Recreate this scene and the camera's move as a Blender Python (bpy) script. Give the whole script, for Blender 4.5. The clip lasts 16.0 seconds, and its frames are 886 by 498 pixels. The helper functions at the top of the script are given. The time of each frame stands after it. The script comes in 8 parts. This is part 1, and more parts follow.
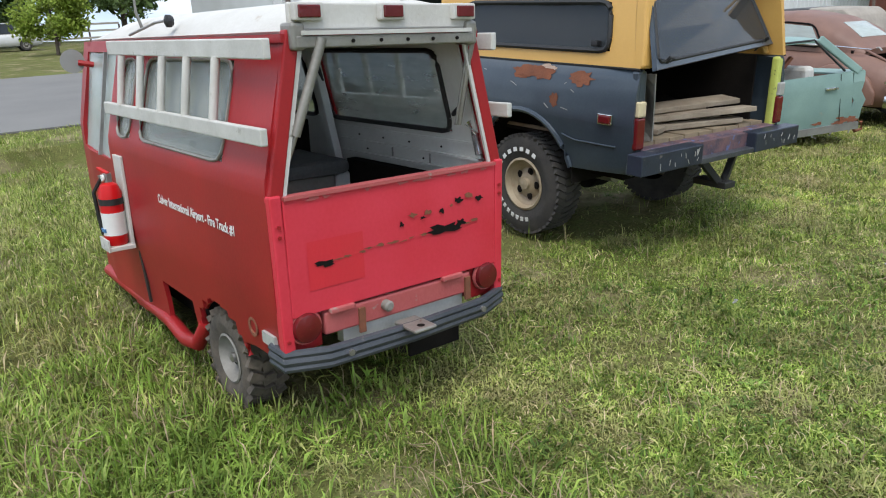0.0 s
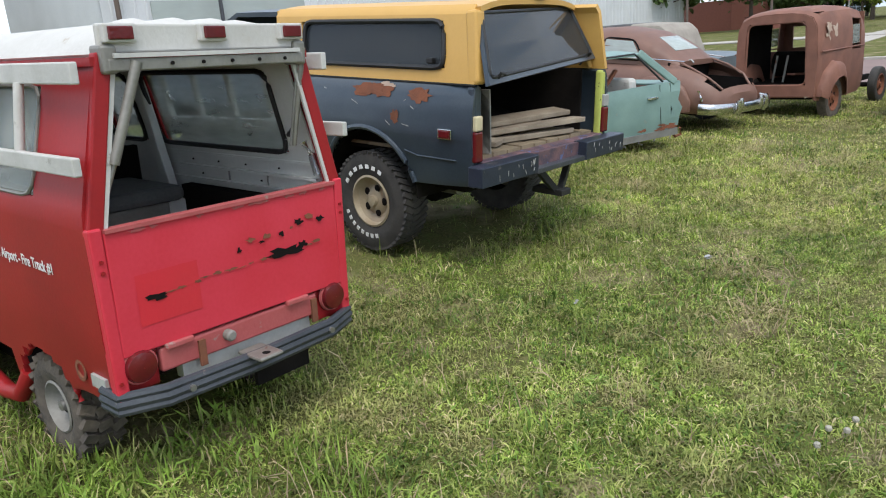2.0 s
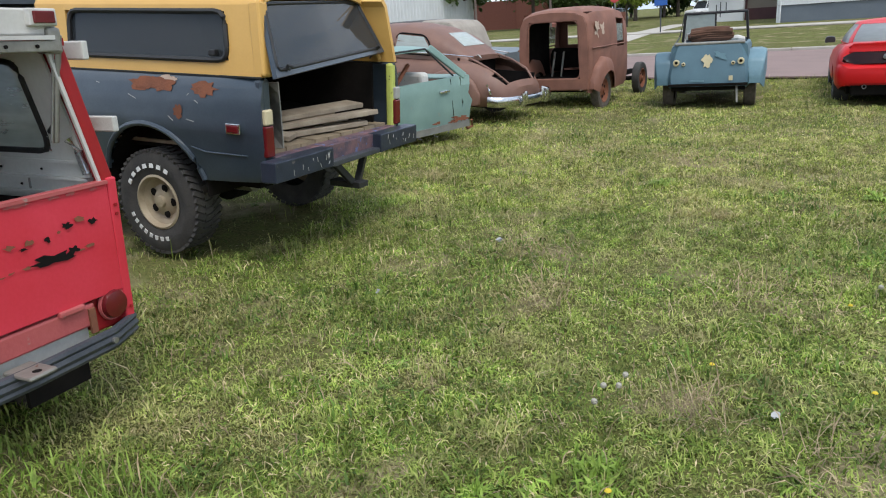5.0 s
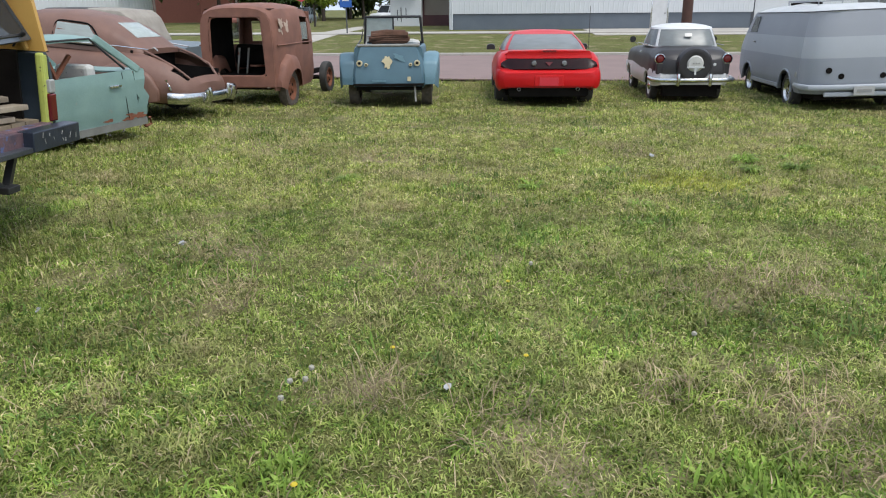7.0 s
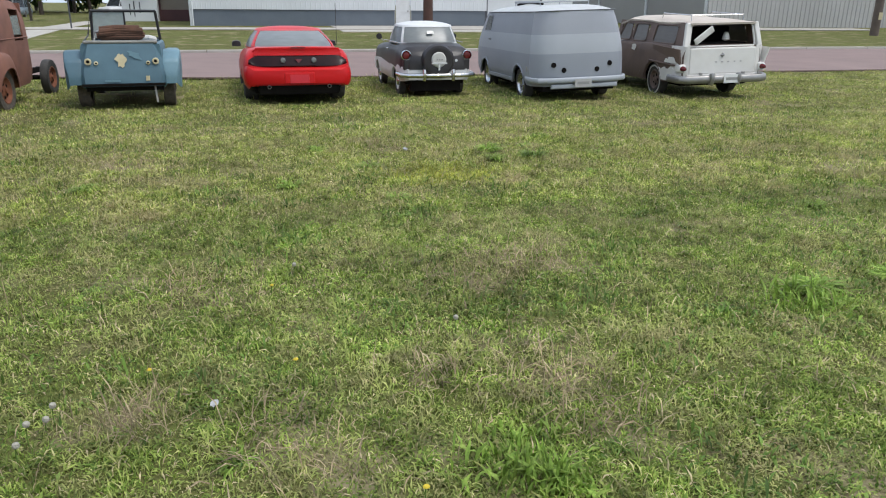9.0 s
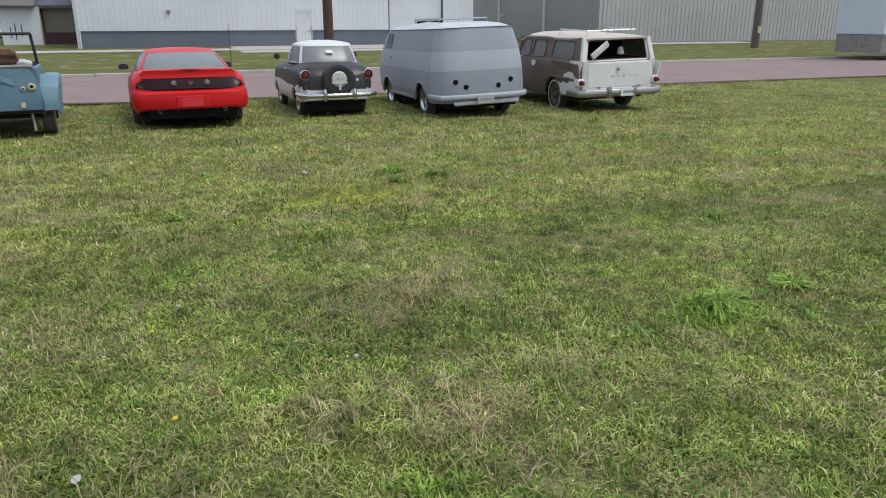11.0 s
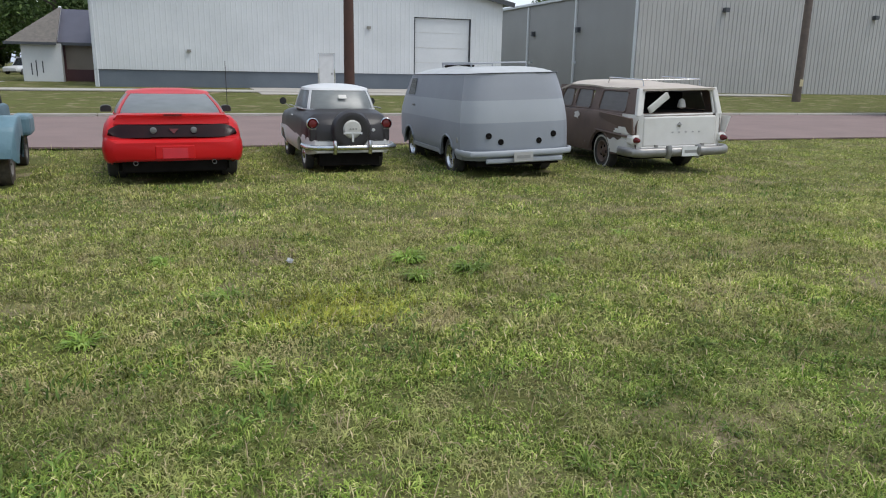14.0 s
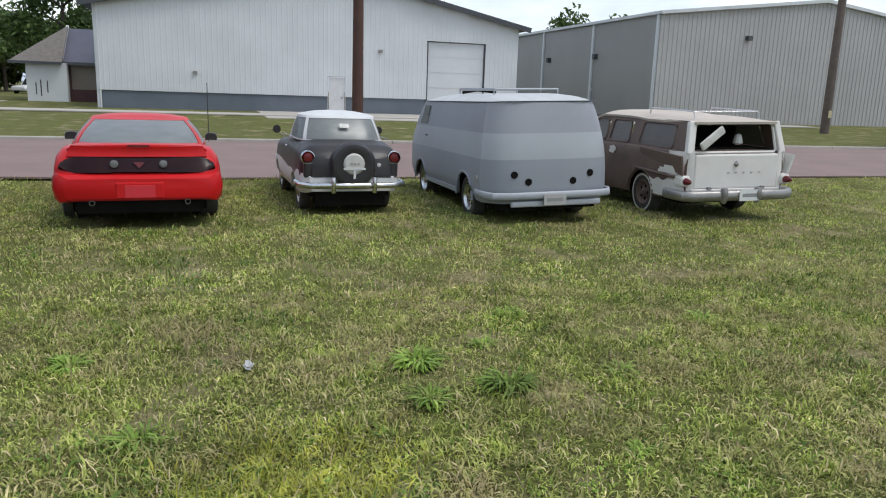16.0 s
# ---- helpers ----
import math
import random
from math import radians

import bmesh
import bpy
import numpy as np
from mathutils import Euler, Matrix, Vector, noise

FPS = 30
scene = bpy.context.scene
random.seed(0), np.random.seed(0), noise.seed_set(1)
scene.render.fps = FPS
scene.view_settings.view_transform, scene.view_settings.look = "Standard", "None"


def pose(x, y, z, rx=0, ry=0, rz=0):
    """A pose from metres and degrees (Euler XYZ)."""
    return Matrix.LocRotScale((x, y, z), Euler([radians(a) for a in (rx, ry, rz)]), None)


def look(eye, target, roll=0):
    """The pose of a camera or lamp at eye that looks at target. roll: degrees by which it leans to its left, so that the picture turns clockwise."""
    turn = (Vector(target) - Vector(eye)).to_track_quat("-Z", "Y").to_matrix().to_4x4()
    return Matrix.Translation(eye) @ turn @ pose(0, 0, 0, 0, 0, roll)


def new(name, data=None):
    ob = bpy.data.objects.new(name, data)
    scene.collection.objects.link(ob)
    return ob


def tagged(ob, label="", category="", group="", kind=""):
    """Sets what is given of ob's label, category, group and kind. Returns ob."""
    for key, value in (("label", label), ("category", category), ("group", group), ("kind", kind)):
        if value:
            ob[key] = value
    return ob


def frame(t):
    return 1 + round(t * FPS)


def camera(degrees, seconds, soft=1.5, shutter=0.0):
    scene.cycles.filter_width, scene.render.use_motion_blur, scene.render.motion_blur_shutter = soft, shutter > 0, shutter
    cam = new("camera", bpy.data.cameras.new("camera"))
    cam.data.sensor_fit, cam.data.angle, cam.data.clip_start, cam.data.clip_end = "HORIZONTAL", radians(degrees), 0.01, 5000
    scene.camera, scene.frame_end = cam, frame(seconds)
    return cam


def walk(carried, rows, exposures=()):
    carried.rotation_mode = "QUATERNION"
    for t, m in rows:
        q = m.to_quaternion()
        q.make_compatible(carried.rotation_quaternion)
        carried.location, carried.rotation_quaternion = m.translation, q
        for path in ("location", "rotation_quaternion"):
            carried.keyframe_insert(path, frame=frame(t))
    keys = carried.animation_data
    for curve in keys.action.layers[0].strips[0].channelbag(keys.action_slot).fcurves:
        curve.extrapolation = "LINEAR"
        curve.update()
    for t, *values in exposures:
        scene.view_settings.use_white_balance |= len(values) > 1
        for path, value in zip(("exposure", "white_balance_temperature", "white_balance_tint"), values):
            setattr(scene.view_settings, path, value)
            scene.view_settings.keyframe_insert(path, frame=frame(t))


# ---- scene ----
cam = camera(62.6, 16.0, 1.1)
PATH = [
    (0, (0.035, -0.034, 1.672), (1.099, 1.563, 1.11), -4.0),
    (0.5, (0.048, -0.049, 1.671), (1.18, 1.503, 1.116), -3.9),
    (1, (0.059, -0.058, 1.671), (1.235, 1.466, 1.128), -4.3),
    (1.5, (0.082, -0.073, 1.677), (1.361, 1.365, 1.131), -4.6),
    (2, (0.102, -0.086, 1.673), (1.461, 1.275, 1.126), -4.7),
    (2.5, (0.115, -0.103, 1.671), (1.531, 1.2, 1.124), -4.9),
    (3, (0.121, -0.124, 1.664), (1.604, 1.099, 1.113), -4.9),
    (3.2, (0.123, -0.127, 1.664), (1.627, 1.069, 1.109), -4.9),
    (5.3, (0.137, -0.179, 1.643), (1.84, 0.681, 1.041), -3.6),
    (5.5, (0.144, -0.196, 1.645), (1.879, 0.592, 1.038), -3.3),
    (6, (0.149, -0.222, 1.637), (1.954, 0.38, 1.022), -2.2),
    (6.5, (0.152, -0.256, 1.633), (2.011, 0.136, 1.009), -1.1),
    (7, (0.16, -0.278, 1.633), (2.049, -0.086, 1.005), -0.5),
    (7.5, (0.174, -0.292, 1.629), (2.072, -0.261, 1.001), -0.4),
    (8, (0.165, -0.299, 1.634), (2.061, -0.405, 1.006), -0.2),
    (8.5, (0.171, -0.303, 1.634), (2.05, -0.569, 1.002), 0.1),
    (9, (0.188, -0.313, 1.632), (2.034, -0.748, 0.996), 0.5),
    (9.2, (0.194, -0.317, 1.632), (2.023, -0.817, 0.996), 0.6),
    (11.3, (0.548, -0.477, 1.618), (2.337, -1.18, 1.066), -0.2),
    (11.5, (0.691, -0.481, 1.617), (2.48, -1.217, 1.109), -0.1),
    (12, (1.026, -0.539, 1.603), (2.802, -1.323, 1.124), -0.0),
    (12.5, (1.412, -0.67, 1.604), (3.192, -1.456, 1.144), -0.4),
    (13, (1.84, -0.769, 1.597), (3.636, -1.528, 1.15), 1.6),
    (13.5, (2.218, -0.93, 1.589), (4.026, -1.648, 1.123), 1.8),
    (14, (2.604, -1.142, 1.583), (4.443, -1.765, 1.105), 1.1),
    (14.5, (3.061, -1.254, 1.571), (4.915, -1.854, 1.123), 1.5),
    (15, (3.517, -1.377, 1.574), (5.374, -1.981, 1.144), 2.6),
    (15.5, (3.948, -1.536, 1.595), (5.809, -2.136, 1.175), 2.6),
    (16, (4.381, -1.634, 1.6), (6.243, -2.237, 1.185), 1.9),
]
walk(cam, [(t, look(eye, target, roll)) for t, eye, target, roll in PATH],
     [(0, 0.75), (3, 0.72), (6, 0.65), (9, 0.55), (11.5, 0.36), (12.5, 0.29), (14, 0.30), (16, 0.31)])

# ---- world and sun ----
world = bpy.data.worlds.new("overcast_sky")
scene.world = world
world.use_nodes = True
wn, wl = world.node_tree.nodes, world.node_tree.links
wn.clear()
w_out = wn.new("ShaderNodeOutputWorld")
w_bg = wn.new("ShaderNodeBackground")
w_sky = wn.new("ShaderNodeTexSky")
w_sky.sky_type, w_sky.sun_disc = "NISHITA", False
w_sky.sun_elevation, w_sky.sun_rotation = radians(62), radians(214)
w_co = wn.new("ShaderNodeTexCoord")
w_map = wn.new("ShaderNodeMapping")
w_map.inputs["Scale"].default_value = (1.0, 1.0, 3.2)
w_noise = wn.new("ShaderNodeTexNoise")
w_noise.inputs["Scale"].default_value, w_noise.inputs["Detail"].default_value = 2.2, 6
w_ramp = wn.new("ShaderNodeValToRGB")
w_ramp.color_ramp.elements[0].position, w_ramp.color_ramp.elements[0].color = 0.38, (2.2, 3.0, 4.3, 1)
w_ramp.color_ramp.elements[1].position, w_ramp.color_ramp.elements[1].color = 0.62, (6.6, 6.9, 7.3, 1)
w_mix = wn.new("ShaderNodeMixRGB")
w_mix.inputs["Fac"].default_value = 0.85
wl.new(w_co.outputs["Generated"], w_map.inputs["Vector"])
wl.new(w_map.outputs["Vector"], w_noise.inputs["Vector"])
wl.new(w_noise.outputs["Fac"], w_ramp.inputs["Fac"])
wl.new(w_sky.outputs["Color"], w_mix.inputs["Color1"])
wl.new(w_ramp.outputs["Color"], w_mix.inputs["Color2"])
wl.new(w_mix.outputs["Color"], w_bg.inputs["Color"])
w_bg.inputs["Strength"].default_value = 0.15
wl.new(w_bg.outputs["Background"], w_out.inputs["Surface"])

sun = new("sun", bpy.data.lights.new("sun", "SUN"))
sun.data.energy, sun.data.angle, sun.data.color = 1.6, radians(25), (1.0, 0.97, 0.92)
sun.matrix_world = look((0, 0, 30), (9.5, 13, 0))


# ---- materials ----
def mat(name, c1, c2=None, rough=0.6, metal=0.0, scale=6.0, fine=60.0, bump=0.15, rust=0.0, rust_scale=3.0,
        rust_col=(0.16, 0.06, 0.03), stripe=None, emit=None, spec=0.5, coat=0.0):
    """A surface of two tones at a coarse and a fine scale, with rust or wear patches and fine relief."""
    m = bpy.data.materials.new(name)
    m.use_nodes = True
    n, l = m.node_tree.nodes, m.node_tree.links
    b = n["Principled BSDF"]
    co = n.new("ShaderNodeTexCoord")
    c2 = c2 or tuple(v * 0.72 for v in c1)
    big = n.new("ShaderNodeTexNoise")
    big.inputs["Scale"].default_value, big.inputs["Detail"].default_value = scale, 5
    small = n.new("ShaderNodeTexNoise")
    small.inputs["Scale"].default_value, small.inputs["Detail"].default_value = fine, 4
    for t in (big, small):
        l.new(co.outputs["Object"], t.inputs["Vector"])
    add = n.new("ShaderNodeMath")
    add.operation = "MULTIPLY_ADD"
    l.new(small.outputs["Fac"], add.inputs[0])
    add.inputs[1].default_value = 0.35
    l.new(big.outputs["Fac"], add.inputs[2])
    ramp = n.new("ShaderNodeMapRange")
    ramp.inputs["From Min"].default_value, ramp.inputs["From Max"].default_value = 0.45, 0.9
    l.new(add.outputs[0], ramp.inputs["Value"])
    mix = n.new("ShaderNodeMixRGB")
    mix.inputs["Color1"].default_value, mix.inputs["Color2"].default_value = (*c1, 1), (*c2, 1)
    l.new(ramp.outputs["Result"], mix.inputs["Fac"])
    colour = mix.outputs["Color"]
    if rust:
        rn = n.new("ShaderNodeTexNoise")
        rn.inputs["Scale"].default_value, rn.inputs["Detail"].default_value = rust_scale, 8
        rn.inputs["Roughness"].default_value = 0.62
        l.new(co.outputs["Object"], rn.inputs["Vector"])
        rr = n.new("ShaderNodeMapRange")
        rr.inputs["From Min"].default_value, rr.inputs["From Max"].default_value = 0.72 - rust * 0.4, 0.76 - rust * 0.4
        l.new(rn.outputs["Fac"], rr.inputs["Value"])
        rm = n.new("ShaderNodeMixRGB")
        rm.inputs["Color2"].default_value = (*rust_col, 1)
        l.new(rr.outputs["Result"], rm.inputs["Fac"])
        l.new(colour, rm.inputs["Color1"])
        colour = rm.outputs["Color"]
    l.new(colour, b.inputs["Base Color"])
    b.inputs["Roughness"].default_value, b.inputs["Metallic"].default_value = rough, metal
    b.inputs["Specular IOR Level"].default_value = spec
    b.inputs["Coat Weight"].default_value = coat
    if bump:
        bp = n.new("ShaderNodeBump")
        bp.inputs["Strength"].default_value, bp.inputs["Distance"].default_value = bump, 0.01
        l.new(small.outputs["Fac"], bp.inputs["Height"])
        l.new(bp.outputs["Normal"], b.inputs["Normal"])
    if emit:
        b.inputs["Emission Color"].default_value, b.inputs["Emission Strength"].default_value = (*emit, 1), 1
    return m


def glass(name, tint, rough=0.05, alpha=0.5):
    """A thin pane: partly clear, partly the dusty or tinted reflecting film on it."""
    m = bpy.data.materials.new(name)
    m.use_nodes = True
    n, l = m.node_tree.nodes, m.node_tree.links
    b = n["Principled BSDF"]
    b.inputs["Base Color"].default_value = (*tint, 1)
    b.inputs["Roughness"].default_value = rough
    b.inputs["IOR"].default_value = 1.5
    clear = n.new("ShaderNodeBsdfTransparent")
    clear.inputs["Color"].default_value = (0.8, 0.84, 0.84, 1)
    dirt = n.new("ShaderNodeTexNoise")
    dirt.inputs["Scale"].default_value, dirt.inputs["Detail"].default_value = 5, 6
    mr = n.new("ShaderNodeMapRange")
    mr.inputs["To Min"].default_value, mr.inputs["To Max"].default_value = max(0, alpha - 0.15), min(1, alpha + 0.15)
    l.new(dirt.outputs["Fac"], mr.inputs["Value"])
    mx = n.new("ShaderNodeMixShader")
    l.new(mr.outputs["Result"], mx.inputs["Fac"])
    l.new(clear.outputs[0], mx.inputs[1])
    l.new(b.outputs[0], mx.inputs[2])
    l.new(mx.outputs[0], n["Material Output"].inputs["Surface"])
    return m


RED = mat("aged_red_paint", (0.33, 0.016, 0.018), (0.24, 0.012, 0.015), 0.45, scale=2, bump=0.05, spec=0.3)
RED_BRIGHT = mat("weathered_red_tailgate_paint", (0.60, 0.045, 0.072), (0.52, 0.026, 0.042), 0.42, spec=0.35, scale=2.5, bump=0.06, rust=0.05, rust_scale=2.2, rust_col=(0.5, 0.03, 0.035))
RED_PATCH = mat("fresh_red_touch_up", (0.58, 0.028, 0.042), (0.53, 0.03, 0.042), 0.42, spec=0.35)
PINK = mat("faded_pink_red_paint", (0.42, 0.10, 0.10), (0.36, 0.07, 0.07), 0.55, rust=0.25, rust_scale=9, rust_col=(0.30, 0.2, 0.18))
WHITE_WOOD = mat("flaking_white_wood_paint", (0.55, 0.54, 0.51), (0.43, 0.42, 0.39), 0.6, rust=0.2, rust_scale=14, rust_col=(0.3, 0.28, 0.25))
WHITE_ROOF = mat("chalky_white_fibreglass", (0.56, 0.55, 0.52), (0.46, 0.445, 0.41), 0.65, scale=3, rust=0.16, rust_scale=6, rust_col=(0.40, 0.355, 0.30))
GREY_IN = mat("grey_interior_paint", (0.66, 0.67, 0.645), (0.56, 0.57, 0.545), 0.6)
GREY_TRIM = mat("bare_grey_metal", (0.30, 0.29, 0.26), (0.20, 0.19, 0.17), 0.5, 0.5, rust=0.2, rust_scale=12)
BLACK = mat("black_rubber_trim", (0.012, 0.012, 0.013), (0.02, 0.02, 0.02), 0.55)
# Near-black for dark parts, and painted shade inside openings and under bodies.
DARK = mat("near_black_parts_and_shade", (0.008, 0.007, 0.0065), (0.014, 0.012, 0.011), 0.95, spec=0.08)
TYRE = mat("worn_tyre_rubber", (0.028, 0.027, 0.026), (0.055, 0.05, 0.045), 0.85, scale=9, bump=0.3)
TYRE_MUD = mat("muddy_tyre_rubber", (0.05, 0.043, 0.036), (0.115, 0.093, 0.072), 0.9, scale=14, bump=0.4)
RIM_TAN = mat("tan_painted_wheel", (0.38, 0.32, 0.22), (0.27, 0.21, 0.14), 0.5, rust=0.12)
RIM_GREY = mat("grey_dirty_wheel", (0.26, 0.25, 0.23), (0.16, 0.15, 0.13), 0.6)
CHROME = mat("pitted_chrome", (0.68, 0.68, 0.68), (0.5, 0.5, 0.5), 0.22, 1.0, rust=0.06, rust_scale=8, rust_col=(0.3, 0.25, 0.2))
STEEL = mat("dull_steel", (0.35, 0.34, 0.33), (0.25, 0.24, 0.23), 0.45, 0.8)
BUMPER_DARK = mat("scuffed_dark_bumper", (0.035, 0.04, 0.05), (0.07, 0.075, 0.085), 0.45, 0.2, rust=0.16, rust_scale=14, rust_col=(0.2, 0.17, 0.15))
NAVY = mat("worn_dark_blue_paint", (0.03, 0.043, 0.06), (0.052, 0.069, 0.088), 0.32, scale=3, bump=0.05, rust=0.1, rust_scale=3.5, rust_col=(0.22, 0.07, 0.03), coat=0.25)
NAVY_BUMP = mat("dark_blue_step_bumper", (0.012, 0.017, 0.030), (0.024, 0.032, 0.052), 0.42, rust=0.17, rust_scale=9, rust_col=(0.13, 0.115, 0.11))
YELLOW = mat("mustard_yellow_paint", (0.62, 0.365, 0.10), (0.56, 0.325, 0.085), 0.45, scale=3, bump=0.04)
LIME = mat("yellow_green_paint", (0.50, 0.55, 0.12), (0.38, 0.42, 0.10), 0.5, rust=0.25, rust_scale=12, rust_col=(0.05, 0.04, 0.03))
RUST = mat("orange_brown_rust", (0.22, 0.075, 0.035), (0.15, 0.055, 0.03), 0.85, scale=14, bump=0.3)
WOOD = mat("grey_weathered_boards", (0.36, 0.30, 0.225), (0.23, 0.185, 0.135), 0.8, scale=5, bump=0.3)
PLANK_FLOOR = mat("dry_yellow_bed_planks", (0.28, 0.22, 0.14), (0.17, 0.13, 0.085), 0.8, scale=7)
SPLASH = mat("paint_splashed_sill", (0.05, 0.045, 0.07), (0.19, 0.10, 0.10), 0.55, scale=10, rust=0.3, rust_scale=13, rust_col=(0.10, 0.13, 0.26))
TURQ = mat("faded_turquoise_paint", (0.20, 0.305, 0.275), (0.145, 0.235, 0.215), 0.5, scale=3, rust=0.14, rust_scale=6, rust_col=(0.24, 0.25, 0.215))
BROWN = mat("brown_surface_rust", (0.20, 0.105, 0.075), (0.145, 0.075, 0.055), 0.55, scale=3, rust=0.12, rust_scale=4, rust_col=(0.13, 0.08, 0.065))
BROWN_V = mat("red_brown_rusted_sheet", (0.24, 0.105, 0.07), (0.16, 0.07, 0.048), 0.7, scale=4, rust=0.13, rust_scale=3, rust_col=(0.36, 0.24, 0.18))
BARE = mat("pale_filler_patch", (0.48, 0.38, 0.30), (0.40, 0.29, 0.22), 0.7)
BLUE_J = mat("faded_blue_tub_paint", (0.078, 0.148, 0.185), (0.056, 0.11, 0.142), 0.55, scale=3, rust=0.15, rust_scale=5, rust_col=(0.21, 0.20, 0.165))
BLUE_PALE = mat("pale_blue_fender_paint", (0.135, 0.235, 0.28), (0.10, 0.185, 0.225), 0.5)
CREAM = mat("cream_patch", (0.60, 0.52, 0.33), (0.5, 0.42, 0.26), 0.6)
CAR_RED = mat("glossy_red_car_paint", (0.54, 0.009, 0.011), (0.46, 0.007, 0.009), 0.36, scale=1.5, bump=0.02, spec=0.28)
RED_LENS = mat("dark_red_lens", (0.13, 0.01, 0.012), (0.09, 0.008, 0.01), 0.2)
SMOKE_LENS = mat("smoked_tail_lens", (0.024, 0.006, 0.007), (0.012, 0.004, 0.005), 0.25, spec=0.2, bump=0.02)
CLEAR_LENS = mat("clear_grey_lens", (0.40, 0.40, 0.38), (0.32, 0.32, 0.31), 0.2)
LENS_GREY = mat("smoked_grey_lens", (0.20, 0.21, 0.21), (0.12, 0.12, 0.12), 0.2)
AMBER = mat("amber_lens", (0.5, 0.2, 0.06), (0.4, 0.15, 0.05), 0.3)
BLACK_P = mat("dull_black_car_paint", (0.02, 0.018, 0.02), (0.032, 0.028, 0.029), 0.4, scale=3, bump=0.03, spec=0.4)
WHITE_P = mat("off_white_car_paint", (0.62, 0.62, 0.62), (0.54, 0.54, 0.54), 0.38, scale=3, bump=0.03)
VAN_D = mat("matt_grey_primer_upper", (0.265, 0.278, 0.305), (0.23, 0.243, 0.27), 0.55, scale=1.2, bump=0.05)
VAN_M = mat("light_grey_primer_band", (0.355, 0.372, 0.40), (0.315, 0.332, 0.36), 0.5, scale=1.2, bump=0.05)
VAN_L = mat("blue_grey_primer_lower", (0.27, 0.286, 0.318), (0.235, 0.252, 0.285), 0.5, scale=1.5, bump=0.05)
VAN_ROOF = mat("pale_dusty_van_roof", (0.50, 0.51, 0.51), (0.42, 0.43, 0.43), 0.6, scale=3)
WAGON_W = mat("chalky_white_wagon_paint", (0.68, 0.66, 0.63), (0.60, 0.575, 0.54), 0.6, scale=3, rust=0.06, rust_scale=6)
WAGON_ROOF = mat("dusty_tan_wagon_roof", (0.52, 0.455, 0.39), (0.43, 0.37, 0.315), 0.7, scale=2.5)
WAGON_B = mat("bare_brown_wagon_side", (0.15, 0.10, 0.08), (0.10, 0.068, 0.056), 0.7, scale=3, rust=0.12, rust_scale=4, rust_col=(0.5, 0.46, 0.40))
# Tint paints in the grey-green window reflections along with the dust.
GLASS = glass("dusty_reflecting_grey_glass", (0.30, 0.32, 0.285), 0.16, 0.5)
GLASS_BROWN = glass("brown_dusted_glass", (0.085, 0.072, 0.064), 0.3, 0.85)
GLASS_FILM = glass("thinly_dusted_glass", (0.62, 0.64, 0.60), 0.3, 0.34)
GLASS_DARK = glass("dark_tinted_glass", (0.03, 0.035, 0.04), 0.06, 0.86)
GLASS_DARK.node_tree.nodes["Principled BSDF"].inputs["Specular IOR Level"].default_value = 0.28
GLASS_CAR = glass("clear_car_glass", (0.10, 0.12, 0.13), 0.05, 0.35)
# Grey tint stands in for the sky reflected in the coupes' panes.
GLASS_SKY = glass("sky_grey_rear_glass", (0.20, 0.215, 0.215), 0.28, 0.72)
GLASS_PALE = glass("pale_frosted_glass", (0.42, 0.47, 0.45), 0.25, 0.75)
PAPER = mat("white_label_vinyl", (0.7, 0.7, 0.69), (0.62, 0.62, 0.6), 0.5, bump=0)
BLUE_INK = mat("blue_print", (0.06, 0.2, 0.42), None, 0.5, bump=0)
CLOTH = mat("brown_folded_canvas", (0.11, 0.05, 0.03), (0.07, 0.035, 0.02), 0.9, scale=9, bump=0.5)
SOFT_TOP = mat("grey_black_soft_top", (0.05, 0.052, 0.055), (0.10, 0.10, 0.095), 0.8, scale=4, bump=0.3)
TAN_TOP = mat("tan_stained_canvas", (0.34, 0.31, 0.26), (0.24, 0.21, 0.18), 0.85, scale=4, bump=0.3)
JEEP_GREY = mat("grey_blue_door_paint", (0.13, 0.16, 0.18), (0.1, 0.125, 0.14), 0.5)
WHITE_METAL = mat("white_ribbed_cladding", (0.61, 0.625, 0.635), (0.54, 0.555, 0.565), 0.55, scale=0.5, fine=8, bump=0.05)
BAND_GREY = mat("slate_grey_wainscot", (0.125, 0.145, 0.17), (0.10, 0.12, 0.145), 0.5, scale=0.8, fine=10)
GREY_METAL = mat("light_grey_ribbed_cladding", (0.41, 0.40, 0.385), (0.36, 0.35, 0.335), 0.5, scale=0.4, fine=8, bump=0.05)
GREY_DARK = mat("mid_grey_panel", (0.27, 0.265, 0.255), (0.24, 0.235, 0.225), 0.5, scale=0.4, fine=8)
TRIM_DARK = mat("charcoal_roof_trim", (0.06, 0.065, 0.075), None, 0.5)
CONCRETE = mat("pale_concrete", (0.42, 0.39, 0.35), (0.35, 0.32, 0.28), 0.85, scale=1.5, fine=30)
ASPHALT = mat("faded_pinkish_asphalt", (0.235, 0.163, 0.147), (0.185, 0.13, 0.118), 0.9, scale=0.7, fine=40, bump=0.2)
ASPHALT_G = mat("grey_asphalt", (0.165, 0.16, 0.15), (0.13, 0.125, 0.12), 0.9, scale=0.6, fine=40, bump=0.2)
POLE_WOOD = mat("dark_brown_utility_pole", (0.085, 0.04, 0.028), (0.055, 0.03, 0.022), 0.85, scale=3, bump=0.3)
POLE_GREY = mat("grey_utility_pole", (0.14, 0.105, 0.085), (0.09, 0.07, 0.06), 0.85, scale=3, bump=0.3)
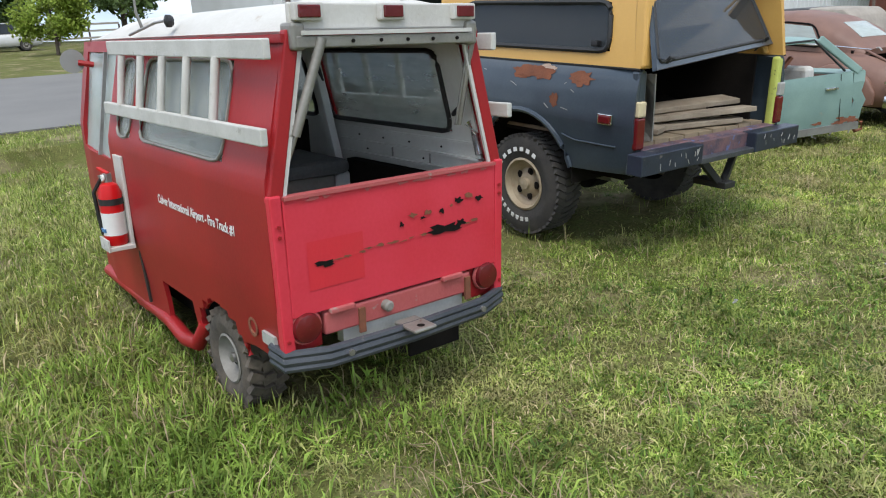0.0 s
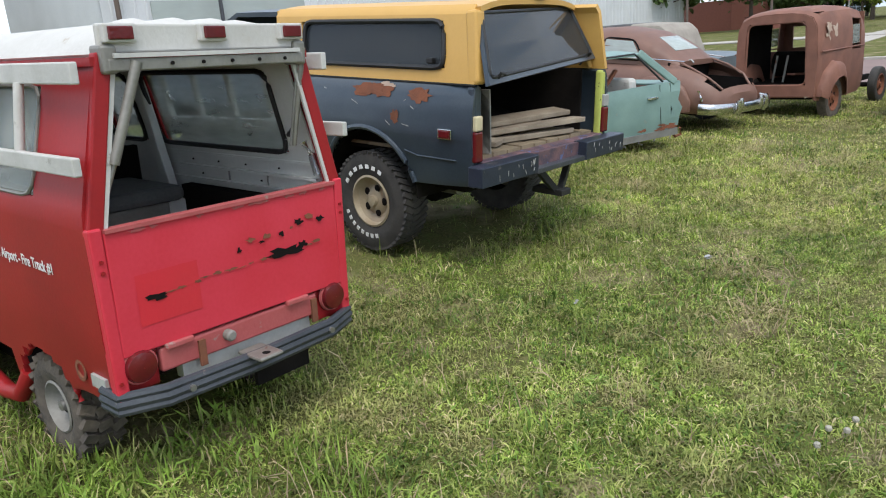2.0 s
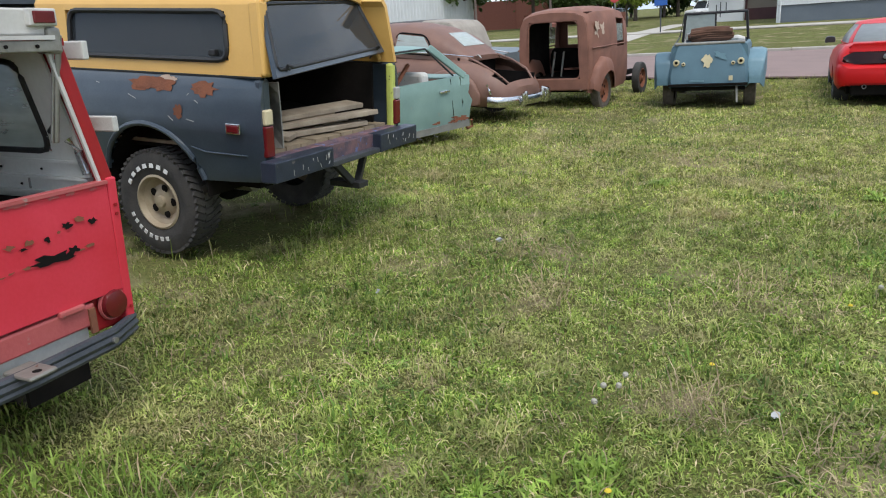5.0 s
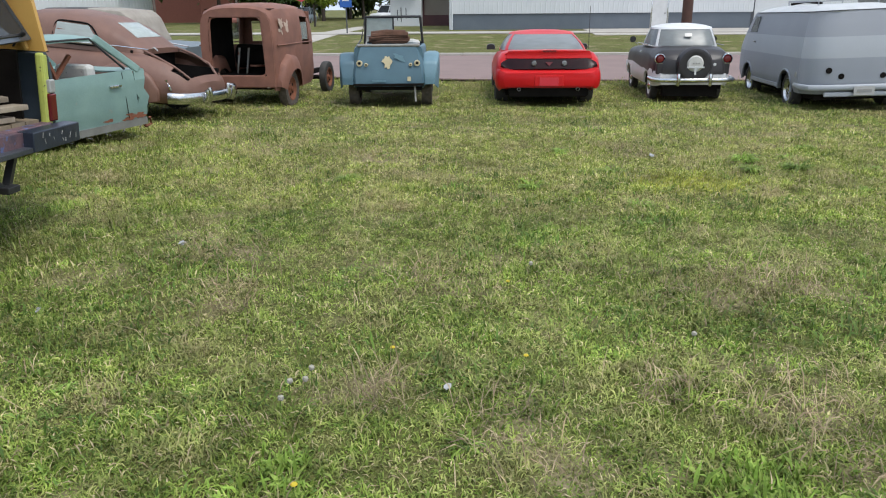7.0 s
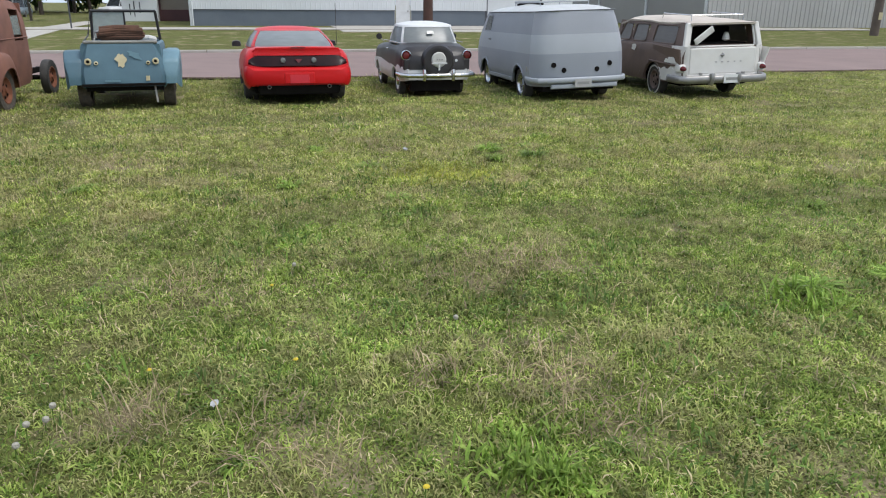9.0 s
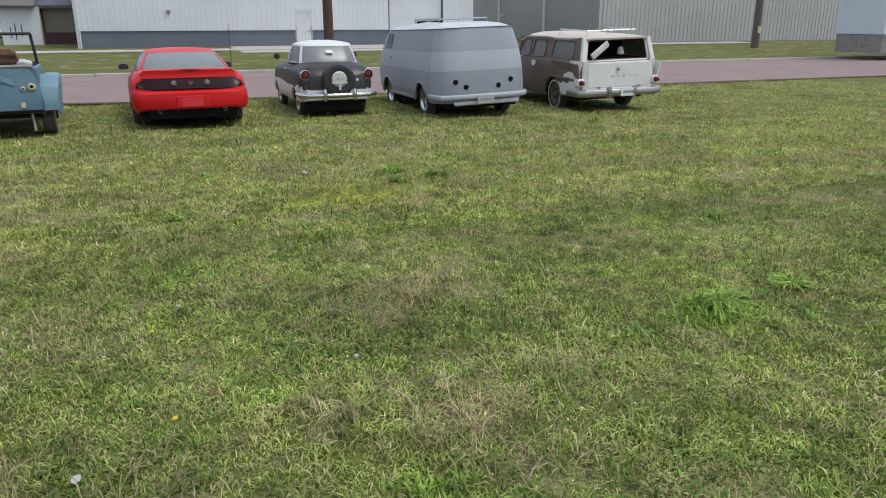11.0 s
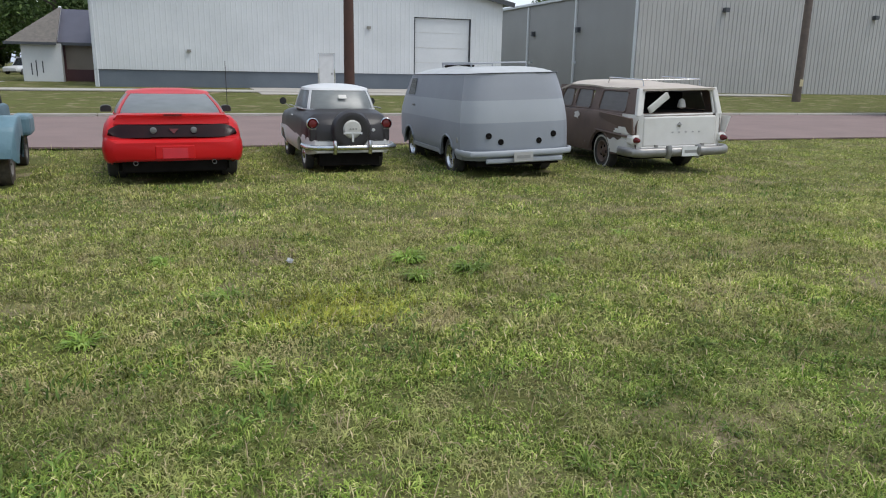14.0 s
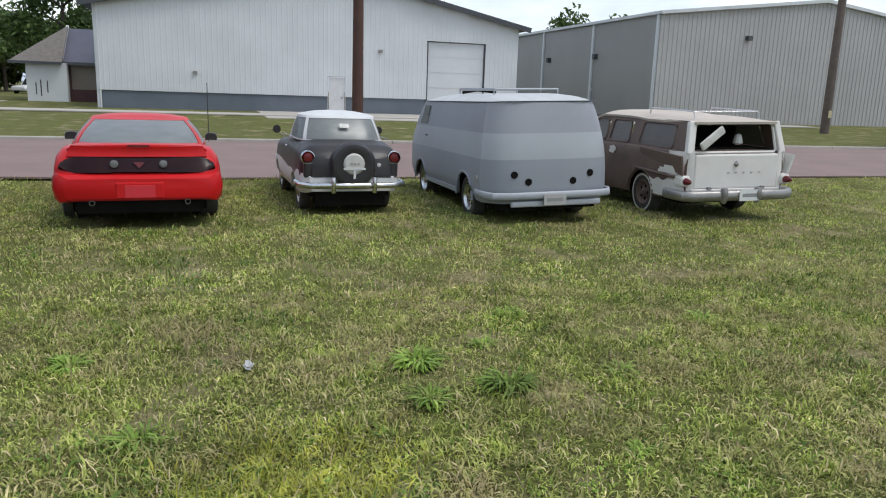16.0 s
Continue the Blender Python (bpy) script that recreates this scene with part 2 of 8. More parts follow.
SHINGLE = mat("brown_grey_shingles", (0.17, 0.15, 0.13), (0.11, 0.10, 0.09), 0.9, scale=4, fine=20)
ROOF_BLUE = mat("dark_slate_blue_roof", (0.085, 0.085, 0.115), (0.065, 0.065, 0.09), 0.5, scale=1)
TAUPE = mat("taupe_house_wall", (0.21, 0.18, 0.145), (0.18, 0.15, 0.12), 0.7, scale=1)
MAROON = mat("maroon_wainscot", (0.075, 0.028, 0.03), (0.055, 0.02, 0.022), 0.7, scale=1)
BARK = mat("tree_bark", (0.09, 0.07, 0.055), (0.06, 0.045, 0.035), 0.9, bump=0.5)
STOP_RED = mat("faded_red_sign", (0.5, 0.06, 0.06), None, 0.5)
SIGN_BLUE = mat("blue_sign", (0.02, 0.11, 0.42), None, 0.5)
BRICK_RED = mat("red_brown_far_wall", (0.20, 0.07, 0.05), (0.15, 0.055, 0.04), 0.8)


def leaf_mat(name, stops, rough=0.6, transl=0.25, dry=0.0):
    """Blades and leaves: each island takes its own tone, drifting over the lawn and drying out in places."""
    m = bpy.data.materials.new(name)
    m.use_nodes = True
    n, l = m.node_tree.nodes, m.node_tree.links
    b = n["Principled BSDF"]
    g = n.new("ShaderNodeNewGeometry")
    r = n.new("ShaderNodeValToRGB")
    els = r.color_ramp.elements
    while len(els) < len(stops):
        els.new(0.5)
    for e, (p, c) in zip(els, stops):
        e.position, e.color = p, (*c, 1)
    l.new(g.outputs["Random Per Island"], r.inputs["Fac"])
    co = n.new("ShaderNodeTexCoord")
    def field(scale, detail, rgh, lo, hi, a, c):
        t = n.new("ShaderNodeTexNoise")
        t.inputs["Scale"].default_value, t.inputs["Detail"].default_value, t.inputs["Roughness"].default_value = scale, detail, rgh
        l.new(co.outputs["Object"], t.inputs["Vector"])
        q = n.new("ShaderNodeMapRange")
        for key, v in (("From Min", lo), ("From Max", hi), ("To Min", a), ("To Max", c)):
            q.inputs[key].default_value = v
        l.new(t.outputs["Fac"], q.inputs["Value"])
        return q.outputs["Result"]
    mul = n.new("ShaderNodeVectorMath")
    mul.operation = "SCALE"
    l.new(r.outputs["Color"], mul.inputs[0])
    l.new(field(0.8, 6, 0.6, 0.34, 0.66, 0.72, 1.36), mul.inputs["Scale"])
    mul2 = n.new("ShaderNodeVectorMath")
    mul2.operation = "SCALE"
    l.new(mul.outputs["Vector"], mul2.inputs[0])
    l.new(field(6.5, 6, 0.75, 0.36, 0.64, 0.46, 1.45), mul2.inputs["Scale"])
    colour = mul2.outputs["Vector"]
    if dry:
        mx = n.new("ShaderNodeMixRGB")
        mx.inputs["Color2"].default_value = (0.46, 0.38, 0.20, 1)
        l.new(field(1.7, 9, 0.75, 0.47, 0.64, 0.0, dry), mx.inputs["Fac"])
        l.new(colour, mx.inputs["Color1"])
        colour = mx.outputs["Color"]
    l.new(colour, b.inputs["Base Color"])
    b.inputs["Roughness"].default_value = rough
    b.inputs["Specular IOR Level"].default_value = 0.25
    tr = n.new("ShaderNodeBsdfTranslucent")
    l.new(colour, tr.inputs["Color"])
    mx = n.new("ShaderNodeMixShader")
    mx.inputs["Fac"].default_value = transl
    l.new(b.outputs[0], mx.inputs[1])
    l.new(tr.outputs[0], mx.inputs[2])
    l.new(mx.outputs[0], n["Material Output"].inputs["Surface"])
    return m


GRASS = leaf_mat("mown_grass_blades", [(0.0, (0.09, 0.145, 0.02)), (0.3, (0.195, 0.275, 0.045)), (0.65, (0.285, 0.36, 0.075)), (0.88, (0.40, 0.43, 0.13)), (0.97, (0.58, 0.48, 0.29))], dry=0.62)
GRASS_DRY = leaf_mat("drier_mown_grass_blades", [(0.0, (0.12, 0.165, 0.025)), (0.3, (0.245, 0.305, 0.055)), (0.65, (0.345, 0.395, 0.09)), (0.88, (0.48, 0.46, 0.16)), (0.97, (0.62, 0.52, 0.31))], dry=0.85)
CLOVER = leaf_mat("small_clover_leaves", [(0.0, (0.08, 0.155, 0.02)), (0.5, (0.17, 0.275, 0.045)), (1.0, (0.28, 0.36, 0.075))], dry=0.3)
TUFT = leaf_mat("bright_grass_tuft", [(0.0, (0.14, 0.23, 0.035)), (0.5, (0.22, 0.33, 0.055)), (1.0, (0.30, 0.39, 0.085))])
MOSS = leaf_mat("yellow_green_grass", [(0.0, (0.31, 0.33, 0.05)), (0.5, (0.42, 0.41, 0.07)), (1.0, (0.28, 0.31, 0.07))])
WEED = leaf_mat("dark_weed_leaves", [(0.0, (0.075, 0.135, 0.025)), (0.5, (0.13, 0.215, 0.04)), (1.0, (0.20, 0.29, 0.065))])
STRAW = leaf_mat("dry_straw_blades", [(0.0, (0.30, 0.22, 0.13)), (0.6, (0.46, 0.37, 0.23)), (1.0, (0.24, 0.17, 0.11))])
LEAVES = leaf_mat("dull_green_tree_leaves", [(0.0, (0.05, 0.085, 0.025)), (0.6, (0.085, 0.135, 0.04)), (1.0, (0.12, 0.17, 0.055))])
LEAVES_BRIGHT = leaf_mat("spring_green_tree_leaves", [(0.0, (0.16, 0.23, 0.035)), (0.6, (0.25, 0.33, 0.05)), (1.0, (0.33, 0.39, 0.09))], transl=0.4)


def ground_mat():
    m = bpy.data.materials.new("patchy_lawn_soil")
    m.use_nodes = True
    n, l = m.node_tree.nodes, m.node_tree.links
    b = n["Principled BSDF"]
    co = n.new("ShaderNodeTexCoord")
    def noise_at(scale, detail=6, rough=0.6):
        t = n.new("ShaderNodeTexNoise")
        t.inputs["Scale"].default_value, t.inputs["Detail"].default_value, t.inputs["Roughness"].default_value = scale, detail, rough
        l.new(co.outputs["Object"], t.inputs["Vector"])
        return t
    def mixc(fac, a, c):
        x = n.new("ShaderNodeMixRGB")
        l.new(fac, x.inputs["Fac"])
        for key, v in (("Color1", a), ("Color2", c)):
            if isinstance(v, tuple):
                x.inputs[key].default_value = (*v, 1)
            else:
                l.new(v, x.inputs[key])
        return x.outputs["Color"]
    def ramp(t, a, c):
        x = n.new("ShaderNodeMapRange")
        x.inputs["From Min"].default_value, x.inputs["From Max"].default_value = a, c
        l.new(t.outputs["Fac"], x.inputs["Value"])
        return x.outputs["Result"]
    fine, mid, big, patch = noise_at(45, 5), noise_at(6), noise_at(0.5), noise_at(1.1, 7)
    c = mixc(ramp(fine, 0.35, 0.7), (0.045, 0.048, 0.016), (0.19, 0.18, 0.065))
    c = mixc(ramp(mid, 0.5, 0.75), c, (0.11, 0.15, 0.035))
    c = mixc(ramp(big, 0.45, 0.7), c, (0.125, 0.14, 0.04))
    c = mixc(ramp(patch, 0.54, 0.70), c, (0.30, 0.245, 0.155))
    soil = n.new("ShaderNodeAttribute")
    soil.attribute_name = "soil"
    wear = n.new("ShaderNodeMath")
    wear.operation = "MULTIPLY_ADD"
    l.new(mid.outputs["Fac"], wear.inputs[0])
    wear.inputs[1].default_value = 0.9
    l.new(soil.outputs["Fac"], wear.inputs[2])
    cut = n.new("ShaderNodeMapRange")
    cut.inputs["From Min"].default_value, cut.inputs["From Max"].default_value = 0.95, 1.4
    l.new(wear.outputs[0], cut.inputs["Value"])
    earth = mixc(ramp(fine, 0.3, 0.7), (0.13, 0.10, 0.06), (0.31, 0.255, 0.155))
    c = mixc(cut.outputs["Result"], c, earth)
    l.new(c, b.inputs["Base Color"])
    b.inputs["Roughness"].default_value = 0.95
    b.inputs["Specular IOR Level"].default_value = 0.1
    bp = n.new("ShaderNodeBump")
    bp.inputs["Strength"].default_value, bp.inputs["Distance"].default_value = 0.6, 0.03
    l.new(fine.outputs["Fac"], bp.inputs["Height"])
    l.new(bp.outputs["Normal"], b.inputs["Normal"])
    return m


LAWN = ground_mat()


PANES = {m.name for m in (GLASS, GLASS_FILM, GLASS_BROWN, GLASS_DARK, GLASS_CAR, GLASS_PALE, GLASS_SKY)}


# ---- mesh helpers ----
def V(*a):
    return Vector(a)


def angle_group():
    """Keeps rims crisp on smooth sheets once they have thickness."""
    g = bpy.data.node_groups.new("crisp_rims", "GeometryNodeTree")
    g.interface.new_socket("Geometry", in_out="INPUT", socket_type="NodeSocketGeometry")
    g.interface.new_socket("Geometry", in_out="OUTPUT", socket_type="NodeSocketGeometry")
    a, o = g.nodes.new("NodeGroupInput"), g.nodes.new("NodeGroupOutput")
    s = g.nodes.new("GeometryNodeSetShadeSmooth")
    s.domain = "EDGE"
    s.inputs["Shade Smooth"].default_value = False
    e = g.nodes.new("GeometryNodeInputMeshEdgeAngle")
    c = g.nodes.new("FunctionNodeCompare")
    c.data_type, c.operation = "FLOAT", "GREATER_THAN"
    c.inputs[1].default_value = radians(40)
    g.links.new(e.outputs["Unsigned Angle"], c.inputs[0])
    g.links.new(c.outputs[0], s.inputs["Selection"])
    g.links.new(a.outputs[0], s.inputs["Geometry"])
    g.links.new(s.outputs[0], o.inputs[0])
    return g


CRISP = angle_group()


def part(name, bm, material, parent=None, label="", smooth=False, solid=0.0, bevel=0.0):
    """Links a bmesh as one mesh object under a thing or part."""
    me = bpy.data.meshes.new(name)
    bmesh.ops.recalc_face_normals(bm, faces=bm.faces)
    bm.to_mesh(me)
    bm.free()
    if smooth:
        for p in me.polygons:
            p.use_smooth = True
        me.set_sharp_from_angle(angle=radians(38))
    me.materials.append(material)
    ob = new(name, me)
    if material.name in PANES:
        ob.visible_shadow = False
    if parent:
        ob.parent = parent
    if label:
        ob["label"] = label
    if bevel:
        mod = ob.modifiers.new("edge", "BEVEL")
        mod.width, mod.segments, mod.limit_method = bevel, 2, "ANGLE"
    if solid:
        mod = ob.modifiers.new("thickness", "SOLIDIFY")
        mod.thickness, mod.offset = solid, -1
        if smooth:
            ob.modifiers.new("crisp", "NODES").node_group = CRISP
    return ob


def thing(name, m, label, category, group="", kind=""):
    e = new(name)
    e.empty_display_size = 0.2
    e.matrix_basis = m
    return tagged(e, label, category, group, kind)


def box(lo, hi, bm=None):
    bm = bm or bmesh.new()
    vs = [bm.verts.new((x, y, z)) for x in (lo[0], hi[0]) for y in (lo[1], hi[1]) for z in (lo[2], hi[2])]
    for f in ((0, 1, 3, 2), (4, 6, 7, 5), (0, 4, 5, 1), (2, 3, 7, 6), (0, 2, 6, 4), (1, 5, 7, 3)):
        bm.faces.new([vs[i] for i in f])
    return bm


def tube(points, r, seg=8, bm=None, cap=True, r_end=None):
    """A round bar along points."""
    bm = bm or bmesh.new()
    pts = [Vector(p) for p in points]
    rings = []
    for i, p in enumerate(pts):
        d = (pts[min(i + 1, len(pts) - 1)] - pts[max(i - 1, 0)]).normalized()
        a = d.cross(V(0, 0, 1) if abs(d.z) < 0.9 else V(1, 0, 0)).normalized()
        b = d.cross(a)
        rad = r if r_end is None else r + (r_end - r) * i / (len(pts) - 1)
        rings.append([bm.verts.new(p + (a * math.cos(t) + b * math.sin(t)) * rad) for t in (2 * math.pi * k / seg for k in range(seg))])
    for q, s in zip(rings, rings[1:]):
        for k in range(seg):
            bm.faces.new((q[k], q[(k + 1) % seg], s[(k + 1) % seg], s[k]))
    if cap:
        bm.faces.new(rings[0])
        bm.faces.new(list(reversed(rings[-1])))
    return bm


def blade(points, rh, rv, seg=12):
    """A bumper of oval section along points."""
    bm = bmesh.new()
    pts = [Vector(p) for p in points]
    rings = []
    for i, p in enumerate(pts):
        d = (pts[min(i + 1, len(pts) - 1)] - pts[max(i - 1, 0)]).normalized()
        a = d.cross(V(0, 0, 1)).normalized()
        rings.append([bm.verts.new(p + a * (rh * math.cos(t)) + V(0, 0, rv * math.copysign(abs(math.sin(t)) ** 0.7, math.sin(t)))) for t in (2 * math.pi * k / seg for k in range(seg))])
    for q, s in zip(rings, rings[1:]):
        for k in range(seg):
            bm.faces.new((q[k], q[(k + 1) % seg], s[(k + 1) % seg], s[k]))
    bm.faces.new(rings[0])
    bm.faces.new(list(reversed(rings[-1])))
    return bm


def bar(p, q, w, h, up=(0, 0, 1), bm=None):
    """A rectangular bar from p to q."""
    bm = bm or bmesh.new()
    p, q = Vector(p), Vector(q)
    d = (q - p).normalized()
    s = d.cross(Vector(up)).normalized()
    u = s.cross(d)
    vs = [bm.verts.new(o + s * (w / 2 * i) + u * (h / 2 * j)) for o in (p, q) for i, j in ((-1, -1), (1, -1), (1, 1), (-1, 1))]
    for f in ((0, 1, 2, 3), (7, 6, 5, 4), (0, 4, 5, 1), (1, 5, 6, 2), (2, 6, 7, 3), (3, 7, 4, 0)):
        bm.faces.new([vs[i] for i in f])
    return bm


def lathe(profile, seg=28, axis="Y", at=(0, 0, 0), bm=None, cap=True):
    """Turns (offset along the axis, radius) pairs round an axis."""
    bm = bm or bmesh.new()
    rings = []
    for o, r in profile:
        ring = []
        for k in range(seg):
            t = 2 * math.pi * k / seg
            c, s = r * math.cos(t), r * math.sin(t)
            p = {"Y": (c, o, s), "X": (o, c, s), "Z": (c, s, o)}[axis]
            ring.append(bm.verts.new(Vector(at) + Vector(p)))
        rings.append(ring)
    for a, b in zip(rings, rings[1:]):
        for k in range(seg):
            bm.faces.new((a[k], a[(k + 1) % seg], b[(k + 1) % seg], b[k]))
    for ring, (o, r) in ((rings[0], profile[0]), (rings[-1], profile[-1])):
        if cap and r > 1e-3:
            bm.faces.new(ring)
    return bm


def sheet(us, vs, P, skip=lambda u, v: False, bm=None):
    """A grid of faces through P(u, v), without the cells whose middle is skipped."""
    bm = bm or bmesh.new()
    g = [[bm.verts.new(P(u, v)) for v in vs] for u in us]
    for i in range(len(us) - 1):
        for j in range(len(vs) - 1):
            if not skip((us[i] + us[i + 1]) / 2, (vs[j] + vs[j + 1]) / 2):
                bm.faces.new((g[i][j], g[i + 1][j], g[i + 1][j + 1], g[i][j + 1]))
    loose = [v for v in bm.verts if not v.link_faces]
    bmesh.ops.delete(bm, geom=loose, context="VERTS")
    return bm


def steps(a, b, n):
    return [a + (b - a) * i / n for i in range(n + 1)]


def cuts(a, b, n, *more):
    return sorted(set(round(x, 4) for x in steps(a, b, n)) | set(round(x, 4) for x in more if a < x < b))


def patch(p00, p10, p11, p01, n=6, bulge=0.0):
    """A four-cornered panel, bulged along its normal."""
    a, b, c, d = map(Vector, (p00, p10, p11, p01))
    nrm = (b - a).cross(d - a).normalized()
    def P(u, v):
        return (a * (1 - u) + b * u) * (1 - v) + (d * (1 - u) + c * u) * v + nrm * (bulge * 16 * u * (1 - u) * v * (1 - v))
    return sheet(steps(0, 1, n), steps(0, 1, n), P)


def loop_frame(corners, r, round_by=0.08, seg=6):
    """A rubber gasket round an opening, with rounded corners."""
    pts = []
    cs = [Vector(c) for c in corners]
    for i, c in enumerate(cs):
        a, b = cs[i - 1], cs[(i + 1) % len(cs)]
        p, q = c + (a - c).normalized() * round_by, c + (b - c).normalized() * round_by
        for t in (0, 0.33, 0.67, 1):
            pts.append((1 - t) ** 2 * p + 2 * t * (1 - t) * c + t * t * q)
    pts.append(pts[0])
    return tube(pts, r, seg, cap=False)


def interp(x, pts, k):
    return float(np.interp(x, [p[0] for p in pts], [p[k] for p in pts]))


def shell(stations, section, arches=(), n=72, skip=None, caps=(True, True)):
    """A car body: rings along its length, with the side cut away over the wheels.
    stations: (x, low z, top z, half width); section: (share of half width, share of height) from sill to middle; arches: (x, z, radius)."""
    bm = bmesh.new()
    x0, x1 = stations[0][0], stations[-1][0]
    xs = set(steps(x0, x1, n)) | {s[0] for s in stations}
    for ax, az, ar in arches:
        xs |= set(ax + ar * math.cos(math.pi * k / 12) for k in range(13))
    xs = sorted(x for x in xs if x0 <= x <= x1)
    keep = [xs[0]]
    for x in xs[1:]:
        if x - keep[-1] > 0.004:
            keep.append(x)
    rings = []
    for x in keep:
        lo, hi, hw = (sum(interp(min(max(x + d, x0), x1), stations, k) for d in (-0.03, 0, 0.03)) / 3 for k in (1, 2, 3))
        cut = lo
        for ax, az, ar in arches:
            if abs(x - ax) < ar:
                cut = max(cut, az + math.sqrt(ar * ar - (x - ax) ** 2))
        half = []
        for fy, fz in section:
            z = lo + (hi - lo) * fz
            half.append((hw * fy, max(z, cut)))
        ring = [(y, z) for y, z in half] + [(-y, z) for y, z in reversed(half[:-1])]
        rings.append([bm.verts.new((x, y, z)) for y, z in ring])
    for a, b in zip(rings, rings[1:]):
        for k in range(len(a) - 1):
            mid = (a[k].co + a[k + 1].co + b[k].co + b[k + 1].co) / 4
            if not (skip and skip(mid)):
                bm.faces.new((a[k], a[k + 1], b[k + 1], b[k]))
    for ring, wanted in ((rings[0], caps[0]), (rings[-1], caps[1])):
        if wanted:
            bm.faces.new(ring)
    bmesh.ops.delete(bm, geom=[v for v in bm.verts if not v.link_faces], context="VERTS")
    return bm


def wheel(parent, x, y, z, r, w, rim_mat, tyre_mat=TYRE, rim_r=0.6, side=1, dish=0.03, blocks=0, hubcap=None, wall=None, holes=5, lug=0.012):
    """A tyre with its rim, hub and bolts; side: +1 for the car's left."""
    h = w / 2
    a = rim_r * r
    prof = [(-h * 0.8, a), (-h * 0.95, a + (r - a) * 0.3), (-h, a + (r - a) * 0.6), (-h * 0.88, r * 0.97), (-h * 0.6, r), (h * 0.6, r), (h * 0.88, r * 0.97), (h, a + (r - a) * 0.6), (h * 0.95, a + (r - a) * 0.3), (h * 0.8, a)]
    w_ob = new("wheel")
    w_ob.parent = parent
    w_ob.location = (x, y, z)
    part("tyre", lathe(prof, 40, cap=False), tyre_mat, w_ob, smooth=True)
    if blocks:
        bm = bmesh.new()
        for k in range(blocks):
            for j, (o, tw) in enumerate(((-0.62, 0.5), (0.62, -0.5), (0.0, 0.2))):
                t = 2 * math.pi * (k + 0.33 * j) / blocks
                c, s = math.cos(t), math.sin(t)
                m = Matrix.Rotation(-t, 4, "Y") @ Matrix.Translation((r + 0.004, o * h, 0)) @ Matrix.Rotation(tw, 4, "X")
                b0 = box((-0.016, -h * 0.33, -2.1 * r / blocks), (lug, h * 0.33, 2.1 * r / blocks))
                bmesh.ops.transform(b0, matrix=m, verts=b0.verts)
                tmp = bpy.data.meshes.new("tmp")
                b0.to_mesh(tmp)
                b0.free()
                bm.from_mesh(tmp)
                bpy.data.meshes.remove(tmp)
        part("tread", bm, tyre_mat, w_ob)["kind"] = "stuff"
    s = side
    part("rim", lathe([(s * h * 0.85, a * 1.02), (s * h * 0.9, a * 0.94), (s * (h - dish), a * 0.86), (s * (h - dish - 0.03), a * 0.6), (s * (h - dish), a * 0.3), (s * (h - dish), 0.001)], 32, cap=False), rim_mat, w_ob, smooth=True)
    if hubcap:
        part("hubcap", lathe([(s * (h - dish), a * 0.55), (s * (h - dish + 0.03), a * 0.45), (s * (h - dish + 0.05), 0.001)], 24), hubcap, w_ob, smooth=True)
    else:
        part("hub", lathe([(s * (h - dish - 0.03), a * 0.24), (s * (h - dish + 0.025), a * 0.2), (s * (h - dish + 0.03), 0.001)], 16), STEEL if rim_mat is RIM_GREY else rim_mat, w_ob, smooth=True)
        for k in range(holes):
            t = 2 * math.pi * (k + 0.5) / holes
            # No hole is cut: a near-black disc paints the shade inside it.
            part("rim_hole", lathe([(s * (h - dish - 0.012), a * 0.15), (s * (h - dish - 0.004), 0.001)], 12, at=(a * 0.5 * math.cos(t), 0, a * 0.5 * math.sin(t))), DARK, w_ob)
    if wall:
        part("white_wall", lathe([(s * h * 1.0, r * 0.9), (s * (h + 0.006), r * 0.85), (s * h * 1.0, r * 0.8)], 40, cap=False), wall, w_ob)
    return w_ob


def text_mesh(name, words, size, material, parent, m, label=""):
    cu = bpy.data.curves.new("words", "FONT")
    cu.body, cu.size, cu.extrude, cu.align_x = words, size, 0.0006, "CENTER"
    cu.offset = size * 0.018
    ob = new("words", cu)
    bpy.context.view_layer.update()
    me = bpy.data.meshes.new_from_object(ob.evaluated_get(bpy.context.evaluated_depsgraph_get()))
    bpy.data.objects.remove(ob)
    me.materials.append(material)
    t = new(name, me)
    t.parent = parent
    t.matrix_basis = m
    if label:
        t["label"] = label
    return t


def blob_patch(rng, centre, ux, uy, rx, ry, n=18, rough=0.35, bm=None):
    """An uneven flat patch (a stain, a chip) in the plane of ux and uy."""
    bm = bm or bmesh.new()
    c, ux, uy = Vector(centre), Vector(ux), Vector(uy)
    vs = []
    for k in range(n):
        t = 2 * math.pi * k / n
        f = 1 + rng.uniform(-rough, rough)
        vs.append(bm.verts.new(c + ux * (rx * f * math.cos(t)) + uy * (ry * f * math.sin(t))))
    bm.faces.new(vs)
    return bm


# ---- ground, roads, lawns ----
def ground_z(x, y):
    """The lot falls a little towards the street; beyond it the land rises gently."""
    s = min(max((x - 7.5) / 4.5, 0), 1)
    z = -0.10 * s * s * (3 - 2 * s)
    s = min(max((x - 29) / 20, 0), 1)
    z += 0.26 * s * s * (3 - 2 * s)
    fade = min(max((26 - x) / 12, 0), 1)
    k = min(max((x - 1.8) / 1.6, 0.35), 1) if y < 12 else 1
    return z + 0.05 * (math.sqrt(max(0, min(y, 70) - 2.6) ** 2 + 0.04) - 0.2) * fade * k


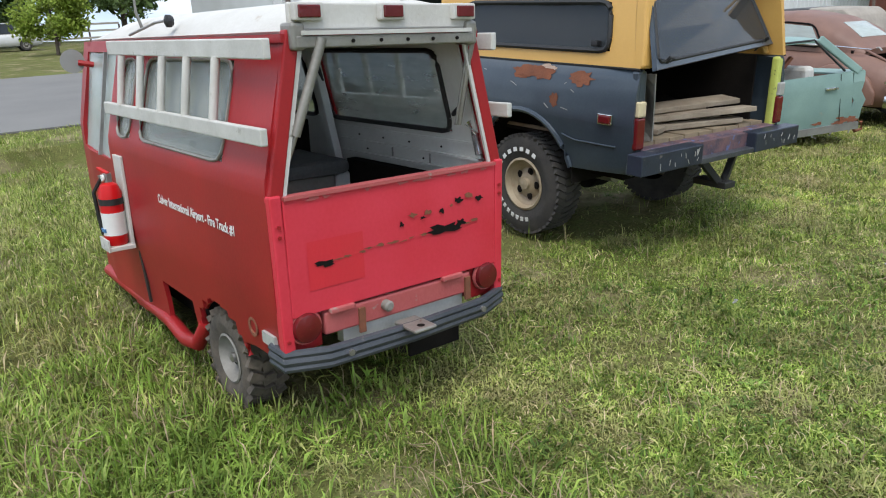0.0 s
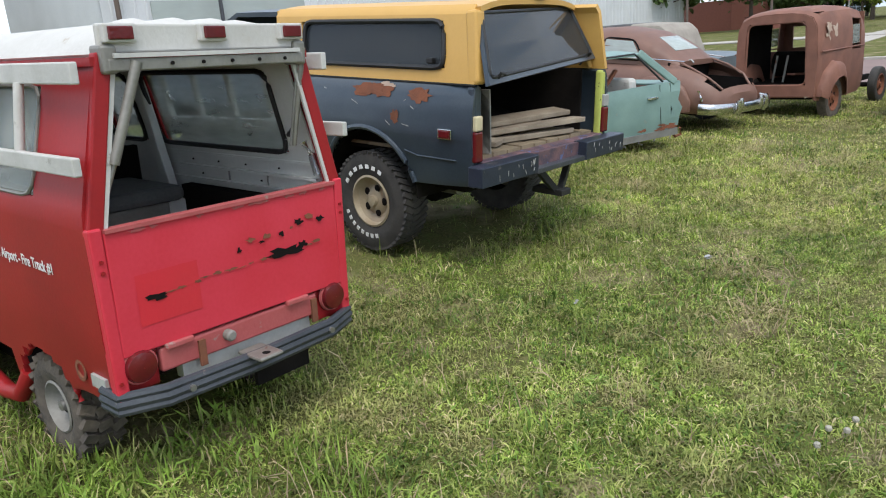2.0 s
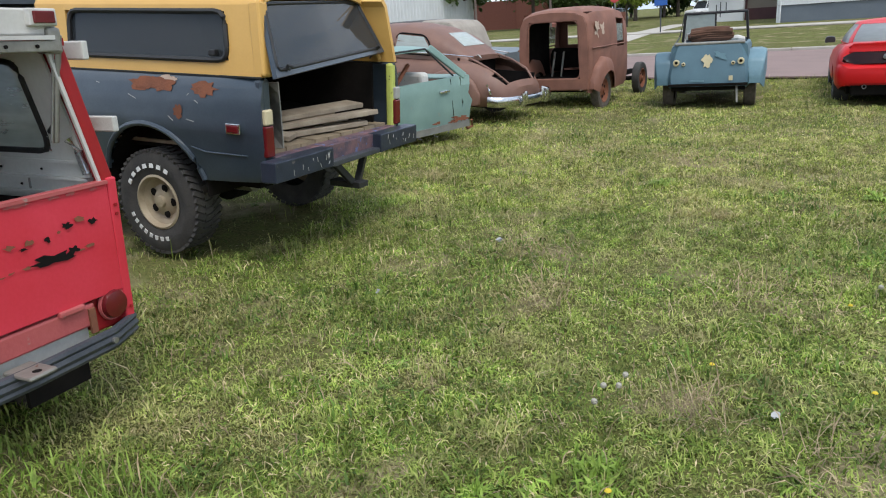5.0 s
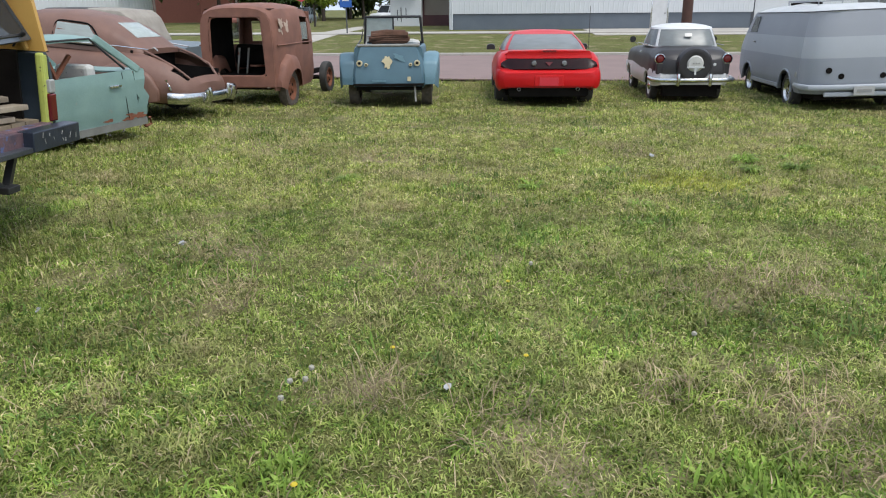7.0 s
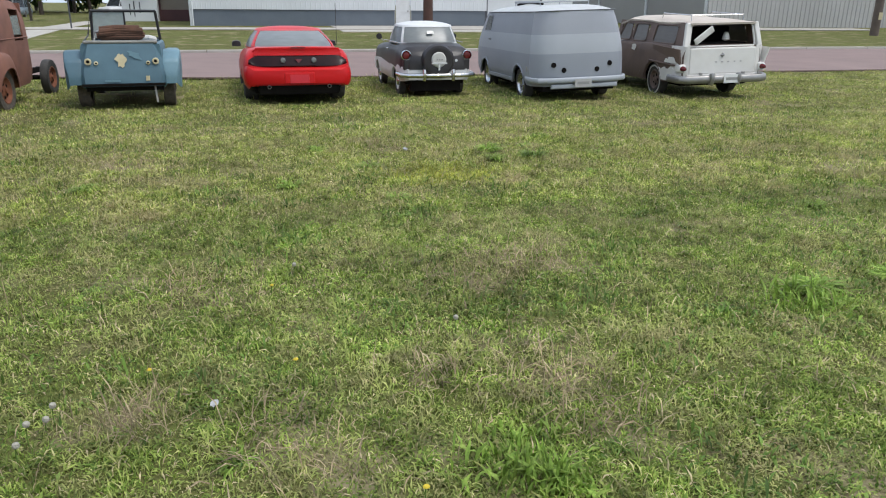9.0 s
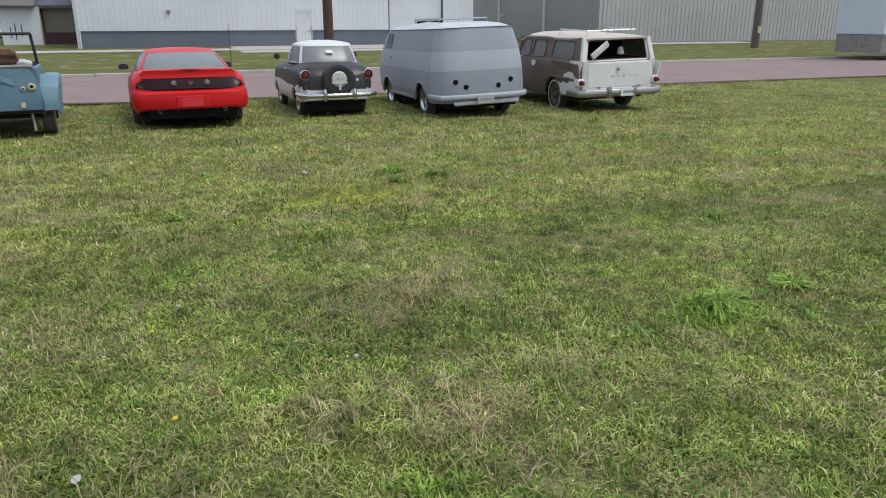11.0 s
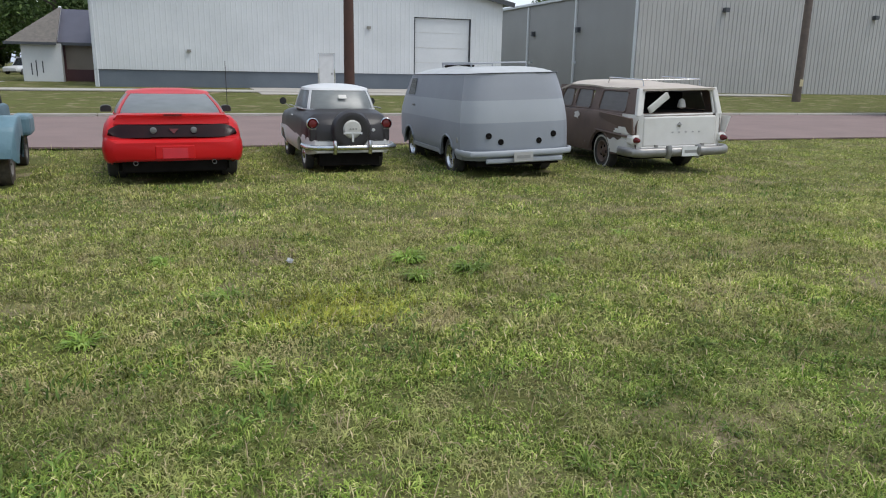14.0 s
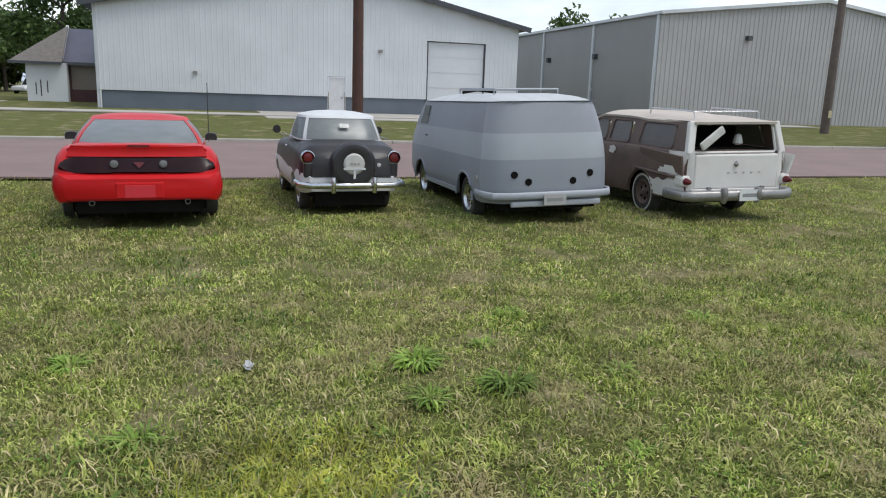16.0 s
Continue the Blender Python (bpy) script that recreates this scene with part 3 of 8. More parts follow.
def wave(x, y, f, ph):
    """A cheap uneven field between 0 and 1."""
    return 0.5 + 0.25 * (np.sin(f * x + 1.7 * np.sin(0.7 * f * y + ph)) + np.sin(1.3 * f * y + 1.9 * np.sin(0.6 * f * x + 2 * ph)))


WORN = ((2.68, -0.29, 0.26), (2.99, 0.33, 0.2), (4.35, -1.47, 0.35), (4.46, -1.91, 0.25), (3.04, -1.53, 0.28), (2.69, -1.61, 0.22), (4.82, 1.72, 0.25), (9.09, 2.95, 0.55), (8.42, 1.15, 0.6), (4.42, 0.12, 0.35), (3.07, -0.98, 0.14), (4.01, 1.37, 0.2), (9.72, -3.25, 0.45), (8.76, -1.68, 0.22), (11.12, -2.79, 0.3), (12.49, -9.62, 0.5), (9.69, -3.94, 0.35), (10.4, -5.95, 0.6), (2.8, 2.75, 0.2), (4.49, 2.51, 0.25), (2.93, 1.5, 0.16), (0.26, 3.39, 0.25), (2.44, 1.9, 0.12))


def bare(x, y):
    """How far the turf is worn to earth and straw, 0 to 1."""
    x, y = np.asarray(x, float), np.asarray(y, float)
    u, v = x + 0.09 * np.sin(9 * y + 2) + 0.04 * np.sin(23 * y), y + 0.09 * np.sin(8 * x) + 0.04 * np.sin(21 * x + 1)
    b = np.clip((wave(x, y, 3.1, 1.1) * wave(x, y, 1.3, 2.7) - 0.46) * 4, 0, 0.45)
    for cx, cy, r in WORN:
        b = np.maximum(b, np.exp(-(((u - cx) / r) ** 2 + ((v - cy) / (1.25 * r)) ** 2)) * np.clip(0.35 + 1.1 * wave(x, y, 11.0, cx), 0, 1))
    return b


def lumps(x, y):
    return 0.025 * noise.noise((x * 0.9, y * 0.9, 0.3)) + 0.012 * noise.noise((x * 3.1, y * 3.1, 1.7))


def ground_top(x, y):
    z = ground_z(x, y) + (0.10 if x > 28.25 else 0)
    if x < 17.8 and y < 13.5 and x > -15 and y > -30:
        z += lumps(x, y)
    return z


gx = sorted(set([-500, -200, -80, -40, -20, -10] + steps(-6, 18, 96) + steps(0, 10, 90) + [18.4, 20, 22, 24, 26, 28.2, 28.3, 29.5] + steps(31, 49, 9) + [52, 60, 75, 100, 150, 250, 500, 900]))
gy = sorted(set([-900, -400, -200, -100, -70, -50, -40, -32, -26, -22] + steps(-20, 18, 120) + steps(-6.05, 4.05, 90) + [19, 21, 22, 24, 28, 32, 34, 36, 42, 50, 70, 110, 200, 400, 900]))
ground = part("ground", sheet(gx, gy, lambda x, y: V(x, y, ground_top(x, y))), LAWN, smooth=True)
soil = ground.data.attributes.new("soil", "FLOAT", "POINT")
cov = np.empty(len(ground.data.vertices) * 3)
ground.data.vertices.foreach_get("co", cov)
cov = cov.reshape(-1, 3)
soil.data.foreach_set("value", np.where((np.abs(cov[:, 1] + 3) < 12) & (cov[:, 0] > -3) & (cov[:, 0] < 17), bare(cov[:, 0], cov[:, 1]), 0).astype(np.float32))
tagged(ground, "mown patchy green lawn with dry brown spots", "lawn", kind="structure")

road = part("road", sheet([18.55, 21, 23.4, 26, 28.1], [-300] + steps(-120, 120, 40) + [400], lambda x, y: V(x + (0.12 * noise.noise((0, y * 0.8, 0)) if x < 19 else 0), y, ground_z(x, y) + 0.018 + 0.012 * (1 - abs(x - 23.3) / 5))), ASPHALT, solid=0.03)
tagged(road, "faded pinkish grey asphalt street", "road", kind="structure")
cross = part("road_side_street", sheet(steps(-120, 18.5, 24) + [28.3] + steps(32, 160, 20), steps(14.2, 27.6, 6), lambda x, y: V(x, y, max(ground_z(x, y), -0.06) + 0.035)), ASPHALT_G, solid=0.03)
tagged(cross, "grey worn asphalt side street", "road", kind="structure")


def kerb_run(y0, y1):
    n = int(abs(y1 - y0) / 3)
    for i in range(n):
        a, b = y0 + (y1 - y0) * i / n, y0 + (y1 - y0) * (i + 1) / n
        k = part("kerb_stone", box((28.1, min(a, b) + 0.01, -0.2), (28.32, max(a, b) - 0.01, 0.035 + 0.01 * random.random())), CONCRETE, kerb, bevel=0.02)


kerb = thing("kerb", pose(0, 0, 0), "low worn concrete kerb along the street", "kerb", kind="structure")
kerb_run(-75, 11)
sidewalk = part("pavement", sheet([43.2, 44.2, 45.2], steps(-40, 60, 40), lambda x, y: V(x, y, ground_top(x, y) + 0.02)), CONCRETE, solid=0.05)
tagged(sidewalk, "narrow pale concrete pavement across the lawn", "pavement", kind="structure")
drive = part("driveway", sheet(steps(33, 49.9, 10), steps(-20, -4.4, 6), lambda x, y: V(x, y + (x - 49.9) * 0.0, ground_top(x, y) + 0.03), lambda x, y: x < 41 and y > -13.2), CONCRETE, solid=0.05)
tagged(drive, "pale concrete apron before the white building", "driveway", kind="structure")
corner_walk = part("pavement_corner", sheet(steps(31, 60, 14), [9.5, 10.3, 11.0], lambda x, y: V(x, y + (x - 31) * 0.05, ground_top(x, y) + 0.02)), CONCRETE, solid=0.05)
tagged(corner_walk, "pale concrete corner pavement on the lawn", "pavement", kind="structure")


# ---- buildings ----
def ribbed(p, q, z0, z1, pitch, depth, out, top=None):
    """Ribbed cladding from p to q; top(s) gives the upper edge."""
    p, q, out = Vector(p), Vector(q), Vector(out)
    length = (q - p).length
    n = int(length / pitch)
    us = []
    for i in range(n):
        us += [i * pitch, i * pitch + pitch * 0.72, i * pitch + pitch * 0.78, i * pitch + pitch * 0.94]
    us.append(length)
    def P(u, v):
        k = (u / pitch) % 1
        d = depth if 0.75 < k < 0.96 else 0
        pt = p + (q - p) * (u / length) + out * d
        zt = top(u) if top else z1
        return V(pt.x, pt.y, z0 + (zt - z0) * v)
    return sheet(us, [0, 0.5, 1], P)


BZ = 0.10
hall = thing("metal_hall", pose(50, 0, BZ), "white metal-clad hall with a slate grey lower band", "building")
HY0, HY1, PEAK = 4.15, -21.0, -8.4
def hall_top(y):
    return 5.95 + (8.55 - 5.95) * (1 - abs(y - PEAK) / 12.6)
HOLES = [(-14.9, -18.85, 0, 4.75), (-8.65, -9.72, 0, 2.35)]
def hall_skip(y, z):
    return any(b < y < a and c < z < d for a, b, c, d in HOLES)
hy = sorted(set([HY1, HY0, PEAK] + [h for a in HOLES for h in a[:2]]))
hys = []
for a, b in zip(hy, hy[1:]):
    n = max(1, int((b - a) / 0.3))
    for i in range(n):
        hys += [a + (b - a) * i / n, a + (b - a) * (i + 0.8) / n, a + (b - a) * (i + 0.9) / n]
hys.append(hy[-1])
def hall_P(u, v):
    i = hys.index(u)
    z = v
    return V(-0.012 if i % 3 == 2 else 0.0, u, min(z, hall_top(u)))
part("wall", sheet(hys, [1.15, 2.35, 3.5, 4.75, 5.9, 6.6, 7.3, 8.0, 8.6], hall_P, lambda y, z: hall_skip(y, z) or z > hall_top(y) + 0.5), WHITE_METAL, hall, solid=0.1)
wy = [HY1, -18.85, -14.9, -9.72, -8.65, HY0]
for a, b in zip(wy, wy[1:]):
    if not hall_skip((a + b) / 2, 0.3):
        part("wainscot", sheet([a, (a + b) / 2, b], [-0.3, 0.3, 1.15], lambda y, z: V(-0.02, y, z)), BAND_GREY, hall, "slate grey lower band", solid=0.1)
part("band_trim", bar((-0.05, HY0, 1.15), (-0.05, -8.65, 1.15), 0.05, 0.06), TRIM_DARK, hall)
for s, y in ((1, HY0), (-1, HY1)):
    part("side_wall", box((0.1, y - 0.1, -0.3), (26, y + 0.1, 5.9)), WHITE_METAL, hall)
    a, b = V(-0.5, y + s * 0.7, 5.95 - 0.14), V(-0.5, PEAK, 8.7)
    part("roof_slope", patch(a, b, b + V(27, 0, 0), a + V(27, 0, 0), 2), TRIM_DARK, hall, solid=0.12)
    part("gable_trim", bar(V(-0.5, y + s * 0.75, 5.72), V(-0.5, PEAK, 8.5), 0.08, 0.3), TRIM_DARK, hall, "charcoal gable trim")
    part("corner_trim", box((-0.05, y - 0.09, -0.2), (0.02, y + 0.09, 5.9)), WHITE_METAL, hall)
gd = part("garage_door", box((0.06, -18.75, 0), (0.12, -15.0, 4.7)), WHITE_METAL, hall, "white overhead door")
for z in (0.95, 1.9, 2.85, 3.8):
    part("door_joint", box((0.045, -18.75, z), (0.065, -15.0, z + 0.014)), WHITE_ROOF, gd)
for y in (-14.9, -18.85):
    part("door_jamb", box((-0.04, y - 0.09, 0), (0.1, y + 0.09, 4.8)), TRIM_DARK, hall)
part("door_head", box((-0.04, -18.85, 4.72), (0.1, -14.9, 4.88)), TRIM_DARK, hall)
dr = part("entry_door", box((-0.03, -9.66, 0), (0.05, -8.72, 2.3)), WHITE_P, hall, "white steel entry door")
part("door_handle", box((-0.09, -9.55, 1.05), (-0.03, -9.48, 1.15)), STEEL, dr)
part("door_frame", loop_frame([(-0.03, -9.72, 0), (-0.03, -8.65, 0), (-0.03, -8.65, 2.35), (-0.03, -9.72, 2.35)], 0.035, 0.02), GREY_METAL, hall)
for y, z in ((-1.0, 2.2), (-11.9, 3.9)):
    part("wall_lamp", box((-0.25, y - 0.12, z), (-0.03, y + 0.12, z + 0.16)), GREY_TRIM, hall)
    part("conduit", bar((-0.06, y, z - 0.9), (-0.06, y, z), 0.03, 0.03, (1, 0, 0)), GREY_METAL, hall)
part("downpipe", tube([(-0.1, HY0 - 0.1, 0), (-0.1, HY0 - 0.1, 1.1), (-0.1, HY0 - 0.1, 5.8)], 0.05), WHITE_METAL, hall)
part("vent_mast", tube([(8, -18.5, 6), (8, -18.5, 8.2)], 0.03), TRIM_DARK, hall)

shed = thing("grey_metal_building", pose(48.3, -30.6, 0.05), "large light grey ribbed metal building", "building")
def shed_top(u):
    return 7.3 + 1.6 * (1 - abs(u - 13.5) / 13.5)
part("front_wall", ribbed((0, 0, 0), (0, -27, 0), -0.2, 7.3, 0.36, -0.04, (1, 0, 0), shed_top), GREY_METAL, shed, solid=0.1)
part("front_eave", bar((-0.15, 0.15, 7.35), (-0.15, -13.5, 8.95), 0.2, 0.22), WHITE_METAL, shed, "white eave trim")
part("front_eave", bar((-0.15, -13.5, 8.95), (-0.15, -27.15, 7.35), 0.2, 0.22), WHITE_METAL, shed, "white eave trim")
# Flat side wall, a darker grey than the front cladding.
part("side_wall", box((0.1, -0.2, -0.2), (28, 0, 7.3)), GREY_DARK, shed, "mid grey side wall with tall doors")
part("side_eave", bar((-0.1, 0.1, 7.35), (28, 0.1, 7.35), 0.25, 0.2), WHITE_METAL, shed, "white eave trim")
for x in (0.25, 9.0, 18.0):
    part("door_post", box((x - 0.12, 0, -0.2), (x + 0.12, 0.12, 7.25)), WHITE_METAL, shed, "white door post")
for x in (8.2, 16.5):
    part("wall_lamp", box((x, 0.0, 4.6), (x + 0.35, 0.3, 5.0)), TRIM_DARK, shed)
    part("door_bracket", box((x + 0.5, 0.0, 2.2), (x + 0.8, 0.2, 2.4)), WHITE_METAL, shed)
for y in (-7.0, -21):
    part("wall_lamp", box((-0.4, y - 0.18, 5.9), (-0.03, y + 0.18, 6.2)), TRIM_DARK, shed, "dark wall pack lamp")
for s in (0, -27):
    part("roof_slope", patch((-0.2, s, 7.32), (28, s, 7.32), (28, -13.5, 8.95), (-0.2, -13.5, 8.95), 2), GREY_METAL, shed, solid=0.1)
part("far_wall", box((0.1, -27.2, -0.2), (28, -27, 7.3)), GREY_METAL, shed)

house = thing("small_house", pose(62, 0, 0.1), "small house with white and taupe walls and dark roof", "house")
part("wall", box((0, 2.5, -0.2), (9, 7.6, 2.75)), TAUPE, house, "taupe wall")
part("wainscot", box((-0.05, 2.5, -0.2), (0.0, 7.5, 1.0)), MAROON, house, "maroon lower wall")
part("end_wall", box((-0.9, 7.5, -0.2), (6, 10.0, 2.75)), WHITE_METAL, house, "white end wall")
part("roof_slope", patch((-0.5, 2.4, 2.85), (-0.5, 7.8, 2.85), (3.0, 7.8, 5.3), (3.0, 2.4, 5.3), 3), ROOF_BLUE, house, "dark slate blue roof", solid=0.12)
part("hip_roof", patch((-1.3, 7.7, 2.8), (-1.3, 10.9, 2.8), (2.6, 7.85, 5.4), (2.5, 7.75, 5.4), 3), SHINGLE, house, "mottled shingle hip roof", solid=0.12)
part("hip_back", patch((-1.3, 10.9, 2.8), (6.5, 10.9, 2.8), (4, 7.85, 5.4), (2.6, 7.85, 5.4), 3), SHINGLE, house, solid=0.12)
part("fascia", bar((-0.55, 2.4, 2.75), (-0.55, 7.8, 2.75), 0.06, 0.2), TRIM_DARK, house)
part("fascia", bar((-1.35, 7.7, 2.72), (-1.35, 10.95, 2.72), 0.06, 0.18), TRIM_DARK, house)
part("roof_trim", bar((-0.4, 7.85, 3.0), (3.0, 7.85, 5.45), 0.18, 0.12), WHITE_METAL, house)
part("corner_post", box((-0.1, 7.35, -0.2), (0.05, 7.55, 2.75)), MAROON, house)
for k, (yy, zz) in enumerate(((9.1, 1.3), (9.1, 1.0), (8.7, 1.25), (9.4, 1.1))):
    part("faded_lettering", box((-0.915, yy, zz - 0.5), (-0.902, yy + 0.07, zz + 0.3)), TRIM_DARK, house)

depot = thing("white_depot", pose(15.6, 37.5, 0.2), "long white metal building across the side street", "building")
part("wall", ribbed((0, 0, 0), (61, 0, 0), 0, 9.5, 0.6, -0.04, (0, 1, 0)), WHITE_METAL, depot, solid=0.15)
part("end_wall", box((60.8, 0.1, 0), (61, 14, 9.5)), WHITE_METAL, depot)
part("end_wall", box((0, 0.1, 0), (0.2, 14, 9.5)), WHITE_METAL, depot)
part("roof_slab", box((-0.2, -0.2, 9.5), (61.2, 14.2, 9.8)), GREY_METAL, depot)
part("window_panel", box((2.5, -0.1, 1.6), (12, -0.04, 4.6)), GLASS_PALE, depot, "pale window strip")
brick = part("far_brick_house", box((85, 36, 0.1), (100, 46, 3.6)), BRICK_RED)
tagged(brick, "low red brown building beyond the trees", "building")

# ---- poles, signs, trailer ----
def utility_pole(x, y, r, h, material, label, lamp=False, arms=False):
    t = thing("utility_pole", pose(x, y, ground_top(x, y)), label, "utility pole")
    part("pole", tube([(0, 0, -0.3), (0, 0, h * 0.5), (0, 0, h)], r, 14, r_end=r * 0.7), material, t, smooth=True)
    if lamp:
        part("meter_box", box((-0.55, 0.1, 8.0), (-0.2, 0.55, 8.9)), WHITE_METAL, t, "white service box")
        part("tag", box((-r - 0.012, -0.12, 0.9), (-r + 0.01, 0.12, 1.3)), CREAM, t, "pale pole tag")
    if arms:
        part("crossarm", bar((0, -1.2, h - 0.6), (0, 1.2, h - 0.6), 0.1, 0.12), material, t)
    return t


utility_pole(28.95, -6.42, 0.2, 9.5, POLE_WOOD, "dark brown wooden utility pole by the kerb")
utility_pole(38.0, -35.2, 0.25, 12, POLE_GREY, "grey brown wooden utility pole on the verge", lamp=True)
utility_pole(105, 23, 0.22, 10.5, POLE_GREY, "distant utility pole with crossarm", arms=True)
utility_pole(16.2, 37.0, 0.14, 10, POLE_GREY, "grey utility pole beside the white building")
utility_pole(21.7, 36.8, 0.12, 10, TRIM_DARK, "dark steel pole before the white building")
utility_pole(36, 17.4, 0.07, 7, POLE_GREY, "thin grey pole beyond the vans")
utility_pole(47.5, 17.6, 0.08, 7, POLE_GREY, "thin pale pole at the street corner")

stop = thing("stop_sign", pose(40, 11.2, ground_top(40, 11.2)), "faded red stop sign on a thin post", "sign")
part("post", tube([(0, 0, 0), (0, 0, 2.4)], 0.035), STEEL, stop)
part("face", lathe([(-0.02, 0.3), (0.0, 0.3)], 8, "X", (-0.05, 0, 2.15)), STOP_RED, stop, "faded red octagon")
bsign = thing("blue_sign", pose(43.7, 9.65, ground_top(43.7, 9.65)), "blue street sign on a dark post", "sign")
part("post", tube([(0, 0, 0), (0, 0, 2.3)], 0.04), TRIM_DARK, bsign)
part("face", box((-0.07, -0.35, 1.5), (-0.04, 0.35, 2.6)), SIGN_BLUE, bsign, "blue panel")
for k in range(3):
    part("faded_lettering", box((-0.078, -0.2, 1.85 + 0.2 * k), (-0.072, 0.2 - 0.07 * k, 1.93 + 0.2 * k)), PAPER, bsign)

trailer = thing("box_trailer", pose(25.6, -30.95, 0.0), "pale blue-white box trailer with a placard diamond", "trailer")
TR_W = mat("pale_blue_white_trailer_skin", (0.52, 0.56, 0.60), (0.47, 0.51, 0.55), 0.4, scale=1)
part("body", box((0, -15, 1.08), (2.6, 0, 4.95)), TR_W, trailer, bevel=0.05)
part("lower_skirt", box((0.05, -15, 0.28), (2.55, -0.05, 1.07)), GREY_TRIM, trailer, "grimy grey lower frame")
part("rub_rail", box((-0.03, -15, 1.03), (0.0, 0, 1.13)), STEEL, trailer)
part("placard", lathe([(-0.02, 0.76), (0.0, 0.76)], 4, "X", (-0.006, -2.5, 2.48)), GREY_DARK, trailer, "grey diamond placard")
mtx = Matrix(((0, 0, -1, -0.012), (-1, 0, 0, -2.3), (0, 1, 0, 3.78), (0, 0, 0, 1)))
text_mesh("caution_lettering", "CAUTION", 0.32, TRIM_DARK, trailer, mtx)
text_mesh("height_lettering", "13'6\"", 0.42, TRIM_DARK, trailer, Matrix.Translation((0, 0, -0.36)) @ mtx)
text_mesh("high_lettering", "HIGH", 0.24, TRIM_DARK, trailer, Matrix.Translation((0, 0, -0.58)) @ mtx)
part("faded_lettering", box((-0.012, -2.9, 1.48), (-0.004, -2.0, 1.62)), TRIM_DARK, trailer)
for x in (-9.5, -11):
    wheel(trailer, 0.3, x, 0.48, 0.48, 0.28, RIM_GREY).rotation_euler = (0, 0, radians(90))


# ---- trees ----
def tree(x, y, h, spread, leaf, label, seed, leaves=2600, trunk=0.18, low=0.3, leaf_size=0.16):
    rng = random.Random(seed)
    t = thing("tree", pose(x, y, ground_top(x, y) - 0.05), label, "tree")
    bm = tube([(0, 0, 0), (0.05, 0.03, h * 0.3), (0, 0.1, h * 0.6), (0.1, 0, h * 0.85)], trunk, 8, r_end=trunk * 0.25)
    tips = []
    for k in range(11):
        a, z0 = rng.uniform(0, 6.28), h * rng.uniform(low, 0.75)
        r = spread * rng.uniform(0.5, 0.95) * (1.1 - 0.5 * z0 / h)
        tip = V(r * math.cos(a), r * math.sin(a), z0 + h * rng.uniform(0.1, 0.24))
        mid = V(tip.x * 0.5, tip.y * 0.5, z0 + (tip.z - z0) * 0.35)
        tube([(0, 0, z0), mid, tip], trunk * 0.35, 6, bm, r_end=trunk * 0.06)
        tips += [tip, mid.lerp(tip, 0.5)]
    tips += [V(0, 0, h * 0.9), V(0.2, 0.1, h * 0.8)]
    part("trunk", bm, BARK, t, smooth=True)
    vs, fs = [], []
    clumps = [(tp, spread * rng.uniform(0.22, 0.42)) for tp in tips]
    for _ in range(leaves):
        c, r = clumps[rng.randrange(len(clumps))]
        d = V(rng.gauss(0, 1), rng.gauss(0, 1), rng.gauss(0, 0.8)).normalized() * r * rng.uniform(0.35, 1.1)
        p = c + d
        n1 = V(rng.gauss(0, 1), rng.gauss(0, 1), rng.gauss(0, 1)).normalized()
        n2 = n1.cross(V(rng.gauss(0, 1), rng.gauss(0, 1), 1)).normalized()
        s = leaf_size * rng.uniform(0.6, 1.3)
        i = len(vs)
        vs += [p - n1 * s, p + n2 * s * 0.5, p + n1 * s, p - n2 * s * 0.5]
        fs.append((i, i + 1, i + 2, i + 3))
    me = bpy.data.meshes.new("crown")
    me.from_pydata(vs, [], fs)
    me.materials.append(leaf)
    crown = new("crown", me)
    crown.parent = t
    crown["kind"] = "stuff"
    return t


tree(71, 9, 10.5, 4.2, LEAVES, "tall leafy tree behind the small house", 3, 5000, 0.3, leaf_size=0.25)
tree(5.9, 43.0, 3.4, 1.9, LEAVES_BRIGHT, "small bright spring-green tree across the street", 4, 5200, 0.10, low=0.2, leaf_size=0.13)
for k, (x, y, h, sp) in enumerate(((-6, 63, 10, 5), (0.5, 66, 11, 5), (6.5, 64, 10, 4.6), (3.5, 60, 7, 3.6), (-2.5, 59, 8, 4))):
    tree(x, y, h, sp, LEAVES, "dark leafy tree behind the roadside fence", 60 + k, 4200, 0.25, low=0.12, leaf_size=0.3)
fence = thing("roadside_fence", pose(0, 0, 0), "grey weathered wire and rail fence before the trees", "fence")
for k in range(14):
    x = -14 + 2.0 * k
    part("post", box((x - 0.05, 56.95, ground_z(x, 57) - 0.1), (x + 0.05, 57.05, ground_z(x, 57) + 1.35)), POLE_GREY, fence)
for z in (0.35, 0.8, 1.25):
    part("rail", box((-14, 56.91, ground_z(0, 57) + z), (12, 56.94, ground_z(0, 57) + z + 0.14)), CONCRETE, fence, "pale grey rail")
tree(10.2, 47, 7.0, 3.0, LEAVES, "dark evergreen tree behind the street", 5, 4000, 0.2, low=0.15, leaf_size=0.2)
tree(1.5, 55, 8, 4.0, LEAVES, "dark leafy tree across the street", 6, 4000, 0.25, leaf_size=0.24)
for k, (x, y, h, s) in enumerate(((78, 31, 10, 5), (84, 27, 9, 4.5), (90, 23, 11, 5), (98, 30, 12, 6), (104, 21, 9, 5), (112, 25, 11, 6), (120, 17, 10, 5), (74, 38, 11, 5), (66, 53, 12, 6), (126, 33, 12, 6), (118, 40, 12, 6))):
    tree(x, y, h, s, LEAVES, "leafy street tree in the distance", 20 + k, 3800, 0.25, low=0.2, leaf_size=0.36)
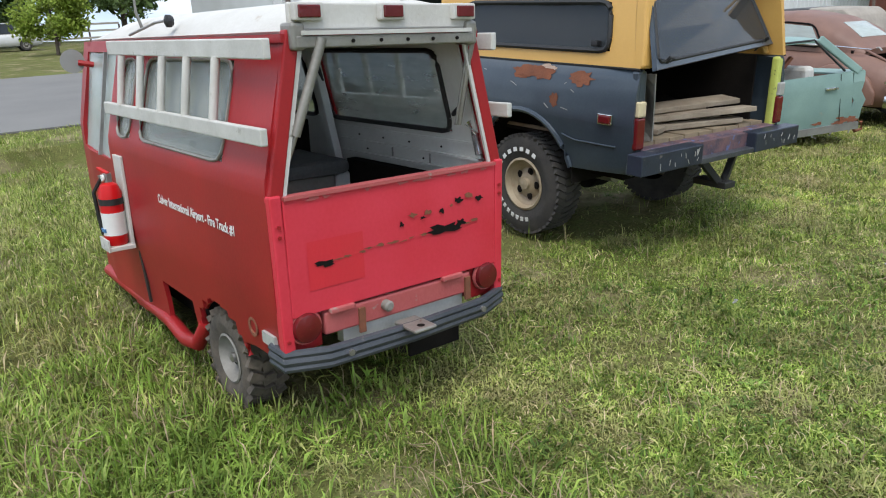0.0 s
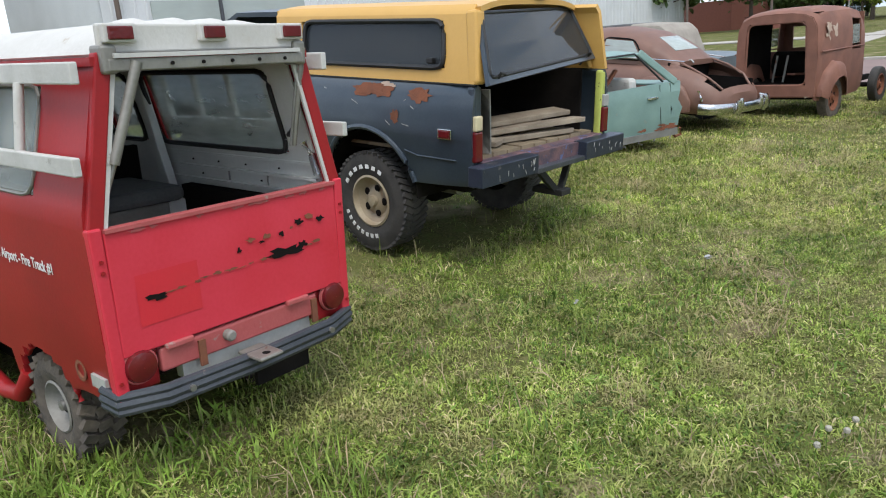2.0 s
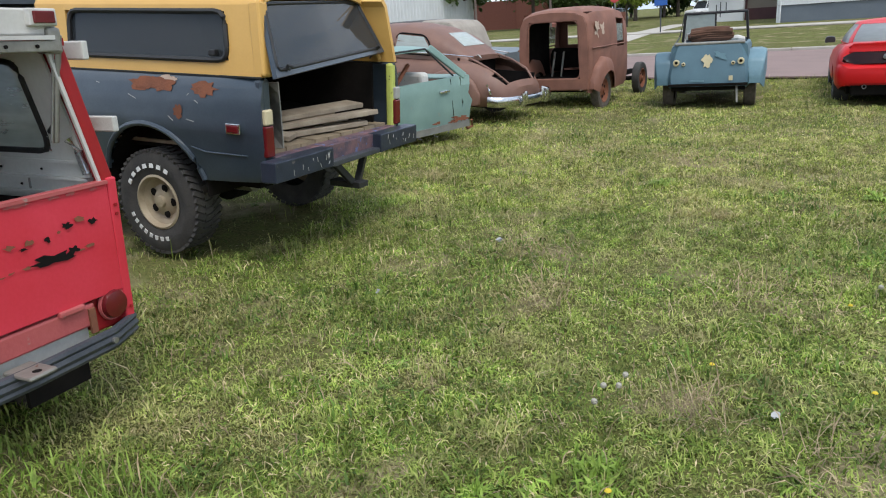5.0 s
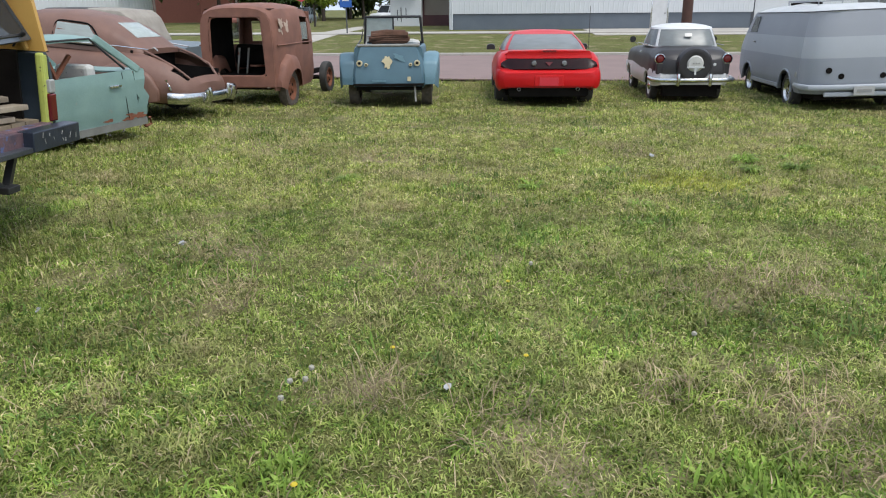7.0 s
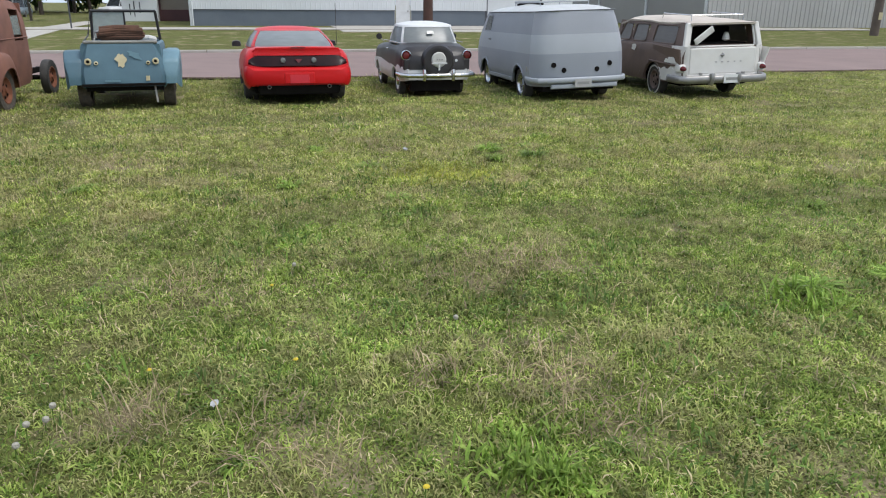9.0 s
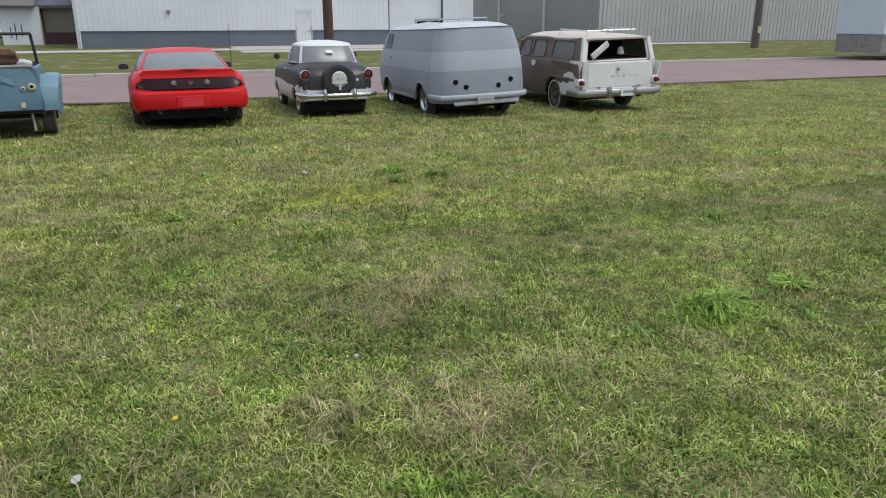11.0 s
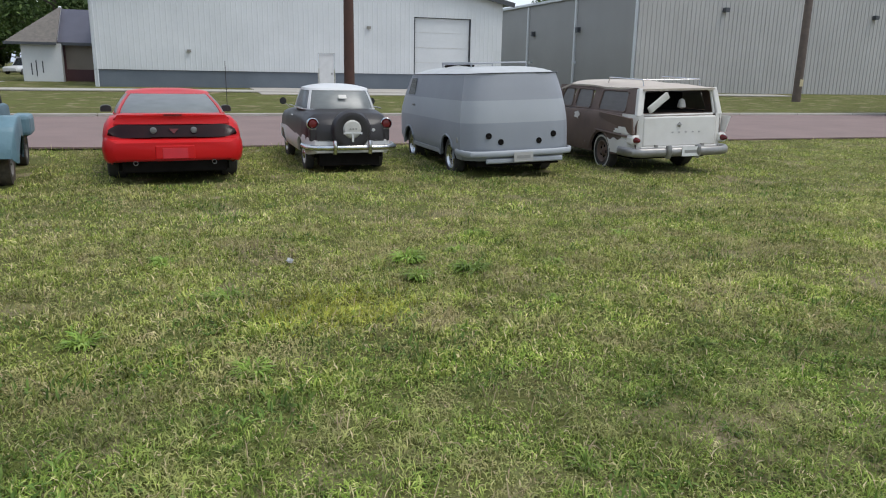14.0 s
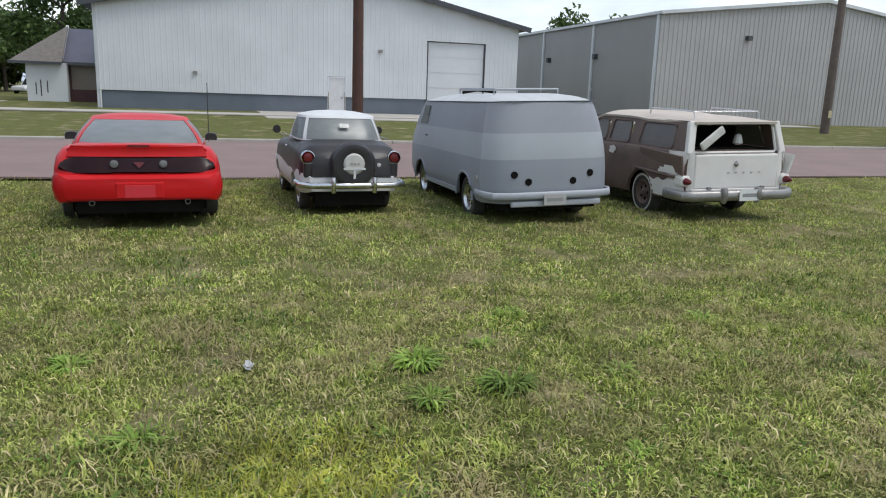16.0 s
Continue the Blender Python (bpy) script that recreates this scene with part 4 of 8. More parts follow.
for k, (x, y) in enumerate(((108, 9), (112, 20), (104, 29), (98, 37), (120, 14), (116, 33))):
    tree(x, y, 8, 5.5, LEAVES, "low dense tree at the far end of the street", 80 + k, 4200, 0.2, low=0.03, leaf_size=0.45)
tree(62, 16.5, 4.2, 2.0, LEAVES_BRIGHT, "young bright green tree by the corner", 41, 2200, 0.1, leaf_size=0.2)
tree(95, -46, 12, 5.5, LEAVES, "leafy tree behind the grey building", 42, 3800, 0.3, leaf_size=0.36)
tree(88, -54, 12, 5.5, LEAVES, "leafy tree behind the grey building", 43, 3800, 0.3, leaf_size=0.36)


# ---- vehicles ----
# each is built with x ahead, y to its left, z up, from the ground under its rear end
SEC = [(0.90, 0), (0.97, 0.12), (1, 0.35), (0.995, 0.6), (0.96, 0.8), (0.88, 0.93), (0.7, 0.985), (0.35, 1.0), (0, 1.005)]
SEC_BOX = [(0.97, 0), (0.99, 0.08), (1, 0.3), (1, 0.7), (0.985, 0.9), (0.955, 0.965), (0.88, 0.992), (0.5, 1.0), (0, 1.004)]
SEC_ROUND = [(0.88, 0), (0.96, 0.12), (1, 0.3), (0.985, 0.5), (0.93, 0.7), (0.82, 0.85), (0.64, 0.945), (0.34, 0.99), (0, 1.0)]


def cabin(car, xr0, xr1, xf1, xf0, zb, zt, wb, wt, roof_mat, pillar_mat, pane_mat, posts=(), pw=0.06, zb_rear=None, crown=0.05, rear_glass=True):
    """Roof, pillars and panes of a car."""
    zr = zb_rear or zb
    roof_us = steps(0, 1, 10)
    def R(u, v):
        x = xr1 - 0.06 + (xf1 - xr1 + 0.12) * u
        e = 1 - abs(2 * u - 1) ** 4
        return V(x, wt * (1 - 2 * v) * (1.04 - 0.06 * (1 - e)), zt - 0.02 + crown * (1 - (2 * v - 1) ** 2) * 0.8 + 0.02 * e)
    part("roof", sheet(roof_us, steps(0, 1, 10), R), roof_mat, car, smooth=True, solid=0.04)
    for s in (1, -1):
        part("rear_pillar", bar((xr0, s * wb * 0.97, zr), (xr1, s * wt, zt), pw * 1.3, pw, (0, 1, 0)), pillar_mat, car, bevel=0.015)
        part("front_pillar", bar((xf0, s * wb * 0.97, zb), (xf1, s * wt, zt), pw, pw * 0.8, (0, 1, 0)), pillar_mat, car, bevel=0.015)
        edge = [(xr0, xr1)] + [(p, p) for p in posts] + [(xf0, xf1)]
        for (a0, a1), (b0, b1) in zip(edge, edge[1:]):
            part("side_window", patch((a0, s * wb * 0.96, zb if a0 != xr0 else zr), (b0, s * wb * 0.96, zb), (b1, s * (wt - 0.01), zt - 0.01), (a1, s * (wt - 0.01), zt - 0.01), 3), pane_mat, car, solid=0.006)
        for p in posts:
            part("door_pillar", bar((p, s * wb * 0.97, zb), (p, s * wt, zt), pw, pw * 0.7, (0, 1, 0)), pillar_mat, car)
    if rear_glass:
        part("rear_window", patch((xr0, -wb * 0.94, zr), (xr0, wb * 0.94, zr), (xr1, wt * 0.96, zt - 0.01), (xr1, -wt * 0.96, zt - 0.01), 6, 0.03), pane_mat, car, smooth=True, solid=0.006)
    part("windscreen", patch((xf0, wb * 0.94, zb), (xf0, -wb * 0.94, zb), (xf1, -wt * 0.96, zt - 0.01), (xf1, wt * 0.96, zt - 0.01), 6, 0.03), pane_mat, car, smooth=True, solid=0.006)


def greenhouse(car, base, top, panes, body_mat, roof_mat, pane_mat, crown=0.05, n=4.0, bend=1.3):
    """A rounded cabin: base and top are (rear x, front x, half width, z); panes are (name, from, to) in degrees round it from the nose."""
    def ring(a, t):
        s = t ** bend
        x0, x1, w, z = [p + (q - p) * s for p, q in zip(base[:3], top[:3])] + [base[3] + (top[3] - base[3]) * t]
        c, k = math.cos(radians(a)), math.sin(radians(a))
        return V((x0 + x1) / 2 + (x1 - x0) / 2 * math.copysign(abs(c) ** (2 / n), c), w * math.copysign(abs(k) ** (2 / n), k), z)
    ats = cuts(0, 360, 90, *[v for p in panes for v in p[1:]])
    ts = [0, 0.05, 0.2, 0.4, 0.6, 0.8, 0.90, 1]
    part("window_frame", sheet(ats, ts, ring, lambda a, t: 0.05 < t < 0.90 and any(p[1] < a < p[2] for p in panes)), body_mat, car, "slim painted window frame", smooth=True, solid=0.03)
    for nm, lo, hi in panes:
        mid = V((base[0] + base[1]) / 2, 0, 0)
        def P(a, t):
            q = ring(a, t)
            return q + (V(mid.x, 0, q.z) - q) * 0.015
        part(nm, sheet([a for a in ats if lo <= a <= hi], ts[1:-1], P), pane_mat, car, smooth=True, solid=0.006)
    cx = (top[0] + top[1]) / 2
    def R(a, r):
        q = ring(a, 1)
        return V(cx + (q.x - cx) * r, q.y * r, top[3] + crown * (1 - r ** 2.6))
    part("roof", sheet(ats, [0.02, 0.3, 0.55, 0.75, 0.9, 0.97, 1.0], R), roof_mat, car, smooth=True, solid=0.02)


def seats(car, xs, z, w, material, h=0.5):
    for x in xs:
        b = box((x, -w, z - 0.12), (x + 0.5, w, z))
        box((x - 0.12, -w, z - 0.1), (x + 0.05, w, z + h), b)
        part("seat", b, material, car, bevel=0.04)


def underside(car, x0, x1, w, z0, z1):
    # Near-black pan: the shade beneath the car is put into its colour.
    part("floor_pan", box((x0, -w, z0), (x1, w, z1)), DARK, car, "underside coloured near-black for shade")


def plate(car, x, y, z, w=0.31, h=0.15, base=PAPER):
    p = part("plate", box((x - 0.012, y - w / 2, z - h / 2), (x, y + w / 2, z + h / 2)), base, car, "number plate with masked characters")
    part("plate_bar", box((x - 0.016, y - w * 0.36, z - h * 0.16), (x - 0.0125, y + w * 0.36, z + h * 0.16)), GREY_DARK, p)


# red three-wheeled airport fire truck
def fire_truck(m):
    rng = random.Random(7)
    t = thing("fire_truck", m, "small red three-wheeled fire truck with white roof and open back", "fire truck")
    L = 3.15
    def low(x):
        """The lower edge drops towards the nose."""
        return float(np.interp(x, [0, 0.35, 1.05, 1.5, 3.15], [0.44, 0.42, 0.24, 0.19, 0.08]))
    def hw(x, z):
        """Half width of the body at a place along it and a height."""
        k = np.interp(z, [0.28, 0.7, 1.17, 1.72], [0.55, 0.595, 0.598, 0.458])
        return float(k) * float(np.interp(x, [0, 1.9, 2.6, 3.15], [1, 1, 0.94, 0.78]))
    def rx(z):
        """The rear edge leans forward above the tailgate."""
        return float(np.interp(z, [0.3, 1.13, 1.72], [0.0, 0.0, 0.02]))
    ARCH = (0.68, 0.24, 0.29)
    win = [(0.40, 1.46, 1.22, 1.625), (1.62, 1.85, 1.21, 1.62), (2.03, 2.90, 1.05, 1.655)]
    hatch = (1.02, 1.46, 0.20, 0.44)
    win_r = [(0.24, 1.36, 1.25, 1.635), (1.52, 1.90, 1.25, 1.63), win[2]]
    panes = win
    def hole(x, z):
        if any(a < x < b and c < z < d for a, b, c, d in panes):
            return True
        if hatch[0] < x < hatch[1] and z < hatch[3]:
            return True
        return (x - ARCH[0]) ** 2 + (z - ARCH[1]) ** 2 < ARCH[2] ** 2 and z < 0.6
    us = cuts(0, L, 40, *[v for w in win + win_r for v in w[:2]], *hatch[:2], *[ARCH[0] + ARCH[2] * math.cos(math.pi * k / 12) for k in range(13)])
    vs = cuts(0.08, 1.72, 28, 1.13, *[v for w in win + win_r for v in w[2:]], hatch[3], *[ARCH[1] + ARCH[2] * math.sin(math.pi * k / 12) for k in range(1, 7)])
    for s in (1, -1):
        panes = win if s > 0 else win_r
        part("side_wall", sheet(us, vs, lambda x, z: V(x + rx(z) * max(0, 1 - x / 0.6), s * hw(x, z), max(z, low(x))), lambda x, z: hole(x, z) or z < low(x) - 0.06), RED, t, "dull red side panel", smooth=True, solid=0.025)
        part("side_lining", sheet(cuts(0.06, 3.0, 20, *[v for w in panes for v in w[:2]]), cuts(0.62, 1.68, 12, *[v for w in panes for v in w[2:]]), lambda x, z: V(x + rx(z) * max(0, 1 - x / 0.6), s * (hw(x, z) - 0.04), z), hole), GREY_IN, t, "grey inner lining", smooth=True, solid=0.01)
        for a, b, c, d in panes[:2]:
            cor = [(a, s * (hw(a, c) + 0.003), c), (b, s * (hw(b, c) + 0.003), c), (b, s * (hw(b, d) + 0.003), d), (a, s * (hw(a, d) + 0.003), d)]
            part("window_gasket", loop_frame(cor, 0.008, 0.09), GREY_TRIM, t, "thin grey weathered gasket")
            part("side_window", patch(*[V(*c) - V(0, s * 0.012, 0) for c in cor], 4), GLASS if s > 0 else GLASS_FILM, t, "dusty grey pane with reflections in its tint", solid=0.006)
            part("inner_gasket", loop_frame([V(*c) - V(0, s * 0.058, 0) for c in cor], 0.014, 0.07), BLACK, t, "black rubber gasket")
        a, b, c, d = panes[2]
        part("front_quarter_window", patch((a, s * (hw(a, c) - 0.01), c), (b, s * (hw(b, c) - 0.01), c), (b, s * (hw(b, d) - 0.01), d), (a, s * (hw(a, d) - 0.01), d), 4), GLASS_PALE, t, "hazy sliding pane", solid=0.006)
        part("window_bar", bar((2.3, s * hw(2.3, c), c), (2.3, s * hw(2.3, d), d), 0.02, 0.02), STEEL, t)
        part("rear_post", bar((0.0, s * (hw(0, 1.13) - 0.03), 1.11), (rx(1.72), s * (hw(0, 1.72) - 0.03), 1.73), 0.05, 0.06, (0, 1, 0)), RED, t, bevel=0.008)
        part("opening_trim", bar((-0.014, s * (hw(0, 1.13) - 0.068), 1.12), (rx(1.7) - 0.012, s * (hw(0, 1.7) - 0.068), 1.70), 0.012, 0.018, (0, 1, 0)), WHITE_WOOD, t, "chipped cream edge strip")
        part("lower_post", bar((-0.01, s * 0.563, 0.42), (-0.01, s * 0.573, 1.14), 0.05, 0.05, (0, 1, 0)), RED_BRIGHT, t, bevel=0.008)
        for z in (1.02, 0.98, 0.55):
            part("rivet", lathe([(-0.042, 0.008), (-0.036, 0.008)], 8, "X", (0, s * 0.57, z)), RED, t)
        # ladder on the side
        ly, lz = s * 0.61, (1.67, 1.365)
        part("ladder_rail", bar((-0.03, ly - s * 0.06, lz[0]), (1.99, ly - s * 0.09, lz[0] + 0.01), 0.03, 0.075), WHITE_WOOD, t, "white painted wooden ladder rail", bevel=0.006)
        part("ladder_rail", bar((-0.07, ly - s * 0.0, lz[1]), (1.99, ly - s * 0.03, lz[1] - 0.01), 0.03, 0.065), WHITE_WOOD, t, "white painted wooden ladder rail", bevel=0.006)
        for k in range(5):
            x = 0.42 + 0.31 * k
            part("ladder_rung", tube([(x, ly - s * 0.055, lz[0] - 0.03), (x, ly - s * 0.015, lz[1] + 0.02)], 0.019, 10), WHITE_WOOD, t, smooth=True)
        part("tail_lamp", lathe([(0.03, 0.066), (-0.03, 0.066), (-0.05, 0.058), (-0.058, 0.03), (-0.06, 0.001)], 24, "X", (0.0, s * 0.485, 0.59)), RED_LENS, t, "round dark red tail lamp", smooth=True)
        part("lamp_ring", lathe([(-0.02, 0.074), (-0.032, 0.07), (-0.032, 0.062)], 24, "X", (0.0, s * 0.485, 0.59), cap=False), PINK, t, smooth=True)
        part("lamp_box", box((-0.005, s * 0.485 - 0.085, 0.48), (0.25, s * 0.485 + 0.085, 0.63)), RED, t, bevel=0.01)
        wheel(t, 0.67, s * 0.46, 0.235, 0.235, 0.2, RIM_GREY, TYRE_MUD, 0.52, s, 0.05, blocks=22, holes=4, lug=0.016)
        # strut holding the hatch line
        if s > 0:
            part("gas_strut", tube([(-0.04, 0.33, 1.70), (-0.01, 0.455, 1.35)], 0.019, 10), GREY_TRIM, t, "dull metal gas strut", smooth=True)
            part("strut_rod", tube([(-0.01, 0.455, 1.35), (0.03, 0.53, 1.13)], 0.010, 8), STEEL, t)
        else:
            part("gas_strut", tube([(-0.02, -0.44, 1.73), (0.06, -0.41, 1.31)], 0.014, 10), GREY_TRIM, t, "dull metal gas strut", smooth=True)
            part("strut_rod", tube([(-0.01, -0.425, 1.72), (0.05, -0.385, 1.31)], 0.006, 8), STEEL, t)
        part("hinge_bracket", box((-0.03, s * 0.42 - 0.03, 1.66), (0.06, s * 0.42 + 0.03, 1.76)), GREY_TRIM, t, bevel=0.012)
        part("wheel_arch_lip", tube([(ARCH[0] + ARCH[2] * math.cos(a), s * 0.545, ARCH[1] + ARCH[2] * math.sin(a)) for a in steps(0.75, math.pi - 0.35, 12)], 0.014, 6), RED, t)
        part("side_marker", box((0.05, s * 0.58 - 0.012, 0.50), (0.16, s * 0.58 + 0.012, 0.55)), CLEAR_LENS, t)
        part("marker_cup", lathe([(0, 0.04), (s * 0.012, 0.045), (s * 0.012, 0.03), (-s * 0.03, 0.02)], 16, "Y", (0.27, s * 0.57, 0.53), cap=False), RUST, t)
        part("sill_tube", tube([(3.0, s * 0.46, 0.12), (1.5, s * 0.54, 0.19), (1.2, s * 0.56, 0.17), (1.03, s * 0.56, 0.20), (0.95, s * 0.53, 0.33)], 0.04, 10), RED, t, "red bumper tube along the sill", smooth=True)
    # front
    for z0, z1, material, nm in ((0.12, 1.05, RED, "front_panel"), (1.05, 1.68, GLASS_PALE, "windscreen")):
        part(nm, patch((L - 0.02, -hw(L, z0), z0), (L - 0.02, hw(L, z0), z0), (L - (0.02 if z1 < 1.2 else 0.3), hw(L, z1), z1), (L - (0.02 if z1 < 1.2 else 0.3), -hw(L, z1), z1), 4, -0.03), material, t, solid=0.015)
    part("front_wheel", lathe([(-0.09, 0.12), (-0.1, 0.2), (-0.05, 0.235), (0.05, 0.235), (0.1, 0.2), (0.09, 0.12)], 30, "Y", (2.6, 0, 0.235)), TYRE_MUD, t, smooth=True)
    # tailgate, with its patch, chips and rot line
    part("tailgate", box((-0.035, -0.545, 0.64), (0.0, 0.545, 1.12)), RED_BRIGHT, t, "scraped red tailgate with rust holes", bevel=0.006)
    part("tailgate_top_edge", bar((-0.02, -0.543, 1.125), (-0.02, 0.543, 1.125), 0.05, 0.014), PINK, t, "chipped top edge")
    part("touched_up_patch", patch((-0.0375, 0.20, 0.74), (-0.0375, 0.46, 0.74), (-0.0375, 0.46, 0.94), (-0.0375, 0.20, 0.94), 2), RED_PATCH, t, "brighter red repainted patch")
    def chip(y, z, ry, rz, material, off):
        b = blob_patch(rng, (off, y, z), (0, 1, 0), (0, 0, 1), ry, rz, 14, 0.5)
        part("paint_chip", b, material, t, solid=0.001)
    for k in range(16):
        y = 0.38 - 0.80 * k / 15 + rng.uniform(-0.02, 0.02)
        chip(y, 0.845 + 0.045 * (0.38 - y) + rng.uniform(-0.008, 0.008), rng.uniform(0.012, 0.03), rng.uniform(0.003, 0.007), RUST, -0.0385 - 0.0001 * k)
    chip(0.375, 0.842, 0.045, 0.013, DARK, -0.040)
    chip(-0.22, 0.868, 0.085, 0.02, DARK, -0.0402)
    chip(-0.33, 0.882, 0.03, 0.016, DARK, -0.0404)
    for k in range(9):
        chip(0.02 - 0.46 * k / 8 + rng.uniform(-0.02, 0.02), 0.94 + 0.06 * k / 8 + rng.uniform(-0.02, 0.015), rng.uniform(0.01, 0.028), rng.uniform(0.004, 0.013), RUST if k % 2 else DARK, -0.0406 - 0.0001 * k)
    for k in range(14):
        chip(rng.uniform(-0.47, 0.47), 1.11, rng.uniform(0.008, 0.03), 0.006, PINK, -0.0385 - 0.0001 * k)
    # lower panel, lamp, bumper
    part("rear_valance", box((-0.03, -0.39, 0.53), (0.01, 0.40, 0.63)), PINK, t, "faded pink-red crossbar", bevel=0.01)
    for y in (0.32, -0.27):
        part("hinge", box((-0.05, y - 0.06, 0.62), (-0.02, y + 0.06, 0.645)), PINK, t, bevel=0.006)
        part("strap", box((-0.042, y - 0.11, 0.50), (-0.03, y - 0.08, 0.61)), RUST, t)
    part("plate_lamp", lathe([(-0.03, 0.024), (-0.06, 0.024), (-0.068, 0.016), (-0.068, 0.001)], 16, "X", (0, 0.10, 0.59)), RIM_GREY, t, "small pale plate lamp", smooth=True)
    part("back_rail", box((0.0, -0.36, 0.46), (0.05, 0.30, 0.52)), WHITE_WOOD, t)
    bp = [(0.08, 0.59, 0.475), (-0.02, 0.585, 0.465), (-0.08, 0.42, 0.46), (-0.10, 0.0, 0.46), (-0.08, -0.42, 0.46), (-0.02, -0.585, 0.465), (0.08, -0.59, 0.475)]
    for dz, r in ((0.03, 0.019), (0.0, 0.023), (-0.03, 0.019)):
        part("bumper_rib", tube([(x, y, z + dz) for x, y, z in bp], r, 8), BUMPER_DARK, t, "scuffed dark ribbed bumper", smooth=True)
    part("tow_plate", box((-0.2, -0.05, 0.49), (-0.04, 0.07, 0.508)), GREY_TRIM, t, "rusty tow plate", bevel=0.02)
    # Tow hole is a near-black disc, its shade in the colour.
    part("tow_hole", lathe([(0.002, 0.018), (0.004, 0.001)], 12, "Z", (-0.16, 0.01, 0.506)), DARK, t)
    part("mud_plate", box((-0.02, -0.32, 0.30), (0.0, -0.03, 0.44)), DARK, t)
    for y in (0.33, -0.4):
        part("bumper_bolt", lathe([(-0.135, 0.014), (-0.11, 0.014)], 8, "X", (0.02, y, 0.46)), STEEL, t)
    # roof
    part("roof_lip", sheet([0.06, 1.5, 2.95], [-1, -0.5, 0, 0.5, 1], lambda x, v: V(x - 0.06, v * (hw(x, 1.72) + 0.02), 1.72)), RED, t, solid=0.03)
    def RF(u, v):
        x = 0.0 + 2.85 * u
        e = (1 - abs(2 * v - 1) ** 5) * (1 - max(0, (0.04 - u) / 0.04) ** 2) * (1 - max(0, (u - 0.72) / 0.28) ** 1.6)
        return V(x, (1 - 2 * v) * (hw(x, 1.72) - 0.012), 1.73 + 0.12 * e + 0.012 * math.sin(v * 34) * (u < 0.1) * e)
    part("roof_cap", sheet([0, 0.012, 0.03, 0.05, 0.08] + steps(0.12, 1, 20), [0, 0.015, 0.04, 0.08] + steps(0.12, 0.88, 12) + [0.92, 0.96, 0.985, 1], RF), WHITE_ROOF, t, "chalky white fibreglass roof", smooth=True, solid=0.02)
    part("roof_back", box((-0.01, -0.445, 1.73), (0.015, 0.445, 1.83)), WHITE_ROOF, t, bevel=0.008)
    for y in (0.375, 0.0, -0.375):
        h = part("marker_housing", box((-0.038, y - 0.06, 1.765), (0.0, y + 0.06, 1.83)), WHITE_ROOF, t, bevel=0.006)
        part("lens", box((-0.048, y - 0.045, 1.775), (-0.034, y + 0.045, 1.82)), RED_LENS, h, "dark red marker lens", bevel=0.004)
    part("hinge_rail", bar((-0.015, -0.43, 1.69), (-0.015, 0.43, 1.69), 0.035, 0.045), GREY_TRIM, t, "bare metal hinge rail", bevel=0.006)
    part("hinge_rail_lip", bar((-0.03, -0.41, 1.722), (-0.03, 0.41, 1.722), 0.02, 0.016), WHITE_WOOD, t)
    for k in range(6):
        part("rail_bolt", lathe([(-0.04, 0.007), (-0.03, 0.007)], 8, "X", (0, -0.33 + 0.13 * k, 1.69)), DARK, t)
    part("headliner", sheet([0.12, 1.5, 2.8], [-1, 0, 1], lambda x, v: V(x, v * (hw(x, 1.7) - 0.05), 1.70)), GREY_IN, t, solid=0.01)
    # aerial and mount
    part("aerial_base", lathe([(0, 0.022), (0.012, 0.03), (0.03, 0.03), (0.04, 0.012)], 14, "Y", (1.18, 0.435, 1.80)), BLACK, t)
    part("aerial", tube([(1.18, 0.475, 1.80), (1.3, 0.48, 1.795), (1.75, 0.47, 1.745)], 0.007, 6), STEEL, t)
    part("roof_handle", tube([(1.75, 0.40, 1.78), (1.76, 0.42, 1.86), (1.76, 0.42, 1.95), (1.8, 0.3, 1.95)], 0.009, 6), GREY_TRIM, t)
    # mirror
    part("mirror_arm", tube([(2.75, 0.40, 1.57), (2.79, 0.50, 1.59)], 0.018, 8), RED, t)
    part("mirror", lathe([(0.0, 0.001), (0.0, 0.075), (0.02, 0.07), (0.045, 0.001)], 24, "X", (2.79, 0.535, 1.60)), GREY_DARK, t, "round grey mirror", smooth=True)
    # interior
    part("floor", box((0.02, -0.5, 0.56), (2.6, 0.5, 0.60)), GREY_IN, t)
    # Near-black boxes put the shade of cab opening and lower wall into colour.
    part("bulkhead", box((1.62, -0.50, 0.60), (1.67, -0.05, 1.22)), DARK, t, "near-black panel painting the shaded cab opening")
    part("shade_block", box((0.20, -0.535, 0.61), (1.14, -0.47, 1.03)), DARK, t, "near-black block painting the shade under the window")
    for z, d in ((1.06, 0.022), (1.13, 0.016), (1.205, 0.02)):
        part("wall_rib", bar((0.06, -0.545, z), (1.30, -0.545, z), 0.02 + d, 0.012), GREY_IN, t)
    for x, z in ((1.1, 1.165), (0.86, 1.165), (0.62, 1.165), (0.35, 1.165), (1.02, 1.09), (0.5, 1.09)):
        part("wall_rivet", lathe([(0, 0.006), (0.006, 0.004)], 8, "Y", (x, -0.542, z)), DARK, t)
    for x in (0.45, 0.78):
        part("panel_seam", box((x - 0.003, -0.548, 1.07), (x + 0.003, -0.54, 1.12)), GREY_DARK, t)
    part("inner_post", bar((1.22, -0.52, 0.66), (1.43, -0.44, 1.69), 0.07, 0.05, (0, 1, 0)), GREY_IN, t, "pale grey inner post", bevel=0.008)
    part("inner_post", bar((1.98, -0.50, 0.66), (1.98, -0.43, 1.69), 0.06, 0.05, (0, 1, 0)), GREY_IN, t, bevel=0.008)
